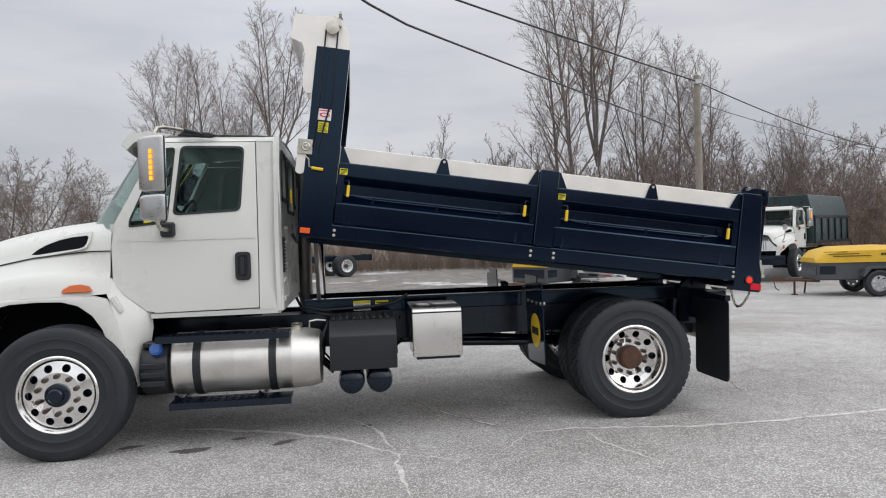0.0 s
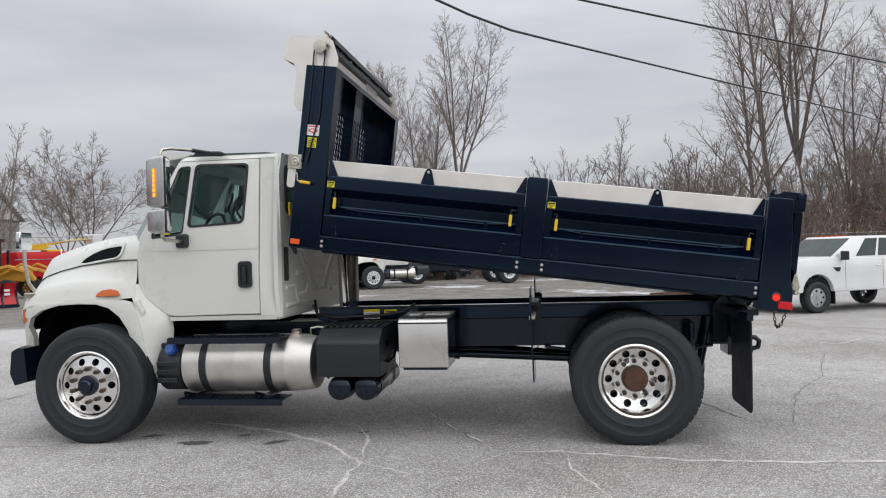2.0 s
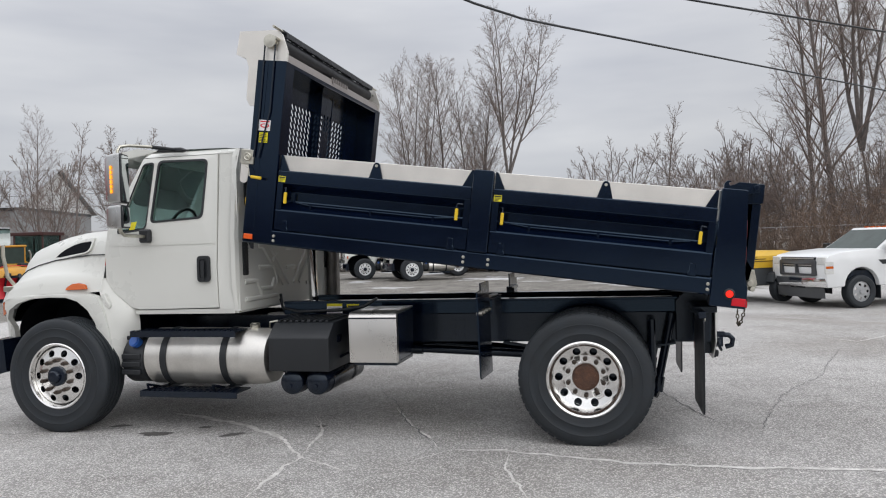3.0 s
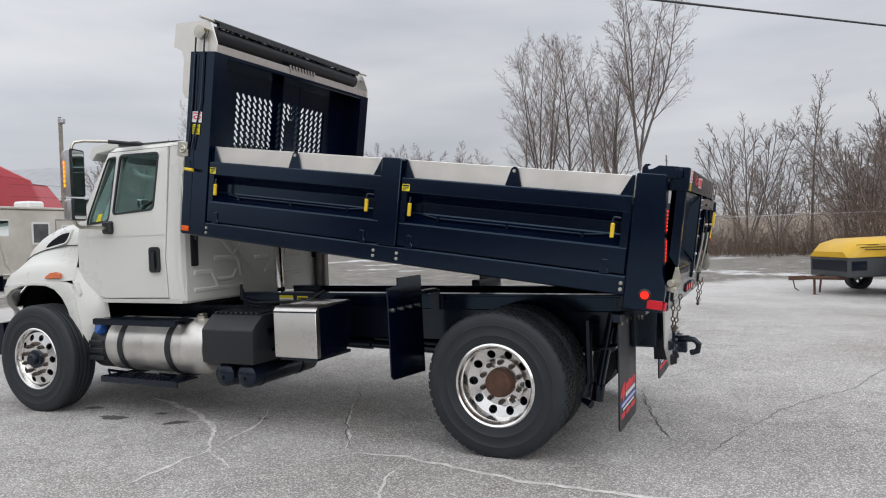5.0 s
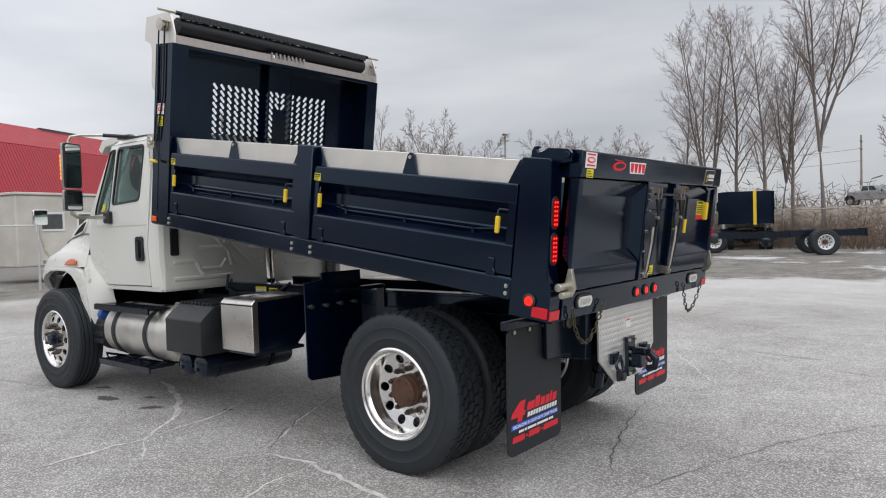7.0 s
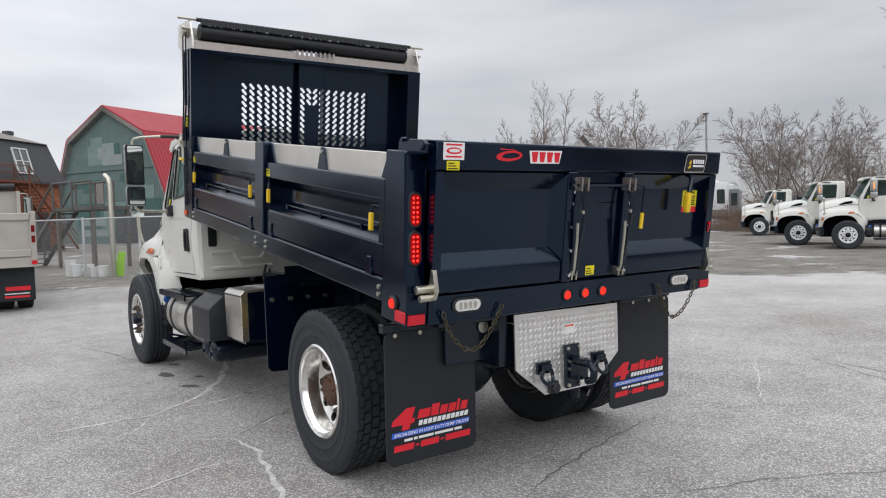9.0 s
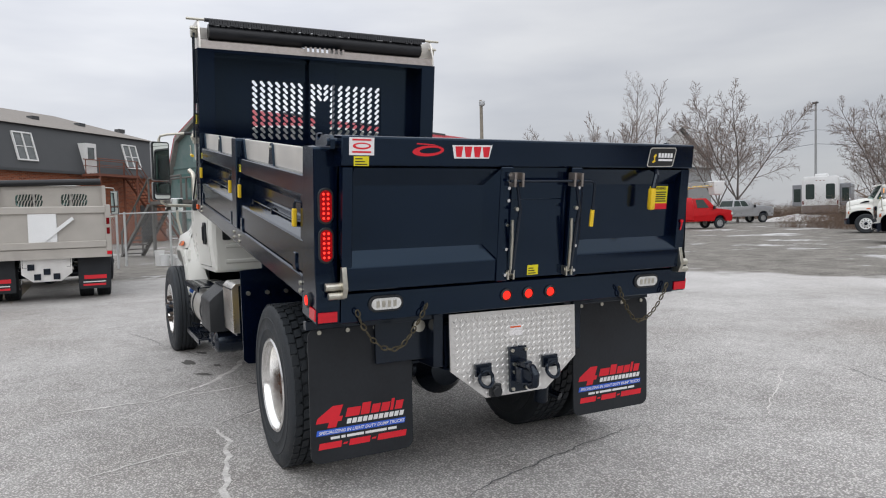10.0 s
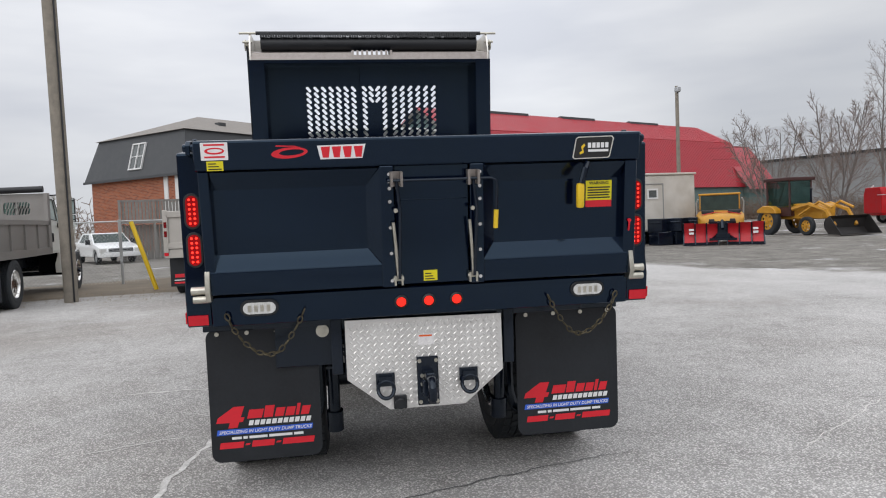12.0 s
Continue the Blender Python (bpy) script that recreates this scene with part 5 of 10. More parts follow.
    for y0, y1 in ((-1.085, -0.205), (0.255, 1.085)):
        q = bmesh.new()
        prism(q, [(T0 + 0.03, 0.365), (T0 + 0.085, 0.292), (T0 + 0.092, 0.280), (T0 + 0.092, 0.168), (T0, 0.168)], "y", y0, y1)
        bpart("bottom_rail", q, BLACK, tg, bevel=0.004)
    for s in SIDES:
        q = bmesh.new()
        box(q, T0, T0 + 0.09, s * 1.035, 1.098 if s > 0 else -1.085, 0.17, 0.77)
        bpart("side_stile", q, BLACK, tg, bevel=0.004)
    # slanted cheeks beside the grain door
    for y0, y1 in ((-0.30, -0.235), (0.35, 0.285)):
        q = bmesh.new()
        loft(q, [[(T0 + 0.035, y0, 0.677), (T0 + 0.095, y1, 0.765)], [(T0 + 0.035, y0, 0.365), (T0 + 0.095, y1, 0.29)]])
        bpart("recess_cheek", q, BLACK, tg)
    q = bmesh.new()
    loft(q, [[(T0 + 0.035, -1.03, 0.677), (T0 + 0.035, -0.30, 0.677)], [(T0 + 0.09, -1.03, 0.765), (T0 + 0.09, -0.235, 0.765)]])
    bpart("recess_lintel", q, BLACK, tg)
    q = bmesh.new()
    loft(q, [[(T0 + 0.035, 1.03, 0.677), (T0 + 0.035, 0.35, 0.677)], [(T0 + 0.09, 1.03, 0.765), (T0 + 0.09, 0.285, 0.765)]])
    bpart("recess_lintel", q, BLACK, tg)
    for y0, y1 in ((-0.235, -0.165), (0.215, 0.285)):
        q = bmesh.new()
        box(q, T0 + 0.03, T0 + 0.105, y0, y1, 0.165, 0.775)
        rail = bpart("door_guide", q, BLACK, tg, bevel=0.004)
        for z in (0.20, 0.34, 0.47, 0.60, 0.665, 0.70, 0.735):
            q = bmesh.new()
            cyl(q, (T0 + 0.105, (y0 + y1) / 2 + 0.012, z), (T0 + 0.114, (y0 + y1) / 2 + 0.012, z), 0.0095, 6)
            bpart("bolt", q, CHROME, rail)
    q = bmesh.new()
    box(q, T0 + 0.035, T0 + 0.075, -0.16, 0.21, 0.17, 0.775)
    box(q, T0 + 0.070, T0 + 0.079, -0.15, 0.20, 0.60, 0.605)
    gd = bpart("grain_door", q, BLACK, tg, "black sliding grain door", bevel=0.003)
    q = bmesh.new()
    tube(q, [(T0 + 0.14, -0.20, 0.705), (T0 + 0.14, 0.315, 0.705), (T0 + 0.145, 0.338, 0.695), (T0 + 0.145, 0.342, 0.67), (T0 + 0.145, 0.337, 0.53)], 0.008, 8)
    lv = bpart("lever_bar", q, CHASSIS, gd)
    q = bmesh.new()
    cyl(q, (T0 + 0.145, 0.338, 0.545), (T0 + 0.145, 0.334, 0.452), 0.012, 10)
    bpart("grip", q, YELLOW, lv, "yellow lever grip")
    for y in (-0.155, 0.225):
        q = bmesh.new()
        box(q, T0 + 0.10, T0 + 0.155, y - 0.03, y - 0.018, 0.675, 0.748)
        box(q, T0 + 0.10, T0 + 0.155, y + 0.018, y + 0.03, 0.675, 0.748)
        box(q, T0 + 0.10, T0 + 0.112, y - 0.02, y + 0.02, 0.675, 0.748)
        bpart("link_bracket", q, NUTS, gd)
        q = bmesh.new()
        tube(q, [(T0 + 0.13, y, 0.705), (T0 + 0.155, y + 0.012, 0.56), (T0 + 0.12, y + 0.004, 0.21)], 0.009, 8)
        bpart("linkage", q, CHASSIS, gd)
        q = bmesh.new()
        tube(q, [(T0 + 0.14, y - 0.022, 0.50), (T0 + 0.135, y - 0.014, 0.40), (T0 + 0.115, y, 0.21)], 0.009, 8)
        bpart("linkage", q, ZINC, gd)
        q = bmesh.new()
        cyl(q, (T0 + 0.10, y - 0.026, 0.205), (T0 + 0.10, y + 0.026, 0.205), 0.012, 8)
        box(q, T0 + 0.075, T0 + 0.12, y - 0.022, y - 0.012, 0.175, 0.225)
        box(q, T0 + 0.075, T0 + 0.12, y + 0.012, y + 0.022, 0.175, 0.225)
        bpart("clevis", q, ZINC, gd)
        q = bmesh.new()
        cyl(q, (T0 + 0.145, y - 0.01, 0.56), (T0 + 0.165, y - 0.01, 0.56), 0.011, 8)
        bpart("pivot_bolt", q, ZINC, gd)
    # hooks on the upper corners
    for s in SIDES:
        q = bmesh.new()
        prism(q, [(0.02, 0.858), (0.02, 0.895), (0.035, 0.918), (0.06, 0.922), (0.07, 0.915), (0.05, 0.905), (0.06, 0.885), (0.09, 0.895), (0.12, 0.915), (0.24, 0.915), (0.265, 0.895), (0.265, 0.85), (0.17, 0.83)], "y", s * 1.125 - 0.011, s * 1.125 + 0.011)
        cyl(q, (0.24, s * 1.06, 0.882), (0.24, s * 1.15, 0.882), 0.019, 14)
        bpart("tailgate_hook", q, BLACK, body, bevel=0.002)
        if s > 0:
            q = bmesh.new()
            tube(q, [(T0 + 0.093, s * 1.06, 0.40), (T0 + 0.10, s * 1.06, 0.43), (T0 + 0.10, s * 1.06, 0.45)], 0.005, 6)
            cyl(q, (T0 + 0.093, s * 1.06, 0.455), (T0 + 0.104, s * 1.06, 0.455), 0.010, 10)
            bpart("pin", q, REDREFL, tg, "red pull pin")
    # writing and plates on the tailgate
    X = T0 + 0.1005
    face = BODY @ Matrix.Translation((X, 0, 0)) @ Matrix(((0, 0, 1, 0), (1, 0, 0, 0), (0, 1, 0, 0), (0, 0, 0, 1)))

    def flat(name, outline, material, parent, holes=(), d=0.001, up=0.0, label=""):
        q = bmesh.new()
        plate(q, outline, list(holes), lambda a, b, dd: Vector((X + up + d - dd, a, b)), d)
        return bpart(name, q, material, parent, label)

    def rect(y0, y1, z0, z1):
        return [(y0, z0), (y1, z0), (y1, z1), (y0, z1)]
    st = flat("sticker", rect(-1.06, -0.937, 0.825, 0.908), LABELW, tg, label="white maker sticker with a red oval")
    flat("print", [(-0.998 + 0.045 * math.cos(t), 0.868 + 0.016 * math.sin(t)) for t in (k * math.tau / 20 for k in range(20))], REDINK, st, [[(-0.996 + 0.034 * math.cos(t), 0.869 + 0.009 * math.sin(t)) for t in (k * math.tau / 16 for k in range(16))]], up=0.001)
    for z in (0.897, 0.840):
        flat("print", rect(-1.045, -0.952, z - 0.004, z + 0.004), REDINK, st, up=0.001)
    tag = flat("caution_tag", rect(-1.037, -0.962, 0.775, 0.820), LABELY, tg, label="yellow caution tag with black print")
    for k in range(3):
        flat("print", rect(-1.03, -0.97 - 0.012 * k, 0.780 + 0.013 * k, 0.785 + 0.013 * k), INK, tag, up=0.001)
    # maker badge: a red swoosh and a white-edged red block
    sw = [(-0.655 + 0.085 * math.cos(t), 0.851 + 0.026 * math.sin(t) + 0.006 * math.cos(t)) for t in (k * math.tau / 28 for k in range(28))]
    sw_in = [(-0.645 + 0.058 * math.cos(t), 0.853 + 0.014 * math.sin(t) + 0.004 * math.cos(t)) for t in (k * math.tau / 20 for k in range(20))]
    flat("badge", sw, REDINK, tg, [sw_in], label="red oval swoosh badge")
    flat("badge", [(-0.72, 0.882), (-0.64, 0.880), (-0.60, 0.876), (-0.63, 0.884), (-0.715, 0.888)], REDINK, tg)
    blk = flat("badge", [(-0.525, 0.882), (-0.295, 0.886), (-0.312, 0.818), (-0.512, 0.816)], WHITEINK, tg, label="red and white block badge")
    for k in range(4):
        y = -0.508 + 0.052 * k
        flat("print", [(y, 0.876), (y + 0.044, 0.877), (y + 0.036, 0.824), (y + 0.008, 0.824)], REDINK, blk, up=0.001)
    pl = flat("plate", [(0.775, 0.895), (0.955, 0.898), (0.965, 0.885), (0.945, 0.793), (0.935, 0.785), (0.755, 0.782), (0.745, 0.792), (0.762, 0.885)], STAIN, tg, label="black dealer plate with a bright edge")
    flat("print", [(0.778, 0.890), (0.950, 0.893), (0.958, 0.884), (0.940, 0.797), (0.932, 0.790), (0.758, 0.787), (0.752, 0.794), (0.767, 0.884)], INK, pl, up=0.001)
    flat("print", [(0.790, 0.845), (0.806, 0.860), (0.812, 0.850), (0.800, 0.835), (0.806, 0.815), (0.786, 0.805), (0.782, 0.815), (0.796, 0.824)], YELLOW, pl, up=0.002)
    for k in range(5):
        y = 0.826 + 0.023 * k
        flat("print", rect(y, y + 0.017, 0.838, 0.864), WHITEINK, pl, up=0.002)
    flat("print", rect(0.828, 0.935, 0.818, 0.830), WHITEINK, pl, up=0.002)
    # warning label on the sunken sheet
    X = T0 + 0.0352
    wl = flat("warning_label", rect(0.843, 0.985, 0.560, 0.664), LABELY, tg, label="yellow warning label with a red foot")
    flat("print", rect(0.843, 0.985, 0.524, 0.560), REDINK, wl)
    for k in range(5):
        flat("print", rect(0.853, 0.975 - 0.006 * (k % 2), 0.570 + 0.0135 * k, 0.577 + 0.0135 * k), INK, wl, up=0.001)
    letters("print", "WARNING", 0.022, BODY @ Matrix.Translation((X + 0.0015, 0.914, 0.650)) @ Matrix(((0, 0, 1, 0), (1, 0, 0, 0), (0, 1, 0, 0), (0, 0, 0, 1))), INK, wl, bold=0.0006, depth=0.0006)
    # pull handle
    q = bmesh.new()
    tube(q, [(T0 + 0.09, 0.83, 0.76), (T0 + 0.12, 0.808, 0.735), (T0 + 0.125, 0.787, 0.66)], 0.016, 8)
    pull = bpart("pull_handle", q, CHASSIS, tg)
    q = bmesh.new()
    box(q, T0 + 0.105, T0 + 0.14, 0.762, 0.802, 0.532, 0.662)
    bpart("grip", q, YELLOW, pull, "yellow pull grip", bevel=0.015, seg=2)
    X = T0 + 0.0755
    tag = flat("caution_tag", rect(-0.025, 0.045, 0.183, 0.238), LABELY, gd, label="yellow caution tag with black print")
    for k in range(3):
        flat("print", rect(-0.018, 0.03 - 0.008 * k, 0.19 + 0.014 * k, 0.195 + 0.014 * k), INK, tag, up=0.001)
    return body


CHAIN = mat("weathered_chain", (0.10, 0.085, 0.055), 0.55, 0.8, vary=0.4, scale=30)
dump_body()

# ---- things on the frame ----
# fuel tank with straps and steps
b = bmesh.new()
lathe(b, [(0.02, -1.44), (0.235, -1.44), (0.252, -1.425), (0.252, -0.95), (0.2525, -0.945), (0.252, -0.94), (0.252, -0.50), (0.2525, -0.49), (0.25, -0.48), (0.245, -0.36), (0.225, -0.27), (0.20, -0.255), (0.02, -0.25)], (0, -0.93, 0.642), "x", 56)
tank = part("fuel_tank", b, TANK, TRUCK, "round brushed aluminium fuel tank")
for x in (-1.235, -0.645):
    b = bmesh.new()
    lathe(b, [(0.254, x - 0.03), (0.260, x - 0.03), (0.260, x + 0.03), (0.254, x + 0.03)], (0, -0.93, 0.642), "x", 56, loop=True)
    part("tank_strap", b, PLASTIC, tank, "black tank strap")
b = bmesh.new()
cyl(b, (-0.46, -0.93, 0.88), (-0.46, -0.94, 0.925), 0.045, 20)
cyl(b, (-0.46, -0.94, 0.925), (-0.46, -0.94, 0.935), 0.032, 16)
tube(b, [(-0.36, -0.85, 0.88), (-0.36, -0.85, 0.93), (-0.30, -0.83, 0.94), (-0.22, -0.83, 0.93)], 0.01, 6)
part("filler_cap", b, ZINC, tank)
b = bmesh.new()
lathe(b, [(0.02, -1.68), (0.19, -1.68), (0.215, -1.66), (0.215, -1.47), (0.19, -1.45), (0.02, -1.45)], (0, -0.95, 0.62), "x", 40)
for k in range(3):
    box(b, -1.665, -1.475, -1.175, -1.12, 0.50 + 0.07 * k, 0.545 + 0.07 * k)
box(b, -1.66, -1.5, -1.1, -0.85, 0.80, 0.84)
dft = part("fluid_tank", b, PLASTIC, TRUCK, "black fluid tank with a blue cap", bevel=0.006)
b = bmesh.new()
cyl(b, (-1.545, -1.10, 0.775), (-1.545, -1.15, 0.80), 0.05, 20)
cyl(b, (-1.545, -1.15, 0.80), (-1.545, -1.16, 0.805), 0.04, 10)
part("cap", b, BLUECAP, dft, "blue filler cap")


def step_board(x0, x1, y0, y1, z):
    b = bmesh.new()
    plate(b, [(x0, y0), (x1, y0), (x1, y1), (x0, y1)], [rrect(x, x + 0.035, y, y + 0.045, 0.008, 2) for x in [x0 + 0.04 + 0.06 * i for i in range(int((x1 - x0 - 0.08) / 0.06))] for y in [y0 + 0.02 + 0.07 * j for j in range(int((y1 - y0 - 0.03) / 0.07))]], lambda a, c, d: Vector((a, c, z - d)), 0.012)
    box(b, x0, x1, y0 - 0.006, y0 + 0.01, z - 0.05, z + 0.002)
    n = int((x1 - x0) / 0.05)
    for i in range(n):
        box(b, x0 + 0.012 + i * 0.05, x0 + 0.03 + i * 0.05, y0, y0 + 0.03, z, z + 0.007)
    return part("step_board", b, CHASSIS, TRUCK, "black serrated step")


step_board(-1.53, -0.50, -1.215, -1.00, 0.895)
step_board(-1.44, -0.50, -1.225, -0.98, 0.37)
for x in (-1.40, -0.75):
    b = bmesh.new()
    tube(b, [(x, -1.15, 0.35), (x, -1.18, 0.42), (x, -0.98, 0.36), (x, -0.7, 0.36)], 0.012, 6)
    box(b, x - 0.02, x + 0.02, -1.2, -0.65, 0.325, 0.35)
    part("step_hanger", b, CHASSIS, TRUCK)
# battery box with ribbed lid
b = bmesh.new()
prism(b, [(-1.235, 0.56), (-1.235, 0.84), (-1.20, 0.875), (-1.10, 0.955), (-0.62, 0.965), (-0.62, 0.56)], "x", -0.185, 0.36)
bb = part("battery_box", b, PLASTIC, TRUCK, "black battery box with a ribbed lid", bevel=0.012, seg=2)
for k in range(9):
    b = bmesh.new()
    box(b, -0.16 + 0.055 * k, -0.135 + 0.055 * k, -1.10, -0.66, 0.955, 0.975)
    part("lid_rib", b, PLASTIC, bb, bevel=0.004)
b = bmesh.new()
for x in (0.37,):
    box(b, 0.355, 0.372, -1.05, -0.98, 0.78, 0.84)
tube(b, [(0.37, -1.0, 0.65), (0.38, -0.8, 0.66), (0.38, -0.6, 0.80)], 0.012, 6)
part("latch", b, CHASSIS, bb)
for x in (-0.015, 0.215):
    b = bmesh.new()
    lathe(b, [(0.01, -1.19), (0.06, -1.185), (0.098, -1.16), (0.105, -1.13), (0.105, -0.30), (0.09, -0.27), (0.01, -0.26)], (x, 0, 0.452), "y", 28)
    cyl(b, (x, -1.185, 0.43), (x, -1.205, 0.43), 0.018, 8)
    tube(b, [(x, -1.0, 0.452 + 0.107), (x, -1.0, 0.60)], 0.03, 6)
    for y in (-1.02, -0.5):
        lathe(b, [(0.107, y - 0.02), (0.110, y - 0.02), (0.110, y + 0.02), (0.107, y + 0.02)], (x, 0, 0.452), "y", 28, loop=True)
    part("air_tank", b, CHASSIS, TRUCK, "black compressed-air tank")
for k in range(7):
    random.seed(20 + k)
    y = -1.0 + 0.07 * k
    b = bmesh.new()
    tube(b, [(-0.21, y, 0.90), (-0.27 + 0.03 * random.random(), y - 0.02, 0.80), (-0.24 - 0.06 * random.random(), y, 0.62), (-0.17, y + 0.05, 0.50)], 0.011, 6)
    part("hose", b, PLASTIC, TRUCK, "thin black hose")
b = bmesh.new()
tube(b, [(-0.47, -0.40, 1.15), (-0.43, -0.45, 1.02), (-0.25, -0.46, 0.985), (0.2, -0.46, 1.0), (0.40, -0.46, 1.03), (0.52, -0.44, 1.1)], 0.014, 6)
tube(b, [(-0.50, -0.35, 1.10), (-0.44, -0.40, 0.98), (-0.2, -0.47, 0.94), (0.35, -0.47, 0.95)], 0.014, 6)
part("hose", b, PLASTIC, TRUCK)
b = bmesh.new()
tube(b, [(0.38, -0.45, 0.62), (0.45, -0.40, 0.66), (0.43, -0.40, 0.75), (0.44, -0.42, 0.9)], 0.016, 6)
part("hose", b, PLASTIC, TRUCK)
# stainless toolbox: bright front and lid over a black tank
b = bmesh.new()
prism(b, [(-1.13, 0.62), (-1.135, 1.00), (-1.10, 1.035), (-0.62, 1.045), (-0.62, 1.030), (-1.075, 1.015), (-1.075, 0.62)], "x", 0.50, 0.915)
tb = part("toolbox", b, SSGLOSS, TRUCK, "polished stainless box front and lid", bevel=0.004)
b = bmesh.new()
prism(b, [(-1.078, 0.622), (-1.078, 1.016), (-0.60, 1.028), (-0.60, 0.72), (-0.70, 0.622)], "x", 0.508, 0.907)
part("tank_body", b, BLACK, tb, "black tank body", bevel=0.006)
b = bmesh.new()
box(b, 0.495, 0.92, -1.142, -1.134, 0.985, 0.995)
part("lid_seam", b, CHASSIS, tb)
b = bmesh.new()
box(b, 0.56, 0.66, -0.99, -0.84, 1.0435, 1.0455)
box(b, 0.70, 0.90, -0.96, -0.80, 1.0435, 1.0455)
part("label", b, LABELW, tb)
b = bmesh.new()
box(b, 0.53, 0.90, -1.10, -0.62, 0.595, 0.62)
part("bracket", b, CHASSIS, tb)
# caution labels on the subframe
for x0, x1, z0, z1, m_, lb in ((0.02, 0.175, 0.965, 1.055, LABELW, "white caution label"), (0.22, 0.34, 1.01, 1.05, LABELY, "yellow label")):
    b = bmesh.new()
    box(b, x0, x1, -0.4435, -0.441, z0, z1)
    lab = part("caution_label", b, m_, TRUCK, lb)
    b = bmesh.new()
    if m_ is LABELW:
        box(b, x0, x1, -0.4445, -0.4436, z1 - 0.025, z1)
        part("label_head", b, LABELY, lab)
        b = bmesh.new()
        for k in range(4):
            box(b, x0 + 0.01, x1 - 0.015, -0.4445, -0.4436, z0 + 0.008 + 0.013 * k, z0 + 0.013 + 0.013 * k)
    else:
        box(b, x0 + 0.01, x1 - 0.01, -0.4445, -0.4436, z0 + 0.014, z0 + 0.026)
    part("print", b, INK, lab)
# black splash boards ahead of the rear wheels
for s in SIDES:
    b = bmesh.new()
    y0, y1 = (-1.185, -0.635) if s < 0 else (0.635, 1.185)
    yo, yi = (y0, y1) if s < 0 else (y1, y0)
    pts = [(yo, 0.53), (yo, 1.19), (yo + s * -0.16, 1.20), (yo + s * -0.16, 1.255), (yi, 1.255), (yi, 0.47), (yo - s * 0.03, 0.50)]
    plate(b, pts, [], lambda a, c, d: Vector((1.595 + d + 0.02 * (1.2 - c), a, c)), 0.012)
    sp = part("splash_board", b, BLACK, TRUCK, "glossy black splash board ahead of the rear wheels", bevel=0.002)
    for k in range(4):
        y, z = yo - s * (0.05 + 0.14 * k), 1.02
        b = bmesh.new()
        cyl(b, (1.59, y, z), (1.635, y, z), 0.016, 10)
        part("bolt", b, ZINC, sp)
    b = bmesh.new()
    plate(b, [(s * 0.93 + 0.15 * math.cos(t), 0.77 + 0.15 * math.sin(t)) for t in (k * math.tau / 32 for k in range(32))], [], lambda a, c, d: Vector((1.592 + d + 0.02 * (1.2 - c), a, c)), 0.003)
    dk = part("badge", b, YELLOW, sp, "round yellow badge with dark print")
    b = bmesh.new()
    for k in range(4):
        box(b, 1.596, 1.5995, s * 0.93 - 0.10 + 0.052 * k, s * 0.93 - 0.064 + 0.052 * k, 0.735, 0.80)
    part("print", b, INK, dk)
    b = bmesh.new()
    box(b, 1.60, 1.66, s * 0.44, s * 0.90, 1.10, 1.13)
    box(b, 1.60, 1.68, s * 0.435, s * 0.46, 0.95, 1.12)
    part("bracket", b, CHASSIS, sp)
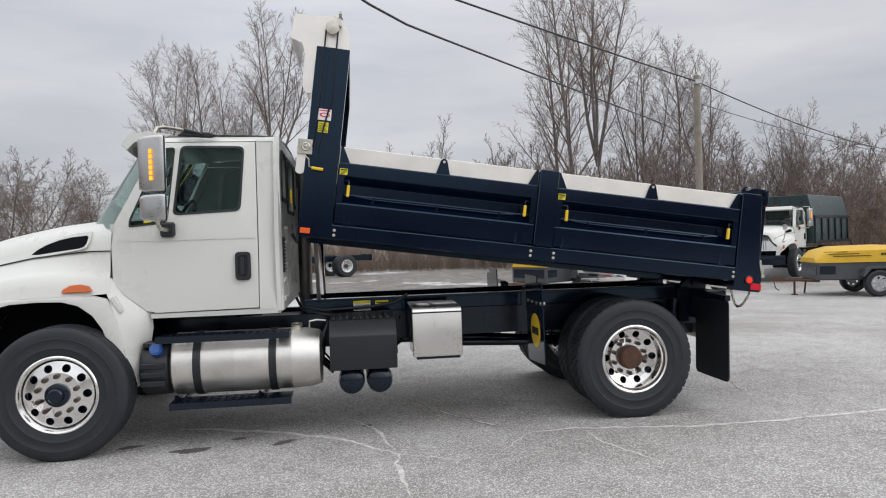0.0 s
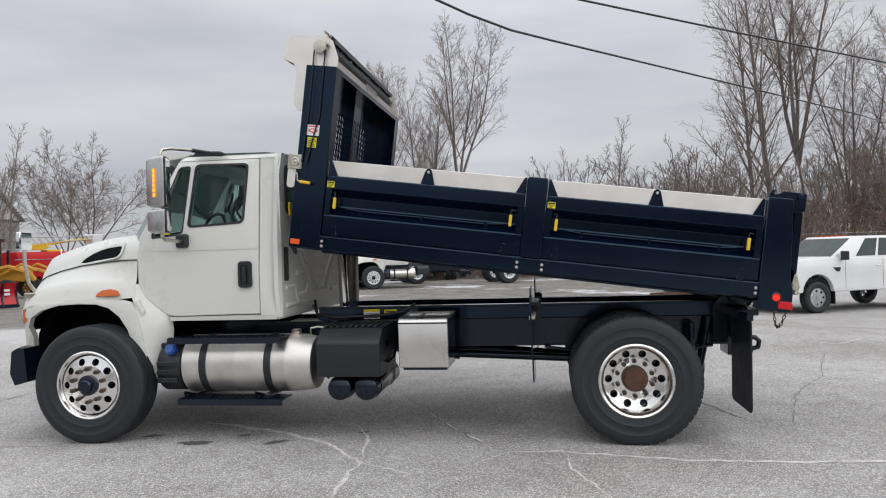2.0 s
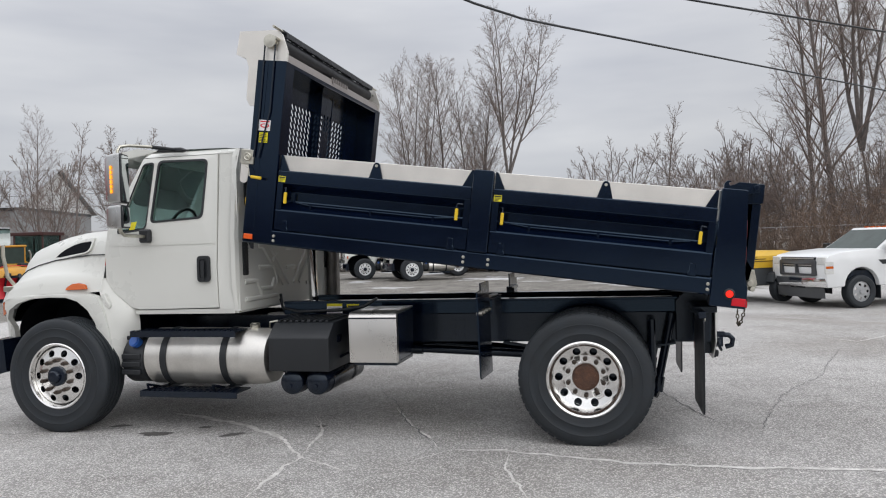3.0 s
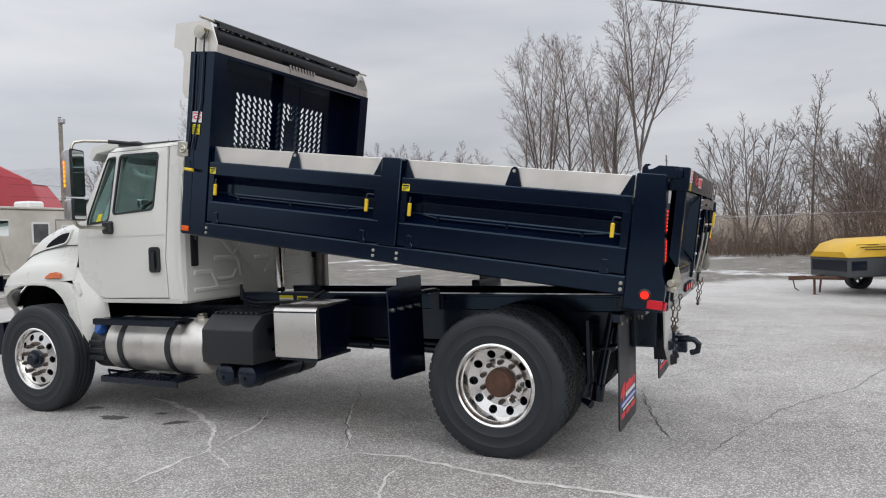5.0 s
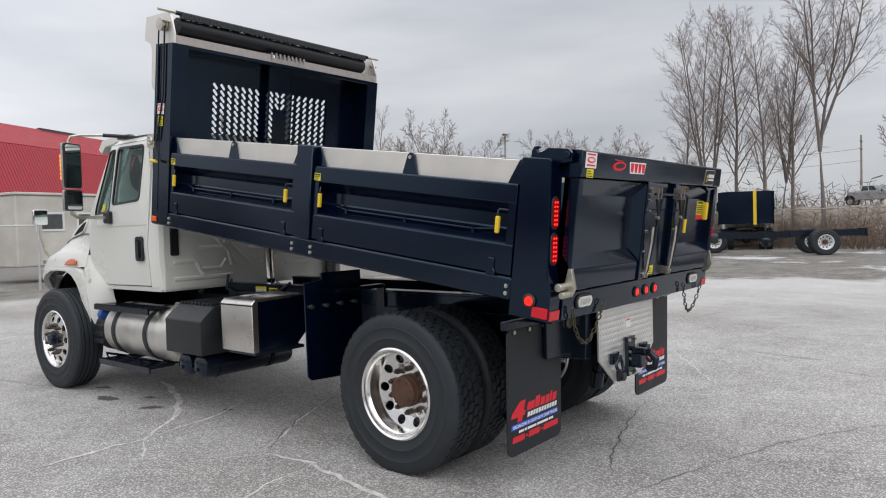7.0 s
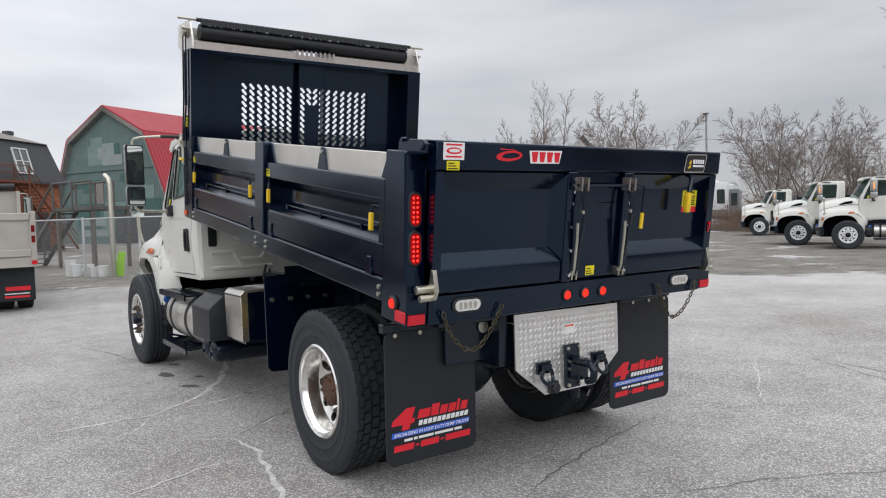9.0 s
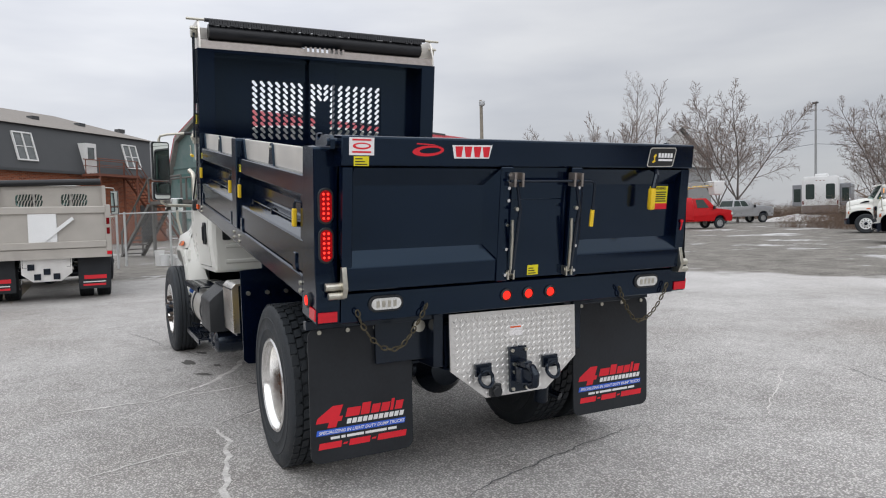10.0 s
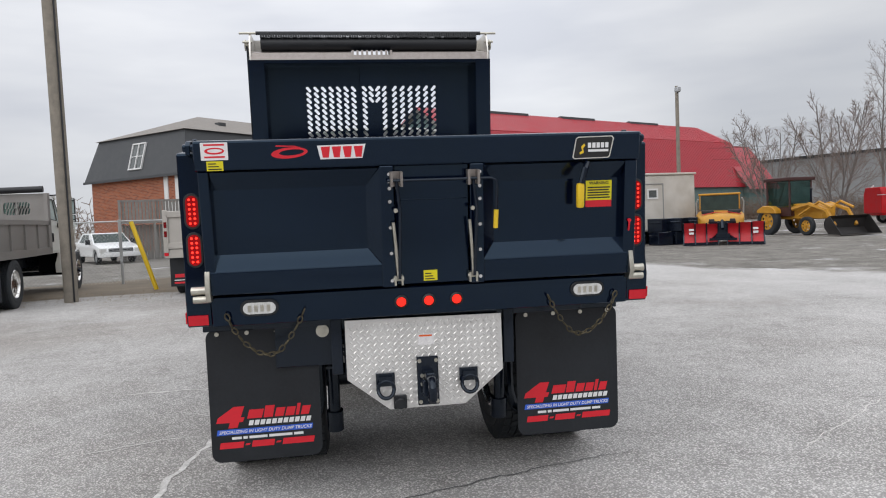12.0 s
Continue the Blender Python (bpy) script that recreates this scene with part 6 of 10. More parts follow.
# mud flaps with printing as plain shapes
for s in SIDES:
    y0, y1 = (-1.165, -0.575) if s < 0 else (0.545, 1.155)
    ym = (y0 + y1) / 2
    b = bmesh.new()
    put_flap = lambda a, c, d: Vector((3.285 + d - 0.02 * (0.9 - c), a, c))
    plate(b, rrect(y0, y1, 0.255, 0.985, 0.05), [], put_flap, 0.010)
    fl = part("mud_flap", b, FLAP, TRUCK, "black rubber mud flap with red and white print")

    def ink(outline, material, up=0.0):
        b = bmesh.new()
        plate(b, outline, [], lambda a, c, d: put_flap(ym + (a - ym) * 1.13, c - 0.02, 0.0105 + up - d + 0.001), 0.001)
        part("print", b, material, fl)
    z = 0.50
    w0 = ym - 0.235
    # a large numeral as a plain slanted shape
    ink([(w0 + 0.085, 0.578), (w0 + 0.135, 0.578), (w0 + 0.115, 0.518), (w0 + 0.133, 0.518), (w0 + 0.125, 0.492), (w0 + 0.107, 0.492), (w0 + 0.098, 0.462), (w0 + 0.055, 0.462), (w0 + 0.064, 0.492), (w0 + 0.0, 0.492), (w0 + 0.008, 0.520)], REDINK)
    x = w0 + 0.145
    for k, wd in enumerate((0.075, 0.05, 0.048, 0.048, 0.022, 0.045)):
        zt = 0.572 if k in (1, 4) else 0.556
        ink([(x, 0.508), (x + wd - 0.006, 0.508), (x + wd + 0.006, zt), (x + 0.012, zt)], REDINK)
        x += wd + 0.002
    x = w0 + 0.15
    for k in range(11):
        ink([(x, 0.470), (x + 0.021, 0.470), (x + 0.027, 0.497), (x + 0.006, 0.497)], WHITEINK)
        x += 0.0272
    ink([(w0 + 0.0, 0.425), (w0 + 0.45, 0.425), (w0 + 0.455, 0.455), (w0 + 0.005, 0.455)], BLUEINK)
    spell = Matrix.Translation((3.2945 - 0.02 * (0.9 - 0.44), w0 + 0.228, 0.4195)) @ Matrix(((0, 0, 1, 0), (1, 0, 0, 0), (0, 1, 0, 0), (0, 0, 0, 1)))
    letters("print", "SPECIALIZING IN LIGHT DUTY DUMP TRUCKS", 0.0238, spell @ Matrix.Translation((0, 0, 0.0045)), WHITEINK, fl, shear=0.25, bold=0.0004, depth=0.0004)
    x = w0 + 0.07
    for k, wd in enumerate((0.045, 0.02, 0.085, 0.11, 0.045)):
        ink([(x, 0.398), (x + wd, 0.398), (x + wd, 0.412), (x, 0.412)], WHITEINK)
        x += wd + 0.008
    x = w0 + 0.01
    for k, wd in enumerate((0.11, 0.02, 0.105, 0.02, 0.15)):
        ink([(x, 0.350 if wd > 0.03 else 0.362), (x + wd, 0.350 if wd > 0.03 else 0.362), (x + wd + 0.006, 0.384 if wd > 0.03 else 0.372), (x + 0.006, 0.384 if wd > 0.03 else 0.372)], REDINK)
        x += wd + 0.01
    b = bmesh.new()
    box(b, 3.255, 3.305, y0 - 0.01, y1 + 0.14 if s < 0 else y1, 0.975, 1.025)
    if s < 0:
        box(b, 3.30, 3.33, -0.80, -0.44, 0.76, 0.99)
    hg = part("flap_hanger", b, CHASSIS, fl, bevel=0.004)
    for k in range(4):
        y = y0 + 0.06 + k * (y1 - y0 - 0.12) / 3
        b = bmesh.new()
        cyl(b, (3.30, y, 0.96), (3.307, y, 0.96), 0.012, 8)
        part("bolt", b, ZINC, hg)
# tread-plate apron, hitch, rings, plug
b = bmesh.new()
apron = [(-0.425, 1.015), (0.42, 1.005), (0.42, 0.70), (0.205, 0.525), (-0.205, 0.525), (-0.425, 0.70)]
prism(b, apron, "x", 3.465, 3.475)
ap = part("tread_plate", b, DIAMOND, TRUCK, "bright aluminium tread-plate apron")
b = bmesh.new()
for i in range(-13, 14):
    for j in range(17):
        for k in (0, 1):
            y, z = i * 0.036 + (0.018 if k else 0), 0.535 + j * 0.036 + (0.018 if k else 0)
            lim = 0.415 if z > 0.70 else 0.205 + (z - 0.525) / 0.175 * 0.21
            if abs(y) > lim - 0.018 or z > 0.985:
                continue
            d = Vector((0, 1, 1 if k else -1)).normalized()
            u = Vector((0, -d.z, d.y))
            c = Vector((3.475, y, z))
            vs = [b.verts.new(c + d * 0.0145), b.verts.new(c + u * 0.005), b.verts.new(c - d * 0.0145), b.verts.new(c - u * 0.005), b.verts.new(c + Vector((0.0024, 0, 0)))]
            for q in range(4):
                b.faces.new((vs[q], vs[(q + 1) % 4], vs[4]))
tagged(part("tread_pattern", b, DIAMOND, ap), kind="stuff")
b = bmesh.new()
box(b, 3.475, 3.4765, -0.04, 0.045, 0.86, 0.92)
lb = part("label", b, LABELW, ap)
b = bmesh.new()
box(b, 3.4765, 3.4772, -0.035, 0.035, 0.905, 0.914)
part("print", b, ORANGE, lb)
b = bmesh.new()
box(b, 3.475, 3.50, -0.055, 0.06, 0.54, 0.80)
box(b, 3.35, 3.465, -0.15, 0.15, 0.56, 0.95)
ht = part("hitch", b, CHASSIS, TRUCK, "black pintle hitch mount", bevel=0.004)
b = bmesh.new()
box(b, 3.50, 3.58, -0.035, 0.045, 0.60, 0.69)
tube(b, [(3.57, 0.005, 0.70), (3.63, 0.005, 0.70), (3.665, 0.005, 0.665), (3.655, 0.005, 0.61), (3.60, 0.005, 0.595)], 0.024, 10)
box(b, 3.50, 3.60, -0.02, 0.03, 0.69, 0.73)
part("pintle_hook", b, CHASSIS, ht, bevel=0.008)
for y, z in ((-0.042, 0.56), (0.047, 0.56), (-0.042, 0.78), (0.047, 0.78), (-0.03, 0.70), (-0.03, 0.655)):
    b = bmesh.new()
    cyl(b, (3.50, y, z), (3.512, y, z), 0.011, 6)
    part("bolt", b, ZINC, ht)
for y in (-0.225, 0.225):
    b = bmesh.new()
    box(b, 3.475, 3.495, y - 0.05, y + 0.05, 0.655, 0.725)
    box(b, 3.49, 3.52, y - 0.035, y + 0.035, 0.675, 0.71)
    tube(b, [(3.515 + 0.02 * max(0, -math.sin(t)), y + 0.042 * math.cos(t), 0.645 + 0.045 * math.sin(t)) for t in (k * math.tau / 18 for k in range(18))], 0.011, 8, closed=True)
    part("tow_ring", b, CHASSIS, ht, "black tow ring")
b = bmesh.new()
cyl(b, (3.475, -0.15, 0.565), (3.52, -0.15, 0.56), 0.03, 14)
box(b, 3.47, 3.50, -0.185, -0.115, 0.53, 0.60)
part("trailer_socket", b, PLASTIC, ht, bevel=0.004)
b = bmesh.new()
lathe(b, [(0.004, 3.335), (0.035, 3.335), (0.035, 3.345), (0.004, 3.345)], (0, -0.545, 0.95), "x", 18)
part("glad_hand", b, ZINC, TRUCK)
b = bmesh.new()
for s in SIDES:
    prism(b, [(3.15, 0.72), (3.42, 0.72), (3.44, 1.10), (3.36, 1.17), (3.26, 1.17), (3.15, 1.05)], "y", s * 0.44, s * 0.50)
    cyl(b, (3.32, s * 0.43, 1.11), (3.32, s * 0.53, 1.11), 0.035, 14)
box(b, 3.25, 3.42, -0.9, 0.9, 0.99, 1.04)
part("rear_hinge", b, CHASSIS, TRUCK, bevel=0.004)
for s in SIDES:
    b = bmesh.new()
    tube(b, [(2.95, s * 0.45, 0.9), (2.95, s * 0.58, 0.9), (2.95, s * 0.58, 0.45), (2.90, s * 0.62, 0.33), (2.98, s * 0.66, 0.30)], 0.03, 8)
    part("brake_bracket", b, CHASSIS, TRUCK)
b = bmesh.new()
tube(b, [(-0.47, -0.98, 1.68), (-0.43, -1.0, 1.60), (-0.42, -1.0, 1.80), (-0.41, -1.02, 2.05)], 0.015, 8)
part("cab_grab_handle", b, PLASTIC, TRUCK)
b = bmesh.new()
box(b, -0.47, -0.455, -1.03, -0.98, 1.93, 2.05)
part("prop_handle", b, YELLOW, TRUCK, "yellow body prop handle", bevel=0.01)


# ---- parked vehicles ----
def low(x, y, turn=0.0):
    return Matrix.Translation((0, 0, ground_z(x, y))) @ place(x, y, turn)


def place(x, y, turn=0.0):
    return pose(x, y, 0, 0, 0, turn)


def clone_parts(dst, names):
    """The same make of truck again: its parts on shared meshes."""
    for ob in list(TRUCK.children):
        if ob.name.split(".")[0] in names:
            todo = [(ob, dst)]
            while todo:
                o, par = todo.pop()
                c = o.copy()
                scene.collection.objects.link(c)
                c.parent = par
                c.visible_shadow = o.visible_shadow
                if o.name.split(".")[0] not in ("lug_nut", "pressed_rib"):
                    todo += [(k, c) for k in o.children]


CABPARTS = {"cab", "door", "hood", "bumper", "wheel", "frame_rail", "fuel_tank", "mirror_arm", "step_board", "fluid_tank", "gearbox", "rear_axle", "front_axle", "battery_box", "leaf_spring"}


def work_truck(m, label, group=""):
    t = thing("parked_truck", m, label, "truck", group)
    clone_parts(t, CABPARTS)
    for s in SIDES:
        # full grille and bright strip, seen on the parked ones from ahead
        b = bmesh.new()
        for k in range(6):
            y = s * (0.06 + 0.085 * k)
            box(b, -3.14, -3.105, y - 0.022, y + 0.022, 0.99, 1.36)
        part("grille_bar", b, CHROME, t)
    return t


def body_box(t, x0, x1, w, z0, z1, material, label):
    b = bmesh.new()
    th = 0.05
    for s in SIDES:
        box(b, x0, x1, s * w - th / 2, s * w + th / 2, z0, z1)
    box(b, x0, x0 + th, -w, w, z0, z1 + 0.15)
    box(b, x1 - th, x1, -w, w, z0, z1)
    box(b, x0, x1, -w, w, z0 - 0.06, z0)
    bd = part("box_body", b, material, t, label)
    for s in SIDES:
        for k in range(5):
            x = x0 + 0.05 + k * (x1 - x0 - 0.1) / 4
            b = bmesh.new()
            box(b, x - 0.05, x + 0.05, s * w, s * (w + 0.06), z0, z1)
            part("post", b, material, bd)
        b = bmesh.new()
        box(b, x0, x1, s * w, s * (w + 0.07), z1 - 0.10, z1)
        box(b, x0, x1, s * w, s * (w + 0.07), z0 - 0.08, z0 + 0.08)
        part("rail", b, material, bd)
    return bd


GREENBOX = mat("dark_green_box", (0.012, 0.03, 0.033), 0.3, vary=0.2)
SILVER = mat("stainless_dump_sheet", (0.30, 0.285, 0.27), 0.5, 0.7, vary=0.15, scale=3)
BEIGE = mat("pale_dump_sheet", (0.42, 0.395, 0.36), 0.45, 0.3, vary=0.10, scale=3)
# row of white trucks along the far fence
row_a = work_truck(place(-4.5, 32.1, 27), "white cab-chassis truck parked by the far fence", "parked white trucks")
row_b = work_truck(place(-7.44, 34.2, 26.8), "white cab truck with a bright bumper parked in the row", "parked white trucks")
b = bmesh.new()
box(b, -3.32, -3.26, -1.14, 1.14, 0.55, 0.80)
box(b, -3.30, -3.25, -0.5, 0.5, 0.95, 1.45)
part("bright_bumper", b, CHROME, row_b, "chrome bumper", bevel=0.02)
row_c = work_truck(place(-14.9, 43.5, 32.5), "white truck with a dark dump body parked in the row", "parked white trucks")
body_box(row_c, -0.3, 3.4, 1.15, 1.25, 2.1, CHASSIS, "dark steel dump body")
row_d = work_truck(place(-5.2, 40.5, -74), "white truck with a black dump body and yellow strap", "parked white trucks")
bd = body_box(row_d, -0.3, 3.5, 1.15, 1.3, 2.75, BLACK, "black dump body")
b = bmesh.new()
box(b, 3.50, 3.56, 0.32, 0.46, 1.2, 2.8)
part("strap", b, YELLOW, bd, "yellow strap")
# long bare frame of the nearest one, and white steel wheels on the whole row
for o in row_a.children:
    if o.name.split(".")[0] in ("wheel", "rear_axle", "leaf_spring") and o.matrix_basis.translation.x > 1:
        o.location.x += 1.9
for s in SIDES:
    b = bmesh.new()
    box(b, 3.2, 6.0, s * 0.43 - 0.035, s * 0.43 + 0.035, 0.72, 0.97)
    part("frame_extension", b, CHASSIS, row_a)
b = bmesh.new()
box(b, 5.95, 6.02, -0.5, 0.5, 0.70, 1.0)
part("end_member", b, CHASSIS, row_a)
for truck in (row_a, row_b, row_c, row_d):
    for o in truck.children:
        if o.name.split(".")[0] == "wheel":
            o.material_slots[0].link = "OBJECT"
            o.material_slots[0].material = FLEET
# truck with a tall dark green box
box_truck = work_truck(low(16.8, 25.4, 37.2), "white truck with a tall dark green box body")
b = bmesh.new()
prism(b, [(-1.24, 1.15), (-1.24, 2.2), (-1.04, 3.0), (1.04, 3.0), (1.24, 2.2), (1.24, 1.15)], "x", -0.35, 3.9)
gb = part("box_body", b, GREENBOX, box_truck, "dark green tarped box", bevel=0.02)
for s in SIDES:
    for k in range(6):
        b = bmesh.new()
        box(b, -0.3 + 0.8 * k, -0.22 + 0.8 * k, s * 1.24, s * 1.28, 1.15, 2.1)
        part("post", b, CHASSIS, gb)
    b = bmesh.new()
    box(b, -0.35, 3.9, s * 1.24, s * 1.30, 2.12, 2.20)
    box(b, -0.35, 3.9, s * 1.24, s * 1.30, 1.15, 1.25)
    part("rail", b, CHASSIS, gb)
b = bmesh.new()
for s in SIDES:
    for k in range(3):
        cyl(b, (-1.5, -0.3 + 0.3 * k, 2.56), (-1.56, -0.3 + 0.3 * k, 2.57), 0.03, 8)
part("roof_marker", b, AMBER, box_truck)


def silver_dump(m, label, SILVER):
    t = thing("parked_dump_truck", m, label, "dump truck", "parked silver dump trucks")
    clone_parts(t, CABPARTS)
    bd = body_box(t, -0.32, 3.55, 1.13, 1.12, 1.85, SILVER, "stainless dump body")
    b = bmesh.new()
    plate(b, [(-1.12, 1.6), (1.12, 1.6), (1.12, 2.52), (-1.12, 2.52)], [rrect(-0.78, -0.2, 2.02, 2.32, 0.08), rrect(0.2, 0.78, 2.02, 2.32, 0.08)], lambda a, c, d: Vector((-0.30 + d, a, c)), 0.04)
    for s in SIDES:
        box(b, -0.34, -0.12, s * 1.12, s * 1.2, 1.1, 2.52)
    part("cab_shield", b, SILVER, bd, "stainless cab shield with windows")
    for y0 in (-0.78, 0.2):
        for k in range(9):
            for j in range(2):
                y, z = y0 + 0.03 + 0.065 * k, 2.02 + 0.15 * j
                b = bmesh.new()
                prism(b, [(y, z), (y + 0.025, z), (y + 0.065, z + 0.15), (y + 0.04, z + 0.15)], "x", -0.29, -0.27)
                part("slat", b, SILVER, bd)
    b = bmesh.new()
    cyl(b, (-0.2, -1.1, 2.58), (-0.2, 1.1, 2.62), 0.08, 14)
    part("tarp_roll", b, TARP, bd)
    # tailgate
    b = bmesh.new()
    box(b, 3.55, 3.60, -1.17, 1.17, 1.12, 1.92)
    tg = part("tailgate", b, SILVER, bd, "stainless tailgate")
    for y0, y1, z0, z1 in ((-1.2, -1.09, 1.0, 1.95), (1.09, 1.2, 1.0, 1.95), (-1.12, 1.12, 1.78, 1.92), (-1.12, 1.12, 1.08, 1.22)):
        b = bmesh.new()
        box(b, 3.58, 3.65, y0, y1, z0, z1)
        part("rail", b, SILVER, tg, bevel=0.01)
    b = bmesh.new()
    box(b, 3.60, 3.64, -0.28, 0.22, 1.16, 1.86)
    door = part("grain_door", b, FLEET, tg, bevel=0.01)
    b = bmesh.new()
    prism(b, [(-0.05, 1.28), (0.5, 1.72), (0.53, 1.66), (0.0, 1.22)], "x", 3.65, 3.67)
    part("lever", b, FLEET, door)
    b = bmesh.new()
    box(b, 3.5, 3.62, -1.19, 1.19, 0.88, 1.07)
    part("bolster", b, SILVER, bd)
    for s in SIDES:
        b = bmesh.new()
        box(b, 3.62, 3.64, s * 1.15 - 0.045, s * 1.15 + 0.045, 0.93, 1.0)
        part("reflector", b, REDREFL, bd)
        for z in (1.35, 1.55):
            b = bmesh.new()
            box(b, 3.65, 3.66, s * 1.145 - 0.03, s * 1.145 + 0.03, z, z + 0.13)
            part("tail_lamp", b, REDLENS, bd)
        b = bmesh.new()
        box(b, 3.3, 3.315, s * 0.86 - 0.3, s * 0.86 + 0.3, 0.22, 0.88)
        fl = part("mud_flap", b, FLAP, t, "black mud flap with red print")
        b = bmesh.new()
        box(b, 3.315, 3.318, s * 0.86 - 0.2, s * 0.86 + 0.22, 0.42, 0.50)
        box(b, 3.315, 3.318, s * 0.86 - 0.22, s * 0.86 + 0.2, 0.28, 0.32)
        part("print", b, REDINK, fl)
        b = bmesh.new()
        box(b, 3.315, 3.318, s * 0.86 - 0.22, s * 0.86 + 0.2, 0.35, 0.37)
        part("print", b, WHITEINK, fl)
    b = bmesh.new()
    prism(b, [(-0.45, 0.88), (0.45, 0.88), (0.45, 0.58), (0.25, 0.42), (-0.25, 0.42), (-0.45, 0.58)], "x", 3.4, 3.42)
    ap_ = part("tread_plate", b, DIAMOND, t, "bright tread-plate apron")
    for y, z in ((0, 0.62), (-0.28, 0.72), (0.17, 0.52), (-0.17, 0.52)):
        b = bmesh.new()
        box(b, 3.42, 3.46, y - 0.06, y + 0.06, z - 0.06, z + 0.06)
        part("tow_ring", b, CHASSIS, ap_)
    return t


def wheel_small(name="wheel"):
    b = bmesh.new()
    half = [(0.62, -0.30), (0.75, -0.34), (0.90, -0.33), (0.98, -0.27), (1.0, -0.2)]
    lathe(b, half + [(r, -h) for r, h in half[::-1]] + [(0.62, 0.2)], n=36, loop=True)
    tyre = finish(b, "tyre", TYRE)
    b = bmesh.new()
    holes = [ring(0.42 * math.cos(a), 0.42 * math.sin(a), 0.09, 8) for a in (i * math.tau / 7 for i in range(7))]
    plate(b, ring(0, 0, 0.64, 36), holes, lambda a, c, d: Vector((a, -0.22 - 0.05 * (1 - (a * a + c * c) / 0.41) + d, c)), 0.05)
    lathe(b, [(0.64, -0.30), (0.66, -0.31), (0.64, 0.2), (0.62, 0.2)], n=36, loop=True)
    cyl(b, (0, -0.2, 0), (0, -0.33, 0), 0.14, 12)
    rim = finish(b, "wheel", STEELRIM)
    return tyre, rim


STEELRIM = mat("grey_steel_rim", (0.42, 0.43, 0.44), 0.4, 0.6, vary=0.15, scale=15)
SMALLW = wheel_small()


def small_wheels(parent, spots, r, w=1.0):
    for x, y in spots:
        o = new("wheel", SMALLW[1])
        o.parent = parent
        o.matrix_basis = pose(x, y, r, 0, 0, 0 if y < 0 else 180) @ Matrix.Diagonal((r, r * w, r, 1))
        k = new("tyre", SMALLW[0])
        k.parent = o


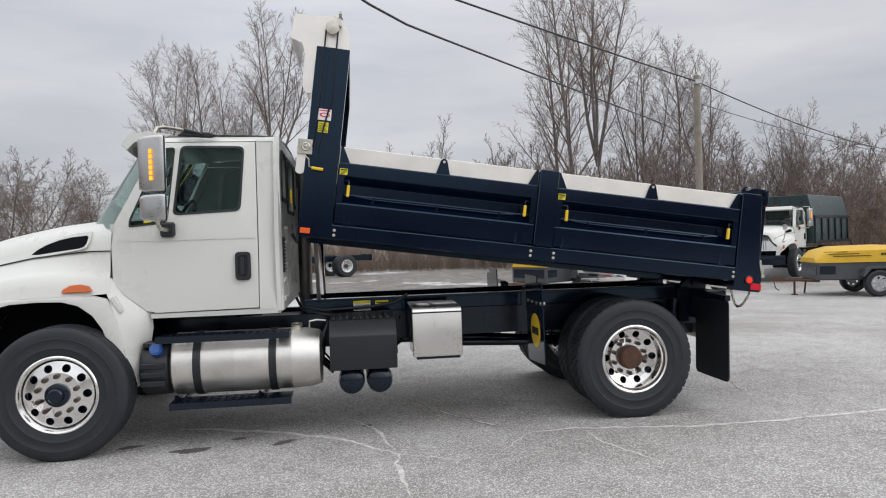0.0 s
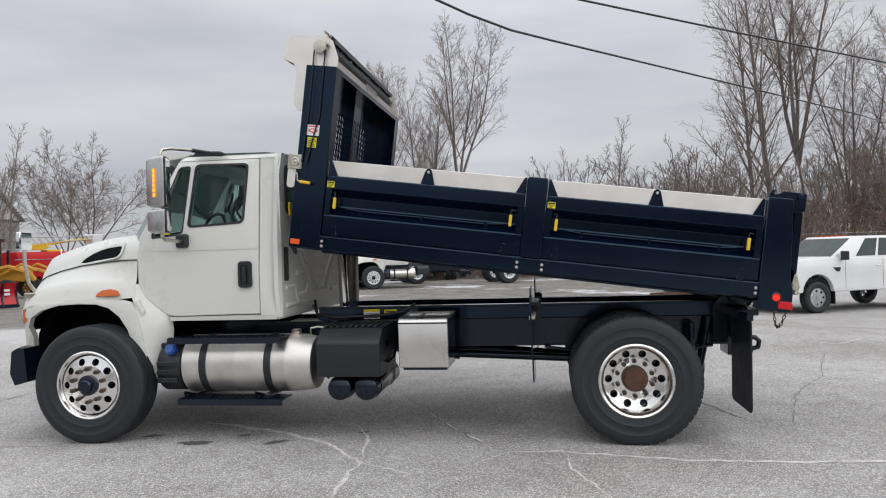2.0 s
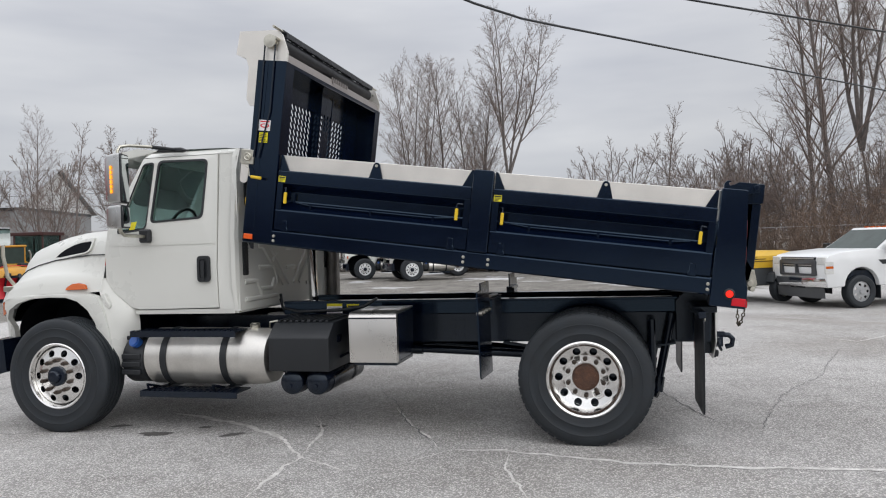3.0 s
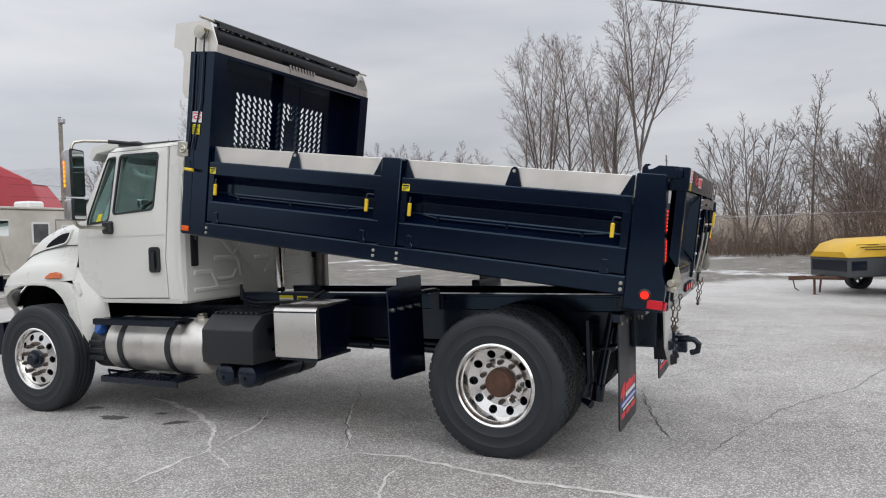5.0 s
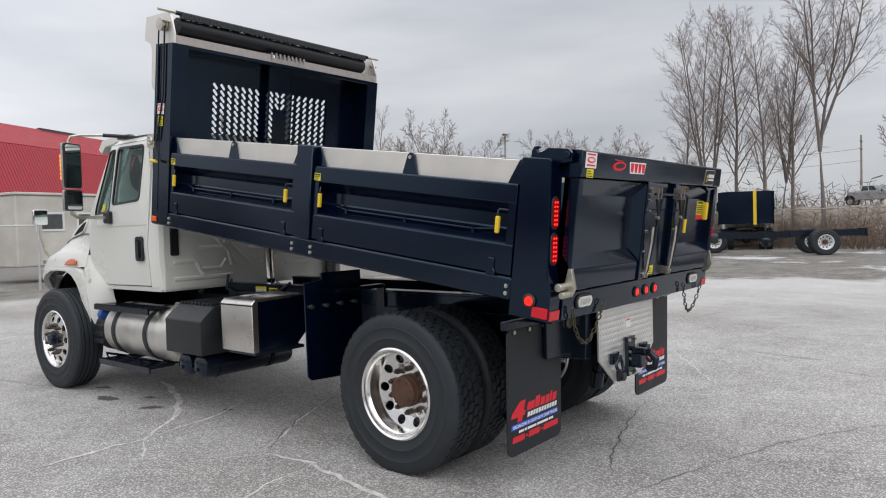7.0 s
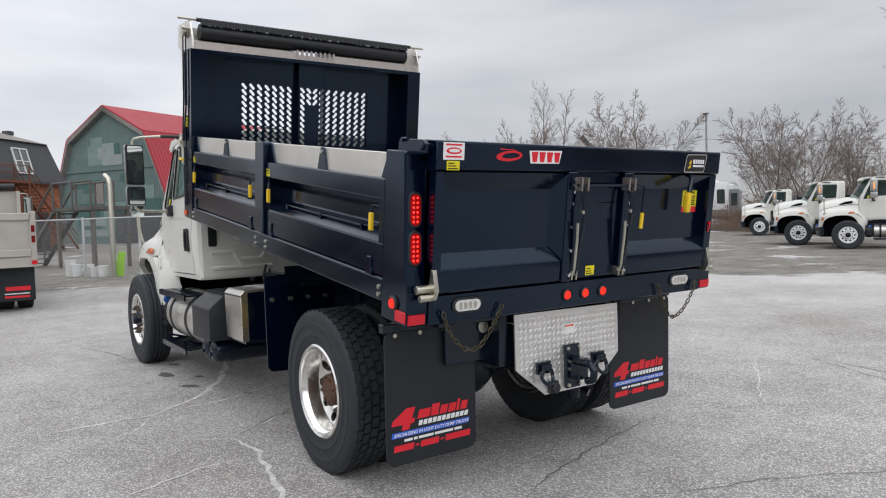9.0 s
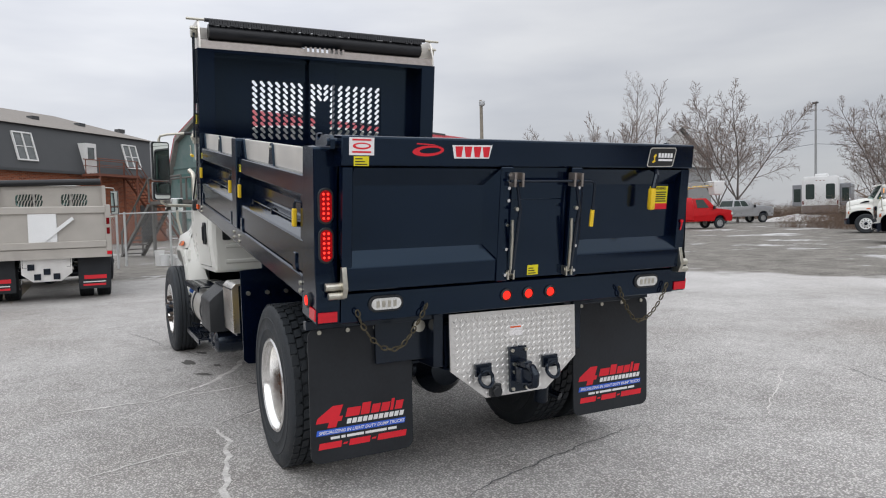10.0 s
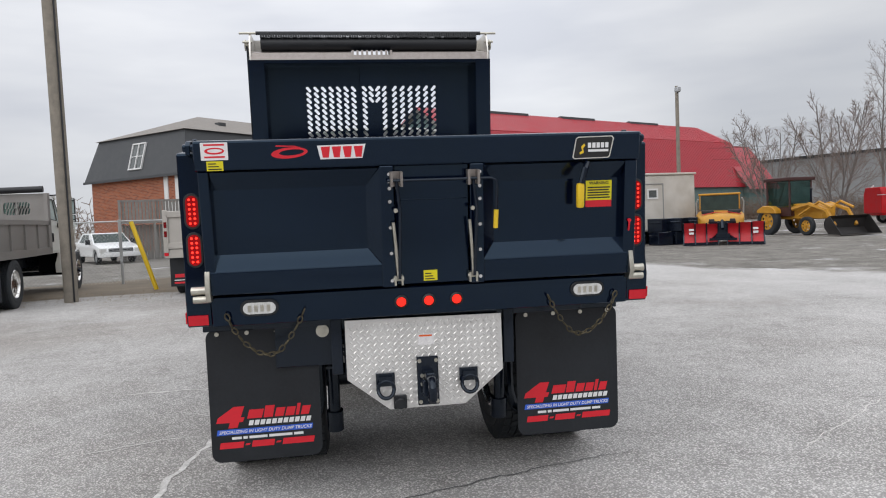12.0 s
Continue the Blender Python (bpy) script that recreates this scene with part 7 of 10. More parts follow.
def light_vehicle(name, m, label, category, paint, outline, width, arches, green, glass_rows, group=""):
    """A car or pickup, nose towards -x: outline of the side without arches, the greenhouse as four corners low and four high."""
    t = thing(name, m, label, category, group)
    r_arch = arches[2]
    pts = []
    low = min(z for _, z in outline)
    for x, z in outline:
        pts.append((x, z))
    bottom = []
    for xc in (arches[0], arches[1]):
        bottom += [(xc + r_arch * math.cos(a), low + 0.02 + r_arch * math.sin(a) * 0.98) for a in (math.pi - math.pi * k / 10 for k in range(11))]
    pts = pts + bottom[::-1] if pts[-1][0] > pts[0][0] else pts + bottom
    b = bmesh.new()
    prism(b, pts, "y", -width / 2, width / 2)
    body = part("body", b, paint, t, bevel=0.045, seg=2)
    (x0, x1, z0), (x2, x3, z1) = green
    wl, wh = width / 2 - 0.03, width / 2 - 0.17
    b = bmesh.new()
    loft(b, [[(x0, -wl, z0), (x1, -wl, z0), (x1, wl, z0), (x0, wl, z0)], [(x2, -wh, z1), (x3, -wh, z1), (x3, wh, z1), (x2, wh, z1)]], closed=True, caps=True)
    cabin = part("cabin", b, paint, t, bevel=0.05, seg=2)

    def side_pt(f, g, s):
        a = Vector((x0 + (x1 - x0) * f, s * wl, z0))
        c = Vector((x2 + (x3 - x2) * f, s * wh, z1))
        p = a.lerp(c, g)
        p.y += s * 0.006
        return p
    for s in SIDES:
        for f0, f1 in glass_rows:
            b = bmesh.new()
            g0, g1 = 0.10, 0.88
            loft(b, [[side_pt(f0, g0, s), side_pt(f1, g0, s)], [side_pt(f0, g1, s), side_pt(f1, g1, s)]])
            part("window", b, DARKGLASS, cabin)
    for xa, xb, sg, nm in ((x0, x2, -1, "windscreen"), (x1, x3, 1, "rear_window")):
        b = bmesh.new()
        loft(b, [[Vector((xa, f * (wl - 0.07), z0)).lerp(Vector((xb, f * (wh - 0.05), z1)), g) + Vector((sg * 0.007, 0, 0.004)) for f in (-1, 0, 1)] for g in (0.08, 0.90)])
        part(nm, b, DARKGLASS, cabin)
    xn = min(x for x, _ in outline)
    zf = [z for x, z in outline if x < xn + 0.15]
    for s in SIDES:
        b = bmesh.new()
        box(b, xn - 0.012, xn + 0.12, s * (width / 2 - 0.14) - 0.12, s * (width / 2 - 0.14) + 0.155, max(zf) - 0.24, max(zf) - 0.04)
        part("headlight", b, CLEARLENS, t, bevel=0.02)
        b = bmesh.new()
        box(b, x0 + 0.25, x0 + 0.36, s * (width / 2 + 0.01), s * (width / 2 + 0.22), z0 - 0.03, z0 + 0.20)
        part("mirror", b, PLASTIC, t, bevel=0.02)
    b = bmesh.new()
    box(b, xn - 0.015, xn + 0.05, -width / 2 + 0.36, width / 2 - 0.36, max(zf) - 0.30, max(zf) - 0.05)
    gr = part("grille", b, PLASTIC, t, bevel=0.01)
    b = bmesh.new()
    for k in range(3):
        box(b, xn - 0.025, xn - 0.012, -width / 2 + 0.38, width / 2 - 0.38, max(zf) - 0.27 + 0.085 * k, max(zf) - 0.24 + 0.085 * k)
    part("grille_bar", b, STEELRIM, gr)
    b = bmesh.new()
    hw = width / 2 - 0.03
    loft(b, [[(xn - 0.10 + 0.16 * abs(f) ** 4, f * hw, low + 0.02), (xn - 0.12 + 0.16 * abs(f) ** 4, f * hw, low + 0.10), (xn - 0.10 + 0.16 * abs(f) ** 4, f * hw, low + 0.24), (xn + 0.10, f * hw, low + 0.25), (xn + 0.10, f * hw, low + 0.02)] for f in (k / 8 - 1 for k in range(17))], closed=True, caps=True)
    part("bumper", b, CHROME if category != "car" else paint, t, sharp=40)
    b = bmesh.new()
    box(b, arches[0] - 0.3, arches[1] + 0.3, -width / 2 + 0.12, width / 2 - 0.12, low + 0.02, low + 0.4)
    part("underbody", b, CHASSIS, t)
    rr = r_arch * 0.86
    small_wheels(t, [(x, s * (width / 2 - 0.14)) for x in arches[:2] for s in SIDES], rr, 0.95)
    return t


silver_dump(place(-12.75, 3.97, 0), "beige dump truck with white cab parked by the fence", BEIGE)
silver_dump(place(-10.9, -1.5, 6), "grey stainless dump truck parked beside the wooden pole", SILVER)

GREYT = mat("grey_trim", (0.055, 0.058, 0.062), 0.4)
PICK = [(-2.86, 0.52), (-2.92, 1.02), (-2.90, 1.23), (-2.80, 1.32), (-2.45, 1.39), (-1.55, 1.45), (-1.2, 1.41), (1.95, 1.38), (2.0, 0.55)]
pickup = light_vehicle("pickup", low(9.95, 21.0, 23), "white heavy-duty pickup with chrome bumper", "pickup", FLEET, PICK, 2.0, (-1.92, 1.35, 0.47), ((-1.50, 0.75, 1.385), (-0.62, 0.60, 1.97)), ((0.33, 0.62), (0.66, 0.94)))
b = bmesh.new()
for k in range(5):
    box(b, -0.60, -0.52, -0.44 + 0.2 * k, -0.36 + 0.2 * k, 1.955, 2.0)
part("roof_marker", b, AMBER, pickup, "amber roof markers")
b = bmesh.new()
plate(b, rrect(-0.68, 0.68, 0.80, 1.20, 0.06), [rrect(-0.56, -0.02, 0.86, 1.10, 0.03), rrect(0.02, 0.56, 0.86, 1.10, 0.03)], lambda a, c, d: Vector((-3.0 + 0.09 * abs(a) ** 2 + d, a, c)), 0.10)
part("grille_frame", b, GREYT, pickup, "grey grille frame", bevel=0.015)
b = bmesh.new()
loft(b, [[(-2.99 + 0.14 * abs(f) ** 3, f, 0.50 + 0.02 * abs(f)), (-2.96 + 0.14 * abs(f) ** 3, f, 0.26), (-2.80, f, 0.26)] for f in (-0.9, -0.6, -0.3, 0, 0.3, 0.6, 0.9)])
part("valance", b, GREYT, pickup, "grey lower valance")
for s in SIDES:
    b = bmesh.new()
    plate(b, rrect(-2.93, -2.70, 0.86, 1.16, 0.03), [], lambda a, c, d: Vector((a, s * (1.006 - d), c)), 0.03)
    part("lamp_lens", b, CLEARLENS, pickup, "clear headlight lens")
    b = bmesh.new()
    plate(b, rrect(-2.91, -2.71, 0.99, 1.05, 0.02), [], lambda a, c, d: Vector((a, s * (1.012 - d), c)), 0.01)
    part("turn_signal", b, AMBER, pickup, "amber turn signal")
    b = bmesh.new()
    plate(b, [(-1.47, 1.17), (-1.22, 1.17), (-1.26, 1.06), (-1.36, 1.06)], [], lambda a, c, d: Vector((a, s * (1.006 - d), c)), 0.012)
    part("fender_badge", b, PLASTIC, pickup, "dark vent badge")
    b = bmesh.new()
    box(b, -1.42, -1.40, s * 0.84 - 0.14, s * 0.84 + 0.14, 0.22, 0.62)
    part("mud_flap", b, FLAP, pickup)
    for x in (-1.08, 0.12):
        b = bmesh.new()
        box(b, x - 0.004, x + 0.004, s * 1.0, s * 1.003, 0.62, 1.36)
        part("door_gap", b, PLASTIC, pickup)
    b = bmesh.new()
    box(b, -0.12, 0.06, s * 1.0, s * 1.03, 1.16, 1.20)
    part("door_handle", b, FLEET, pickup, bevel=0.01)
REDP = mat("red_truck_paint", (0.44, 0.004, 0.008), 0.45, vary=0.12, spec=0.3)
VAN = [(-2.85, 0.50), (-2.92, 0.90), (-2.90, 1.20), (-2.72, 1.30), (-1.75, 1.42), (0.2, 1.42), (0.2, 0.98), (3.9, 0.98), (3.9, 0.50)]
svc = light_vehicle("service_truck", place(-32.2, 45.1, -106) @ Matrix.Scale(1.05, 4), "red service truck with a yellow boom and ladder on its roof", "truck", REDP, VAN, 2.15, (-1.95, 2.95, 0.44), ((-1.72, 0.18, 1.40), (-0.98, 0.12, 2.16)), ((0.30, 0.80),))
b = bmesh.new()
prism(b, [(-1.14, 0.62), (1.14, 0.62), (1.14, 1.78), (0.92, 2.22), (-0.92, 2.22), (-1.14, 1.78)], "x", 0.16, 4.0)
sb = part("service_body", b, REDP, svc, "red service body with slanted upper lockers", bevel=0.03)
for sd in SIDES:
    b = bmesh.new()
    tube(b, [(0.9, sd * 1.16, 1.74), (4.25, sd * 1.16, 1.74)], 0.022, 6)
    part("side_rail", b, STEELRIM, sb)
    for x in (1.0, 3.6):
        b = bmesh.new()
        tube(b, [(x, sd * 1.16, 1.70), (x + 0.05, sd * 1.06, 2.15), (x - 0.1, sd * 0.9, 2.34)], 0.05, 6)
        part("rack_bracket", b, LABELW, sb, "white rack bracket")
    for x in (1.35, 2.75):
        b = bmesh.new()
        box(b, x - 0.006, x + 0.006, sd * 1.14, sd * 1.144, 0.66, 1.74)
        part("locker_gap", b, PLASTIC, sb)
    b = bmesh.new()
    box(b, 1.5, 1.6, sd * 1.14, sd * 1.16, 1.22, 1.32)
    part("locker_latch", b, STEELRIM, sb)
b = bmesh.new()
box(b, 0.4, 1.5, -0.35, 0.35, 2.22, 2.36)
prism(b, [(1.7, 2.36), (2.6, 2.36), (2.75, 2.62), (1.5, 2.78), (1.2, 2.5)], "y", -0.22, 0.22)
part("boom_base", b, YELLOW, svc, "yellow boom base", bevel=0.03)
b = bmesh.new()
tube(b, [(1.5, 0.0, 2.68), (-0.6, 0.1, 2.98), (-2.1, 0.1, 3.05)], 0.075, 6)
part("boom", b, YELLOW, svc, "yellow boom")
b = bmesh.new()
for sd in SIDES:
    for dz in (0.0, 0.42):
        tube(b, [(2.6, 0.1 + sd * 0.28, 2.72 + dz), (-1.9, 0.1 + sd * 0.28, 3.05 + dz * 0.6)], 0.028, 5)
    for k in range(9):
        x = 2.4 - 0.5 * k
        tube(b, [(x, 0.1 + sd * 0.28, 2.73 + 0.073 * (2.6 - x)), (x - 0.25, 0.1 + sd * 0.28, 3.10 + 0.04 * (2.6 - x))], 0.022, 5)
        tube(b, [(x - 0.25, 0.1 + sd * 0.28, 3.10 + 0.04 * (2.6 - x)), (x - 0.5, 0.1 + sd * 0.28, 2.75 + 0.073 * (2.6 - x))], 0.022, 5)
part("ladder", b, STEELRIM, svc, "aluminium lattice ladder")
b = bmesh.new()
loft(b, [[(-2.75 + g, -0.42 + g, z), (-1.85 - g, -0.42 + g, z), (-1.85 - g, 0.42 - g, z), (-2.75 + g, 0.42 - g, z)] for g, z in ((0.12, 2.40), (0.06, 2.55), (0.0, 3.40))], closed=True, caps=True)
part("bucket", b, FLEET, svc, "white tapered lift bucket", bevel=0.04)
b = bmesh.new()
for y in (-0.5, 0.5):
    tube(b, [(-3.02, y, 0.45), (-3.08, y, 1.10), (-2.92, y, 1.16)], 0.04, 6)
tube(b, [(-3.08, -0.5, 1.05), (-3.08, 0.5, 1.05)], 0.04, 6)
part("guard", b, YELLOW, svc, "yellow front guard")
SILVERP = mat("silver_car_paint", (0.42, 0.43, 0.45), 0.3, 0.5, vary=0.06, coat=0.4)
light_vehicle("pickup", place(-41.4, 61.0, -105) @ Matrix.Scale(1.15, 4), "silver pickup parked behind the service truck", "pickup", SILVERP, PICK, 2.0, (-1.95, 1.75, 0.45), ((-1.35, 0.95, 1.30), (-0.65, 0.75, 1.92)), ((0.30, 0.60), (0.64, 0.94)))
SEDAN = [(-2.30, 0.32), (-2.38, 0.62), (-2.25, 0.78), (-1.2, 0.95), (-0.9, 0.97), (1.6, 1.02), (2.25, 1.0), (2.38, 0.85), (2.35, 0.35)]
light_vehicle("car", place(-29.2, -4.5, -147.5), "white sedan parked by the brick building", "car", FLEET, SEDAN, 1.8, (-1.42, 1.38, 0.36), ((-1.15, 1.75, 0.95), (-0.35, 1.05, 1.45)), ((0.22, 0.50), (0.53, 0.82)))
far = mat("faded_car_paint", (0.25, 0.26, 0.28), 0.4, vary=0.1)
for x, y, a, p_, lb in ((-8.0, 92.0, 5, FLEET, "white pickup far off beyond the fence"), (-16.0, 95.0, 2, far, "grey pickup far off beyond the fence")):
    light_vehicle("pickup", place(x, y, a), lb, "pickup", p_, PICK, 2.0, (-1.95, 1.75, 0.45), ((-1.35, 0.95, 1.30), (-0.65, 0.75, 1.92)), ((0.30, 0.60), (0.64, 0.94)))
# motor home, seen from its back, with both slide-outs run out
def motor_home(m):
    rv = thing("motor_home", m, "white motor home with run-out side bays behind the snow bank", "motor home")
    b = bmesh.new()
    prism(b, [(-1.75, 0.7), (-1.75, 4.25), (-1.55, 4.55), (1.55, 4.55), (1.75, 4.25), (1.75, 0.7)], "y", 0, 9.5)
    part("body", b, FLEET, rv, bevel=0.08, seg=2)
    b = bmesh.new()
    box(b, -1.70, 1.70, -0.03, 0.0, 0.7, 1.5)
    part("lower_panel", b, mat("grey_brown_panel", (0.20, 0.17, 0.16), 0.5, vary=0.3, scale=2), rv, "grey-brown lower panel")
    for s in SIDES:
        b = bmesh.new()
        box(b, s * 1.75, s * 2.75, 0.8, 5.5, 1.45, 3.75)
        bay = part("slide_out", b, far, rv, "grey slide-out bay", bevel=0.05)
        b = bmesh.new()
        box(b, s * 1.95, s * 2.6, 0.785, 0.797, 1.9, 3.3)
        part("window", b, DARKGLASS, bay)
        b = bmesh.new()
        plate(b, rrect(s * 0.95 - 0.42, s * 0.95 + 0.42, 2.15, 3.75, 0.15), [], lambda a, c, d: Vector((a, -0.012 + d, c)), 0.03)
        part("window", b, DARKGLASS, rv, "dark rounded rear window")
        b = bmesh.new()
        box(b, s * 1.62 - 0.06, s * 1.62 + 0.06, -0.02, 0.0, 1.6, 2.0)
        part("tail_lamp", b, REDLENS, rv)
    b = bmesh.new()
    for x in (-0.35, 0.0, 0.35):
        box(b, x - 0.07, x + 0.07, -0.02, 0.0, 4.08, 4.14)
    part("marker_lamp", b, REDLENS, rv)
    b = bmesh.new()
    box(b, -0.6, 0.6, 1.0, 2.2, 4.55, 4.85)
    part("roof_unit", b, FLEET, rv, bevel=0.05)
    b = bmesh.new()
    box(b, -1.5, 1.5, -0.15, 0.0, 0.55, 0.75)
    part("bumper", b, CHASSIS, rv)
    for x, y in ((-1.45, 2.6), (1.45, 2.6), (-1.45, 7.9), (1.45, 7.9)):
        b = bmesh.new()
        lathe(b, [(0.26, x - 0.12), (0.47, x - 0.13), (0.50, x - 0.08), (0.50, x + 0.08), (0.47, x + 0.13), (0.26, x + 0.12)], (0, y, 0.50), "x", 24, loop=True)
        part("tyre", b, TYRE, rv)


motor_home(place(-41.3, 73.5, 29))


# towed compressors
CASE = mat("yellow_compressor_hood", (0.60, 0.36, 0.015), 0.4, vary=0.1)
GREYP = mat("dark_grey_case", (0.055, 0.06, 0.065), 0.5, vary=0.15)


def compressor(m):
    t = thing("air_compressor", m, "towed air compressor with yellow hood on a grey case", "compressor", "towed compressors")
    b = bmesh.new()
    prism(b, [(-1.05, 0.45), (-1.05, 0.95), (1.3, 0.95), (1.3, 0.45)], "y", -0.72, 0.72)
    case = part("case", b, GREYP, t, bevel=0.03)
    b = bmesh.new()
    box(b, -1.06, -1.045, -0.62, 0.62, 0.60, 0.86)
    for s in SIDES:
        box(b, -1.0, -0.6, s * 0.722, s * 0.73, 0.62, 0.84)
    part("vent", b, CHASSIS, case)
    b = bmesh.new()
    loft(b, [[(x, -w, 0.93), (x, -w * 0.96, z - 0.12), (x, -w * 0.75, z), (x, w * 0.75, z), (x, w * 0.96, z - 0.12), (x, w, 0.93)] for x, w, z in ((-1.08, 0.70, 1.06), (-0.88, 0.74, 1.25), (-0.45, 0.75, 1.36), (0.8, 0.75, 1.38), (1.25, 0.72, 1.30), (1.34, 0.70, 1.05))], caps=True)
    part("hood", b, CASE, t, "yellow hood", sharp=40)
    b = bmesh.new()
    for s in SIDES:
        for k in range(3):
            box(b, -0.9 + 0.12 * k, -0.3 + 0.3 * k, s * 0.745, s * 0.756, 1.22 - 0.06 * k, 1.235 - 0.06 * k)
    part("groove", b, CHASSIS, t)
    b = bmesh.new()
    for s in SIDES:
        for k in range(6):
            box(b, 0.55 + 0.07 * k, 0.60 + 0.07 * k, s * 0.735, s * 0.757, 1.12, 1.17)
    part("print", b, INK, t)
    b = bmesh.new()
    tube(b, [(-0.9, -0.4, 0.42), (-1.75, 0, 0.45), (-0.9, 0.4, 0.42)], 0.045, 6)
    box(b, -2.1, -1.7, -0.06, 0.06, 0.40, 0.50)
    tube(b, [(-1.45, 0, 0.45), (-1.45, 0, 0.02)], 0.03, 6)
    box(b, -1.52, -1.38, -0.08, 0.08, 0.0, 0.03)
    tube(b, [(-1.05, 0.3, 0.4), (-1.1, 0.3, 0.02)], 0.025, 6)
    tube(b, [(-2.0, 0.03, 0.42), (-1.95, 0.03, 0.2), (-1.85, 0.03, 0.13)], 0.015, 5)
    part("tow_bar", b, RUST, t, "rusty tow bar")
    for s in SIDES:
        b = bmesh.new()
        prism(b, [(0.0, 0.55), (0.08, 0.76), (0.22, 0.82), (0.62, 0.82), (0.76, 0.76), (0.84, 0.55), (0.78, 0.55), (0.62, 0.76), (0.22, 0.76), (0.06, 0.55)], "y", s * 0.72, s * 0.95)
        part("mudguard", b, GREYP, t)
    small_wheels(t, [(0.42, -0.86), (0.42, 0.86)], 0.36)
    return t


compressor(low(14.0, 18.15, -17.6))
compressor(low(6.3, 21.5, 33))

# snow plough vehicle
YEL = mat("yellow_machine_paint", (0.50, 0.24, 0.018), 0.45, vary=0.2)
REDPL = mat("red_plough_paint", (0.48, 0.012, 0.02), 0.4, vary=0.15)
pv = thing("plough_vehicle", place(-19.6, 22.3, 152) @ Matrix.Scale(0.92, 4), "yellow utility vehicle with a red snow plough", "plough vehicle")
b = bmesh.new()
loft(b, [[(x, -w, 0.62), (x, -w, z - 0.16), (x, -w * 0.82, z - 0.03), (x, 0, z), (x, w * 0.82, z - 0.03), (x, w, z - 0.16), (x, w, 0.62)] for x, w, z in ((-1.22, 0.62, 1.04), (-1.12, 0.80, 1.20), (-0.8, 0.92, 1.34), (0.2, 0.98, 1.45), (0.6, 1.0, 1.48), (2.1, 1.0, 1.48))], caps=True)
part("body", b, YEL, pv, sharp=45)
for s in SIDES:
    b = bmesh.new()
    prism(b, rrect(s * 0.55 - 0.26, s * 0.55 + 0.26, 1.34, 1.50, 0.06), "x", -0.62, -0.10)
    part("air_intake", b, PLASTIC, pv, "black air intake on the hood", bevel=0.03, seg=2)
    b = bmesh.new()
    plate(b, rrect(0.62, 1.30, 1.52, 2.20, 0.05), [rrect(0.70, 1.22, 1.60, 2.12, 0.04)], lambda a, c, d: Vector((a, s * (0.86 - d), c)), 0.05)
    part("cab_side", b, YEL, pv)
    b = bmesh.new()
    plate(b, [(0.70, 1.60), (1.22, 1.60), (1.22, 2.12), (0.70, 2.12)], [], lambda a, c, d: Vector((a, s * (0.84 - d), c)), 0.008)
    part("side_window", b, DARKGLASS, pv)
    b = bmesh.new()
    tube(b, [(0.5, s * 0.98, 1.3), (0.42, s * 1.0, 1.85), (0.36, s * 0.92, 2.02)], 0.035, 8)
    part("mirror_arm", b, STEELRIM, pv)
b = bmesh.new()
box(b, 0.55, 1.38, -0.90, 0.90, 2.17, 2.26)
part("cab_roof", b, YEL, pv, bevel=0.03)
b = bmesh.new()
box(b, 0.60, 0.62, -0.80, 0.80, 1.48, 2.17)
part("windscreen", b, DARKGLASS, pv)
b = bmesh.new()
tube(b, [(-0.9, -0.80, 1.30), (-0.7, -0.3, 1.40), (-0.7, 0.3, 1.40), (-0.9, 0.80, 1.30)], 0.018, 6)
part("stripe", b, REDPL, pv)
for s in SIDES:
    for k in range(3):
        b = bmesh.new()
        y0, y1 = 0.20 + 0.46 * k, 0.64 + 0.46 * k
        x0, x1 = -1.62 - 0.16 * k, -1.78 - 0.16 * k
        loft(b, [[(x0 + q, s * y0, z), (x1 + q, s * y1, z)] for z, q in ((0.10, -0.10), (0.25, 0.02), (0.45, 0.10), (0.65, 0.10), (0.82, 0.02), (0.93 + 0.03 * k, -0.12))])
        bmesh.ops.solidify(b, geom=b.faces[:], thickness=0.012)
        part("plough_blade", b, REDPL, pv, "red curved plough blade")
    for k in range(4):
        b = bmesh.new()
        y, x = 0.18 + 0.465 * k, -1.61 - 0.16 * k
        prism(b, [(x - 0.14, 0.06), (x + 0.01, 0.25), (x + 0.08, 0.45), (x + 0.08, 0.65), (x, 0.84), (x - 0.15, 0.98), (x - 0.19, 0.97), (x - 0.07, 0.80), (x - 0.0, 0.62), (x + 0.0, 0.45), (x - 0.06, 0.26), (x - 0.20, 0.06)], "y", s * y - 0.025, s * y + 0.025)
        part("blade_rib", b, CHASSIS, pv)
    b = bmesh.new()
    loft(b, [[(-1.76, s * 0.18, 0.02), (-2.24, s * 1.60, 0.02)], [(-1.76, s * 0.18, 0.15), (-2.24, s * 1.60, 0.15)]])
    bmesh.ops.solidify(b, geom=b.faces[:], thickness=0.02)
    part("cutting_edge", b, CHASSIS, pv)
    for z in (0.55, 0.70):
        b = bmesh.new()
        box(b, -2.02, -2.00, s * 1.26 - 0.10, s * 1.26 + 0.10, z - 0.05, z + 0.04)
        part("sticker", b, WHITEINK, pv)
b = bmesh.new()
box(b, -1.75, -1.0, -0.28, 0.28, 0.30, 0.50)
box(b, -1.35, -1.25, -0.55, 0.55, 0.30, 1.02)
tube(b, [(-2.0, -0.45, 0.28), (-1.3, -0.2, 0.45)], 0.05, 6)
tube(b, [(-2.0, 0.45, 0.28), (-1.3, 0.2, 0.45)], 0.05, 6)
box(b, -2.05, -1.95, -0.55, 0.55, 0.22, 0.32)
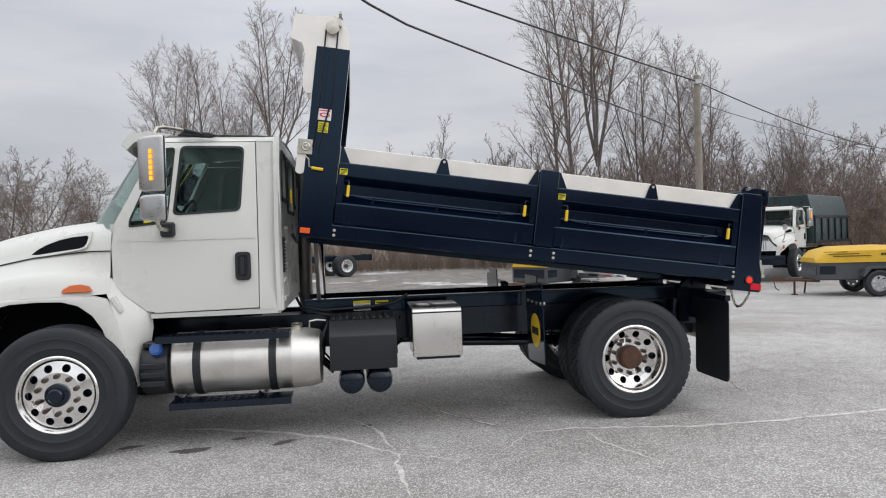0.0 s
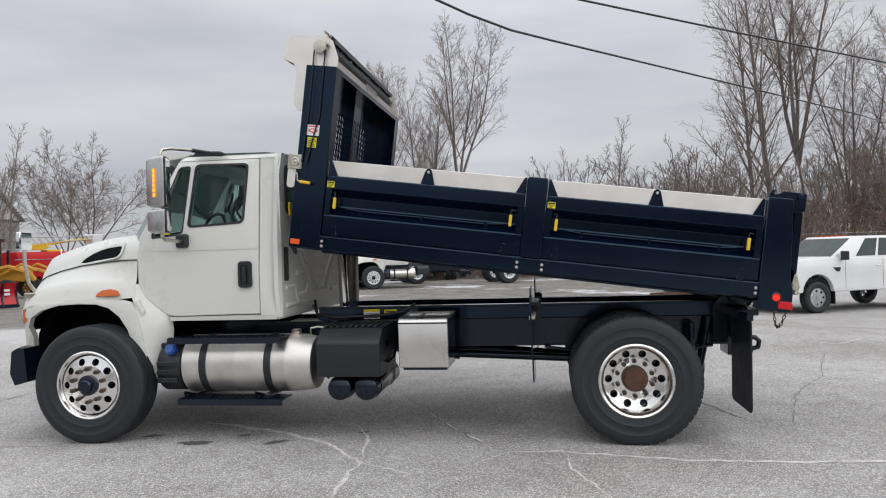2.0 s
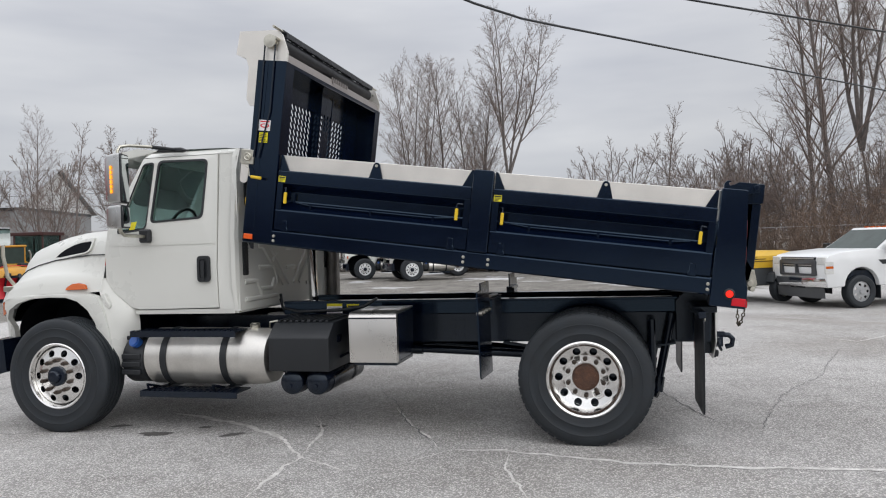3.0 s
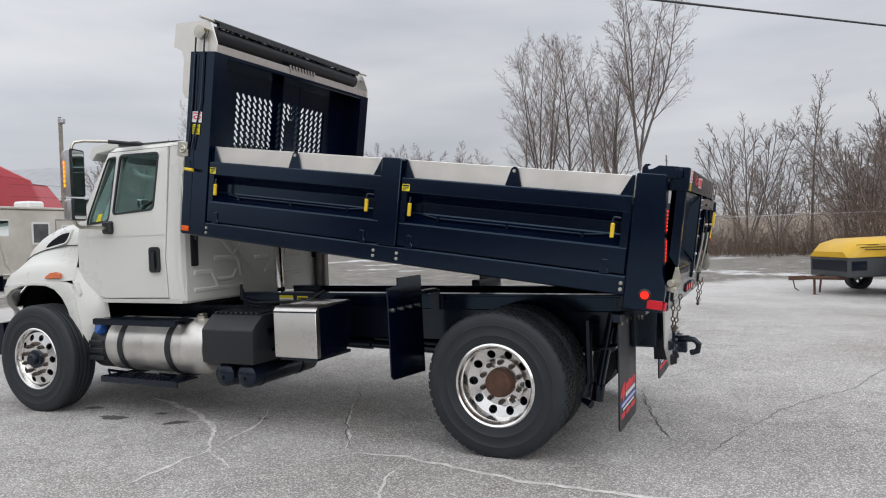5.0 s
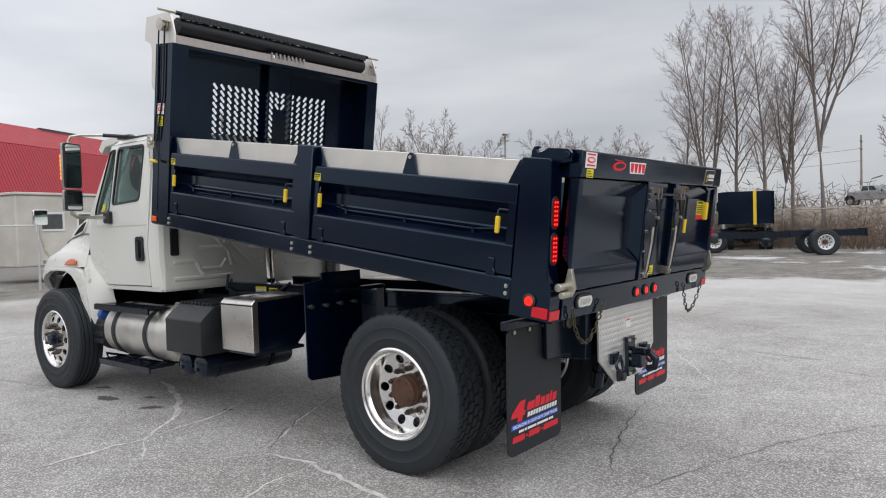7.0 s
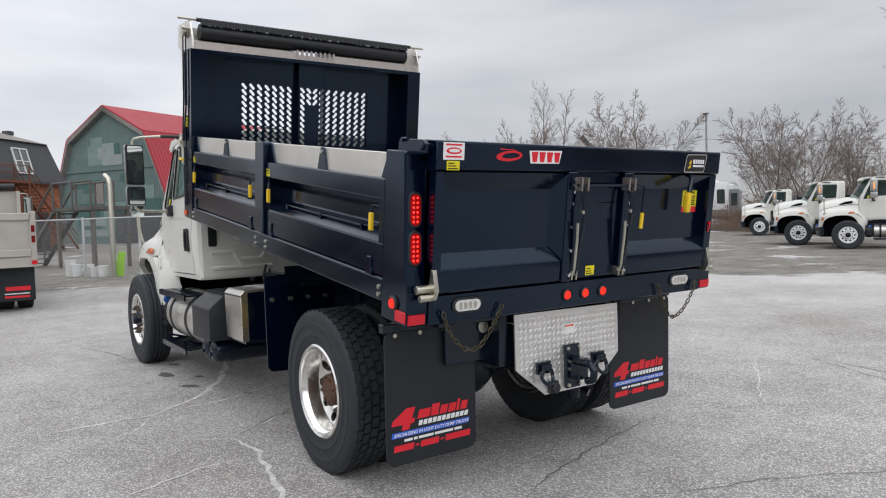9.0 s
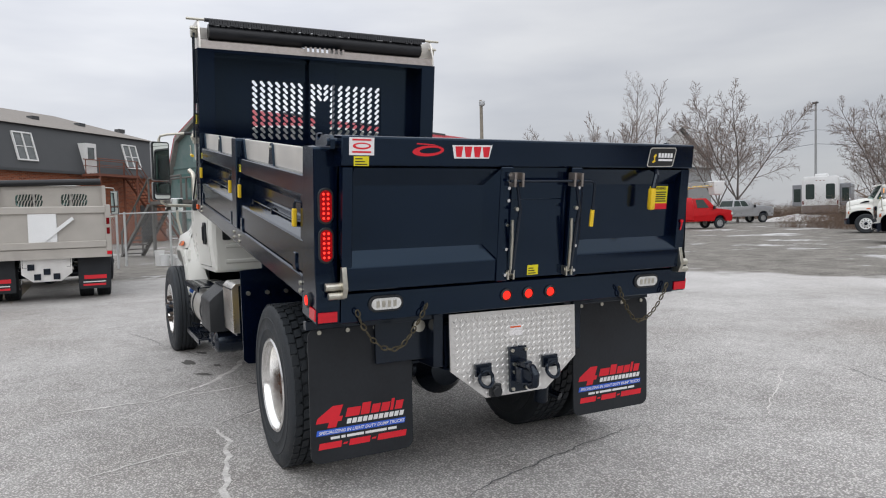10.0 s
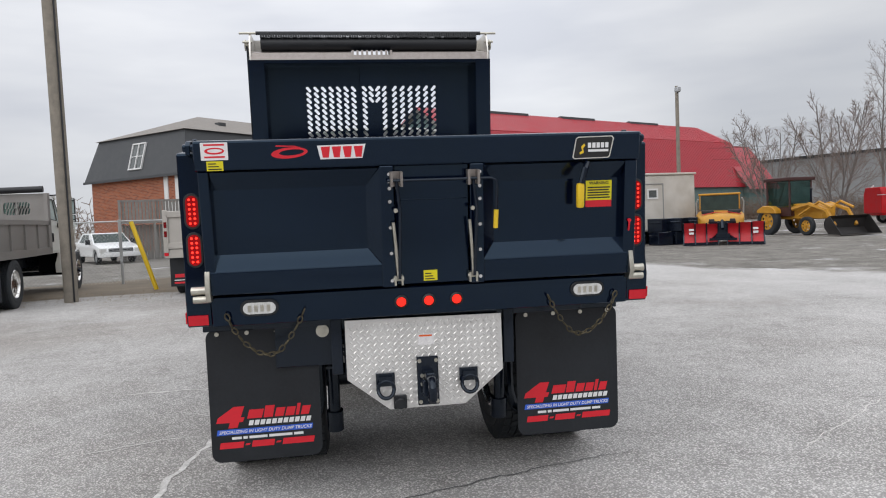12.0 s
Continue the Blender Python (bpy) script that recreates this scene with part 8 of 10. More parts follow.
tube(b, [(-1.3, 0, 1.05), (-1.6, 0, 0.7)], 0.07, 8)
part("plough_frame", b, CHASSIS, pv)
for s in SIDES:
    b = bmesh.new()
    box(b, -1.40, -1.28, s * 0.42 - 0.11, s * 0.42 + 0.11, 0.98, 1.12)
    part("headlight", b, PLASTIC, pv, bevel=0.02)
small_wheels(pv, [(-0.5, -0.85), (-0.5, 0.85), (1.3, -0.85), (1.3, 0.85)], 0.42)

# backhoe loader
bh = thing("backhoe_loader", place(-24.2, 28.9, -172), "yellow backhoe loader with a dark loader bucket", "backhoe loader")
b = bmesh.new()
prism(b, [(-2.1, 0.75), (-2.15, 1.35), (-2.0, 1.45), (-0.5, 1.5), (1.3, 1.2), (1.3, 0.75)], "y", -0.42, 0.42)
part("body", b, YEL, bh, bevel=0.05)
b = bmesh.new()
for x, y in ((-0.45, -0.65), (-0.45, 0.65), (0.95, -0.7), (0.95, 0.7)):
    box(b, x - 0.04, x + 0.04, y - 0.04, y + 0.04, 1.2, 2.65)
box(b, -0.6, 1.1, -0.8, 0.8, 2.62, 2.78)
box(b, -0.5, 1.0, -0.66, 0.66, 0.9, 1.35)
CABRED = mat("brown_cab_frame", (0.05, 0.016, 0.014), 0.5, vary=0.2)
part("cab_frame", b, CABRED, bh, bevel=0.02)
b = bmesh.new()
for s in SIDES:
    box(b, -0.42, 0.92, s * 0.66, s * 0.67, 1.35, 2.62)
box(b, -0.45, -0.44, -0.62, 0.62, 1.4, 2.6)
box(b, 0.95, 0.96, -0.62, 0.62, 1.4, 2.6)
part("cab_glass", b, GLASS, bh)
for s in SIDES:
    b = bmesh.new()
    tube(b, [(-0.6, s * 0.62, 1.25), (-1.6, s * 0.62, 1.45), (-2.6, s * 0.62, 1.15), (-3.05, s * 0.62, 0.45)], 0.10, 6)
    tube(b, [(-1.0, s * 0.62, 0.95), (-2.2, s * 0.62, 1.55), (-2.9, s * 0.62, 1.25)], 0.06, 6)
    part("loader_arm", b, YEL, bh, "yellow loader arm")
    b = bmesh.new()
    prism(b, [(0.05, 1.05), (0.1, 1.25), (0.4, 1.42), (0.9, 1.45), (1.3, 1.25), (1.35, 1.1)], "y", s * 0.66, s * 1.05)
    part("mudguard", b, YEL, bh, bevel=0.03)
b = bmesh.new()
loft(b, [[(x, -1.15, z), (x, 1.15, z)] for x, z in ((-3.9, 0.06), (-3.2, 0.08), (-2.98, 0.35), (-3.05, 0.75), (-3.25, 0.9))])
for s in SIDES:
    prism(b, [(-3.9, 0.06), (-3.2, 0.08), (-2.98, 0.35), (-3.05, 0.75), (-3.25, 0.9)], "y", s * 1.15, s * 1.12)
part("bucket", b, mat("dark_worn_steel", (0.03, 0.028, 0.028), 0.5, 0.4, vary=0.4), bh, "dark steel loader bucket")
b = bmesh.new()
tube(b, [(1.2, 0, 0.9), (1.6, 0, 1.55), (1.9, 0, 1.0)], 0.14, 6)
part("backhoe_boom", b, YEL, bh)
b = bmesh.new()
tube(b, [(-1.4, 0.3, 1.4), (-1.4, 0.3, 2.1), (-1.45, 0.3, 2.2)], 0.05, 8)
part("exhaust_pipe", b, CHASSIS, bh)
small_wheels(bh, [(0.7, -0.85), (0.7, 0.85)], 0.68, 0.7)
small_wheels(bh, [(-1.6, -0.75), (-1.6, 0.75)], 0.44, 0.7)
for o in bh.children:
    if o.name.split(".")[0] == "wheel":
        o.material_slots[0].link = "OBJECT"
        o.material_slots[0].material = YEL


# ---- buildings ----
def brickwork():
    """Courses of orange brick with pale joints, the same on both fronts."""
    m = mat("orange_brick", (0.34, 0.105, 0.045), 0.85)
    n, l = m.node_tree.nodes, m.node_tree.links
    co, sp, cb, br = n.new("ShaderNodeTexCoord"), n.new("ShaderNodeSeparateXYZ"), n.new("ShaderNodeCombineXYZ"), n.new("ShaderNodeTexBrick")
    along = n.new("ShaderNodeMath")
    l.new(co.outputs["Object"], sp.inputs[0])
    l.new(sp.outputs[0], along.inputs[0]), l.new(sp.outputs[1], along.inputs[1])
    l.new(along.outputs[0], cb.inputs[0]), l.new(sp.outputs[2], cb.inputs[1]), l.new(cb.outputs[0], br.inputs["Vector"])
    for k, v in (("Scale", 1.0), ("Brick Width", 0.30), ("Row Height", 0.10), ("Mortar Size", 0.012)):
        br.inputs[k].default_value = v
    br.inputs["Color1"].default_value, br.inputs["Color2"].default_value = (0.40, 0.115, 0.048, 1), (0.21, 0.052, 0.024, 1)
    br.inputs["Mortar"].default_value = (0.33, 0.20, 0.14, 1)
    b = n["Principled BSDF"]
    l.new(br.outputs["Color"], b.inputs["Base Color"])
    bp = n.new("ShaderNodeBump")
    bp.inputs["Strength"].default_value, bp.inputs["Distance"].default_value, bp.invert = 0.5, 0.01, True
    l.new(br.outputs["Fac"], bp.inputs["Height"]), l.new(bp.outputs[0], b.inputs["Normal"])
    return m


BRICK = brickwork()
MANSARD = mat("dark_grey_sheet", (0.055, 0.058, 0.062), 0.55, vary=0.1, scale=2)
SHINGLE = mat("weathered_shingle", (0.22, 0.20, 0.18), 0.9, vary=0.25, scale=6, bump=0.3)
TRIM = mat("white_trim_paint", (0.68, 0.68, 0.67), 0.5, vary=0.06)
REDROOF = mat("red_metal_roof", (0.36, 0.022, 0.034), 0.42, vary=0.1, scale=2)
GREENW = mat("faded_green_siding", (0.062, 0.112, 0.105), 0.75, vary=0.3, scale=2.5, tint=(0.13, 0.17, 0.165))
GREYB = mat("grey_block_wall", (0.25, 0.255, 0.255), 0.8, vary=0.12, scale=3)
OLDWOOD = mat("weathered_boards", (0.21, 0.20, 0.185), 0.85, vary=0.25, scale=8, bump=0.3)
WINGLASS = mat("house_window_glass", (0.09, 0.10, 0.10), 0.08, vary=0.3, coat=0.4)


def window_unit(parent, m, w, h):
    """White sash window: frame, sill and two panes, facing -y of m."""
    b = bmesh.new()
    plate(b, [(-w / 2 - 0.09, -h / 2 - 0.09), (w / 2 + 0.09, -h / 2 - 0.09), (w / 2 + 0.09, h / 2 + 0.09), (-w / 2 - 0.09, h / 2 + 0.09)],
          [[(-w / 2, -h / 2), (-0.04, -h / 2), (-0.04, h / 2), (-w / 2, h / 2)], [(0.04, -h / 2), (w / 2, -h / 2), (w / 2, h / 2), (0.04, h / 2)]], lambda a, c, d: Vector((a, -0.10 + d, c)), 0.14)
    fr = part("window", b, TRIM, parent, "white framed window", m=m)
    for s in SIDES:
        b = bmesh.new()
        box(b, s * w / 4 - w / 4, s * w / 4 + w / 4, -0.03, -0.02, -h / 2, h / 2)
        part("pane", b, WINGLASS, fr, m=m)
        b = bmesh.new()
        box(b, s * w / 4 - w / 4, s * w / 4 + w / 4, -0.06, -0.03, -0.025, 0.025)
        part("sash_bar", b, TRIM, fr, m=m)


def brick_house():
    # corner at the origin; long front along +x, short front along +y (both seen)
    h = thing("brick_building", pose(-40.55, -2.74, 0, 0, 0, 137.5), "orange brick building with a grey mansard upper floor", "house")
    L, W, E, T, R = 19.4, 11.0, 5.1, 8.05, 9.85
    b = bmesh.new()
    box(b, 0, L, 0, W, 0, E)
    part("wall", b, BRICK, h, "orange brick wall")
    b = bmesh.new()
    i = 0.48
    loft(b, [[(-0.35, -0.35, E), (L + 0.35, -0.35, E), (L + 0.35, W + 0.35, E), (-0.35, W + 0.35, E)], [(i, i, T), (L - i, i, T), (L - i, W - i, T), (i, W - i, T)]], closed=True, caps=True)
    part("mansard", b, MANSARD, h, "dark grey shingled mansard")
    b = bmesh.new()
    loft(b, [[(i - 0.2, i - 0.2, T), (L - i, i - 0.2, T), (L - i, W - i + 0.2, T), (i - 0.2, W - i + 0.2, T)], [(5.4, W / 2, R), (L - 5.4, W / 2, R), (L - 5.4, W / 2 + 0.05, R), (5.4, W / 2 + 0.05, R)]], closed=True, caps=True)
    part("roof", b, SHINGLE, h, "weathered shingle hip roof")
    for k in range(4):
        b = bmesh.new()
        box(b, 5 + 4.2 * k, 5.6 + 4.2 * k, 2.6, 3.1, T + 0.75, T + 1.05)
        part("roof_vent", b, MANSARD, h)
    b = bmesh.new()
    box(b, -0.42, L + 0.4, -0.42, -0.34, E - 0.12, E + 0.05)
    box(b, -0.42, -0.34, -0.4, W + 0.4, E - 0.12, E + 0.05)
    part("gutter", b, MANSARD, h)
    tilt = Matrix.Rotation(radians(-15.7), 4, "X")
    for x in (6.0, 15.7):
        window_unit(h, Matrix.Translation((x, 0.06, (E + T) / 2)) @ tilt, 1.35, 1.75)
    for y in (5.2,):
        window_unit(h, Matrix.Translation((0.06, y, (E + T) / 2)) @ Matrix.Rotation(radians(-90), 4, "Z") @ tilt, 1.35, 1.75)
    for y in (0.9, 2.1):
        b = bmesh.new()
        box(b, -0.06, 0.0, y - 0.22, y + 0.22, 0, E - 0.1)
        part("pilaster", b, TRIM, h)
    b = bmesh.new()
    box(b, -0.05, 0.0, 1.15, 1.85, 1.3, 3.3)
    part("door", b, TRIM, h)
    b = bmesh.new()
    box(b, 16.4, 18.0, -0.05, 0, 0.0, 2.9)
    part("door", b, MANSARD, h, "grey panelled lower door")
    b = bmesh.new()
    box(b, 10.6, 11.6, -0.42, 0.3, E - 0.2, E + 2.1)
    dr = part("door", b, TRIM, h, "white upper door at the stair head")
    b = bmesh.new()
    box(b, 10.8, 11.4, -0.43, -0.41, E + 1.0, E + 1.8)
    part("pane", b, WINGLASS, dr)
    # iron stair on the long front
    b = bmesh.new()
    IRON = mat("brown_iron", (0.16, 0.055, 0.032), 0.7)
    for y in (-1.7, -0.55):
        tube(b, [(14.2, y, E - 0.1), (18.9, y, 0.1)], 0.09, 6)
        tube(b, [(10.2, y, E + 0.95), (14.2, y, E + 0.95), (18.9, y, 1.1)], 0.035, 6)
        tube(b, [(10.2, y, E + 0.5), (14.2, y, E + 0.5), (18.9, y, 0.65)], 0.025, 6)
        for q in range(7):
            tube(b, [(14.2 + 0.78 * q, y, E - 0.1 - 0.83 * q), (14.2 + 0.78 * q, y, E + 0.95 - 0.83 * q)], 0.025, 5)
        for x in (10.4, 14.1):
            tube(b, [(x, y, 0), (x, y, E - 0.1)], 0.08, 6)
            tube(b, [(x, y, E - 0.1), (x, y, E + 0.95)], 0.035, 6)
    box(b, 10.2, 14.2, -1.75, -0.4, E - 0.25, E - 0.08)
    st = part("outside_stair", b, IRON, h, "brown iron stair")
    for k in range(21):
        b = bmesh.new()
        box(b, 14.2 + 0.22 * k, 14.46 + 0.22 * k, -1.7, -0.55, E - 0.35 - 0.232 * k, E - 0.31 - 0.232 * k)
        part("tread", b, IRON, st)


brick_house()


def barn():
    # origin at the near corner; gable along +x, long side along +y
    g = thing("barn", pose(-64.4, 20.73, -2.4, 0, 0, 27.7) @ Matrix.Diagonal((-2.55, 2.55, 2.55, 1)), "large green barn with a red metal gambrel roof", "barn")
    W, L = 6.65, 20.6
    prof = [(0, 0.93), (0, 2.8), (W * 0.16, 5.2), (W / 2, 6.38), (W * 0.84, 5.2), (W, 2.5), (W, 0.93)]
    b = bmesh.new()
    prism(b, prof, "y", 0.0, L)
    part("wall", b, GREENW, g, "weathered green board wall")
    for a, c in zip(prof[1:5], prof[2:6]):
        b = bmesh.new()
        p, q = Vector((a[0], 0, a[1])), Vector((c[0], 0, c[1]))
        d = (q - p).normalized()
        n_ = Vector((-d.z, 0, d.x))
        p2, q2 = p - d * (0.25 if a == prof[1] else 0), q + d * (0.25 if c == prof[5] else 0)
        ends = [p2 + n_ * 0.02, q2 + n_ * 0.02, q2 + n_ * 0.07, p2 + n_ * 0.07]
        prism(b, [(e.x, e.z) for e in ends], "y", -0.22, L + 0.4)
        rf = part("roof", b, REDROOF, g, "red ribbed metal roof")
        for k in range(136):
            b = bmesh.new()
            y = -0.2 + k * 0.1545
            ends = [p2 + n_ * 0.07, q2 + n_ * 0.07, q2 + n_ * 0.083, p2 + n_ * 0.083]
            prism(b, [(e.x, e.z) for e in ends], "y", y, y + 0.018)
            part("roof_rib", b, REDROOF, rf)
    b = bmesh.new()
    for a, c in zip(prof[1:5], prof[2:6]):
        p, q = Vector((a[0], 0, a[1])), Vector((c[0], 0, c[1]))
        prism(b, [(p.x, p.z - 0.16), (q.x, q.z - 0.16), (q.x, q.z + 0.02), (p.x, p.z + 0.02)], "y", -0.225, 0.0)
    part("verge_board", b, OLDWOOD, g, "weathered wooden verge")
    for y0 in (4.0, 8.9, 14.4):
        b = bmesh.new()
        prism(b, [(W / 2 - 0.16, 6.36), (W / 2 - 0.16, 6.50), (W / 2, 6.53), (W / 2 + 0.16, 6.50), (W / 2 + 0.16, 6.36)], "y", y0, y0 + 2.5)
        part("ridge_vent", b, GREYP, g, "dark ridge vent")
    # patched boards over the gable
    random.seed(5)
    for k in range(34):
        x, z = random.uniform(0.4, W - 1.9), random.uniform(1.0, 5.2)
        w_, h_ = random.uniform(0.7, 1.7), random.uniform(0.25, 0.8)
        lim = 2.5 + (min(x, W - x - w_) * 2.1 if min(x, W - x - w_) < W * 0.16 else 2.3 + (min(x, W - x - w_) - W * 0.16) * 0.6)
        if z + h_ > lim - 0.2:
            continue
        b = bmesh.new()
        box(b, x, x + w_, -0.014 - 0.002 * (k % 6), 0.0, z, z + h_)
        part("siding_patch", b, PATCH[k % 3], g)
    b = bmesh.new()
    box(b, 3.75, 4.2, -0.03, 0.0, 2.55, 3.4)
    part("door", b, OLDWOOD, g)
    b = bmesh.new()
    box(b, 0.25, 3.1, -0.04, 0.0, 0.94, 2.15)
    part("door", b, GREYP, g, "dark sliding door")
    b = bmesh.new()
    box(b, 0.6, W - 0.6, -0.05, 0.0, 3.86, 3.98)
    part("band_board", b, GREENW, g)
    # lower wing at the far end, its roof a continuation of the long slope
    b = bmesh.new()
    prism(b, [(-0.3, 0.93), (-0.3, 2.75), (1.35, 5.0), (4.6, 5.0), (4.6, 0.93)], "y", L - 0.1, L + 2.6)
    wing = part("wing", b, GREENW, g, "weathered green end wing")
    for (x0, z0), (x1, z1) in (((-0.65, 2.45), (1.35, 5.12)), ((1.3, 5.12), (4.8, 4.9))):
        b = bmesh.new()
        loft(b, [[(x0, L - 0.6, z0), (x0, L + 2.85, z0)], [(x1, L - 0.6, z1), (x1, L + 2.85, z1)]])
        bmesh.ops.solidify(b, geom=b.faces[:], thickness=0.07)
        part("wing_roof", b, REDROOF, wing)
    b = bmesh.new()
    for x in (1.2, 1.4):
        tube(b, [(x, L + 2.75, 1.0), (x, L + 2.75, 4.9)], 0.015, 5)
    for k in range(24):
        tube(b, [(1.2, L + 2.75, 1.1 + 0.16 * k), (1.4, L + 2.75, 1.1 + 0.16 * k)], 0.012, 5)
    part("wall_ladder", b, CHASSIS, wing, "black fixed ladder")
    return g


PATCH = [mat("pale_green_board", (0.16, 0.235, 0.22), 0.8, vary=0.2), mat("dark_green_board", (0.05, 0.115, 0.105), 0.75, vary=0.25), mat("grey_green_board", (0.24, 0.28, 0.27), 0.85, vary=0.2)]
barn()
# outside stair on the barn gable
DARKWOOD = mat("dark_wet_boards", (0.105, 0.10, 0.092), 0.8, vary=0.3, scale=8, bump=0.3)
bs = thing("barn_stair", pose(-22.1, 10.7, 0, 0, 0, 23) @ Matrix.Scale(-1, 4, (1, 0, 0)), "weathered wooden stair and landing before the barn", "stair")
b = bmesh.new()
box(b, 2.4, 5.1, -1.7, -0.07, 2.32, 2.46)
lan = part("landing", b, DARKWOOD, bs)
for k in range(11):
    b = bmesh.new()
    box(b, 5.1 + 0.25 * k, 5.38 + 0.25 * k, -1.7, -0.75, 2.20 - 0.21 * k, 2.25 - 0.21 * k)
    part("tread", b, DARKWOOD, bs)
for y in (-1.72, -0.75):
    b = bmesh.new()
    tube(b, [(5.1, y, 2.3), (7.85, y, 0.0)], 0.09, 4)
    part("stringer", b, DARKWOOD, bs)
    b = bmesh.new()
    tube(b, [(2.4, y, 3.45), (5.1, y, 3.45), (7.85, y, 1.05)], 0.045, 6)
    for x, z in ((2.4, 2.4), (3.7, 2.4), (5.1, 2.4), (6.4, 1.2), (7.8, 0.0)):
        tube(b, [(x, y, z), (x, y, z + 1.05)], 0.045, 4)
    part("handrail", b, DARKWOOD, bs)
for x in (2.5, 5.0):
    for y in (-1.6, -0.15):
        b = bmesh.new()
        tube(b, [(x, y, 0), (x, y, 2.35)], 0.08, 4)
        part("post", b, DARKWOOD, bs)
# clutter by the barn: buckets, boards, pipe
for k, (x, y, h_, r_) in enumerate(((-20.0, 6.95, 0.55, 0.17), (-19.75, 7.1, 0.4, 0.16), (-19.3, 7.4, 0.40, 0.17), (-19.0, 7.55, 0.32, 0.18), (-18.75, 7.75, 0.36, 0.17))):
    b = bmesh.new()
    lathe(b, [(r_ * 0.85, 0), (r_, h_), (r_ * 1.06, h_), (r_ * 1.06, h_ * 0.93), (r_ * 0.9, h_ * 0.9)], (0, 0, 0), "z", 18)
    solid("bucket", b, [TRIM, FLEET, TRIM][k % 3], "white plastic bucket by the fence", "bucket", group="buckets by the barn", at=place(x, y))
LIME = mat("lime_boards", (0.30, 0.62, 0.03), 0.5)
for k, (x, y, a) in enumerate(((-18.75, 8.1, 20), (-18.35, 8.2, 5))):
    b = bmesh.new()
    box(b, -0.10, 0.10, -0.03, 0.03, 0, 0.8)
    solid("board", b, LIME, "lime green board leaning on the fence", "board", at=pose(x, y, 0, 0, a, 70))
b = bmesh.new()
tube(b, [(0, 0, 0), (0, 0, 3.0), (-0.03, -0.03, 3.18), (-0.14, -0.12, 3.3)], 0.08, 12)
solid("vent_pipe", b, ZINC, "tall galvanised pipe with a bent top", "pipe", at=place(-18.3, 8.0))
# long grey warehouse beyond the machines
wh = thing("warehouse", pose(-89.0, 92.5, -1.41, 0, 0, 18) @ Matrix.Scale(1.9, 4), "long grey block warehouse with a snowy pitched roof", "warehouse")
b = bmesh.new()
prism(b, [(0, 0.74), (0, 5.9), (7.5, 9.6), (15, 5.9), (15, 0.74)], "x", -42, 0)
part("wall", b, GREYB, wh, "grey block wall")
SNOWROOF = mat("snow_dusted_roof", (0.30, 0.31, 0.32), 0.6, vary=0.2, scale=1.5)
for (y0, z0), (y1, z1) in (((-0.4, 5.75), (7.5, 9.75)), ((15.4, 5.75), (7.5, 9.75))):
    b = bmesh.new()
    loft(b, [[(-42.5, y0, z0), (0.5, y0, z0)], [(-42.5, y1, z1), (0.5, y1, z1)]])
    bmesh.ops.solidify(b, geom=b.faces[:], thickness=0.15)
    part("roof", b, SNOWROOF, wh)
b = bmesh.new()
prism(b, [(0.05, 5.86), (14.95, 5.86), (7.5, 9.5)], "x", 0.0, 0.08)
part("gable", b, mat("pale_grey_siding", (0.52, 0.52, 0.51), 0.7, vary=0.12, scale=2), wh, "pale grey gable siding")
b = bmesh.new()
box(b, 0, 0.05, 0, 15, 5.6, 5.85)
box(b, -42, 0, -0.08, 0, 5.5, 5.8)
part("eave_board", b, GREYP, wh)
b = bmesh.new()
box(b, -0.02, 0.06, 5.5, 9.5, 0.74, 3.6)
part("door", b, GREYP, wh)
# office trailer and light pole
ot = thing("office_trailer", pose(-22.2, 17.3, 0, 0, 0, 9), "white office trailer with small windows by the barn", "trailer")
b = bmesh.new()
DIRTYW = mat("dirty_white_siding", (0.56, 0.54, 0.50), 0.6, vary=0.12, scale=1.2, tint=(0.40, 0.37, 0.32))
box(b, -1.25, 1.25, -5.9, 4.95, 0.55, 2.98)
part("body", b, DIRTYW, ot, bevel=0.05)
for y, h_, z0, z1 in ((-4.75, 0.5, 1.75, 2.4), (-3.3, 0.5, 1.75, 2.4), (1.5, 0.42, 1.65, 2.5), (2.75, 0.27, 1.95, 2.4)):
    b = bmesh.new()
    plate(b, [(y - h_, z0), (y + h_, z0), (y + h_, z1), (y - h_, z1)], [[(y - h_ + 0.07, z0 + 0.07), (y + h_ - 0.07, z0 + 0.07), (y + h_ - 0.07, z1 - 0.07), (y - h_ + 0.07, z1 - 0.07)]], lambda a, c, d: Vector((1.28 - d, a, c)), 0.05)
    w = part("window", b, TRIM, ot)
    b = bmesh.new()
    box(b, 1.252, 1.258, y - h_ + 0.07, y + h_ - 0.07, z0 + 0.07, z1 - 0.07)
    part("pane", b, WINGLASS, w)
b = bmesh.new()
plate(b, [(2.2, 0.6), (3.3, 0.6), (3.3, 2.62), (2.2, 2.62)], [[(2.24, 0.64), (3.26, 0.64), (3.26, 2.58), (2.24, 2.58)]], lambda a, c, d: Vector((1.27 - d, a, c)), 0.03)
part("door_frame", b, GREYB, ot)
b = bmesh.new()
box(b, -1.3, 1.3, -5.95, 5.0, 2.98, 3.07)
part("roof_edge", b, DIRTYW, ot, bevel=0.02)
for x, y in ((0.4, 4.96),):
    b = bmesh.new()
    box(b, x - 0.25, x + 0.25, y - 0.01, y + 0.02, 1.9, 2.4)
    part("window", b, WINGLASS, ot)
for k in range(9):
    b = bmesh.new()
    box(b, -1.2, 1.2, -3.4 + 0.8 * k, -3.2 + 0.8 * k, 0, 0.55)
    part("footing", b, CHASSIS, ot)
b = bmesh.new()
box(b, -0.4, 0.4, 1.8, 2.6, 3.07, 3.37)
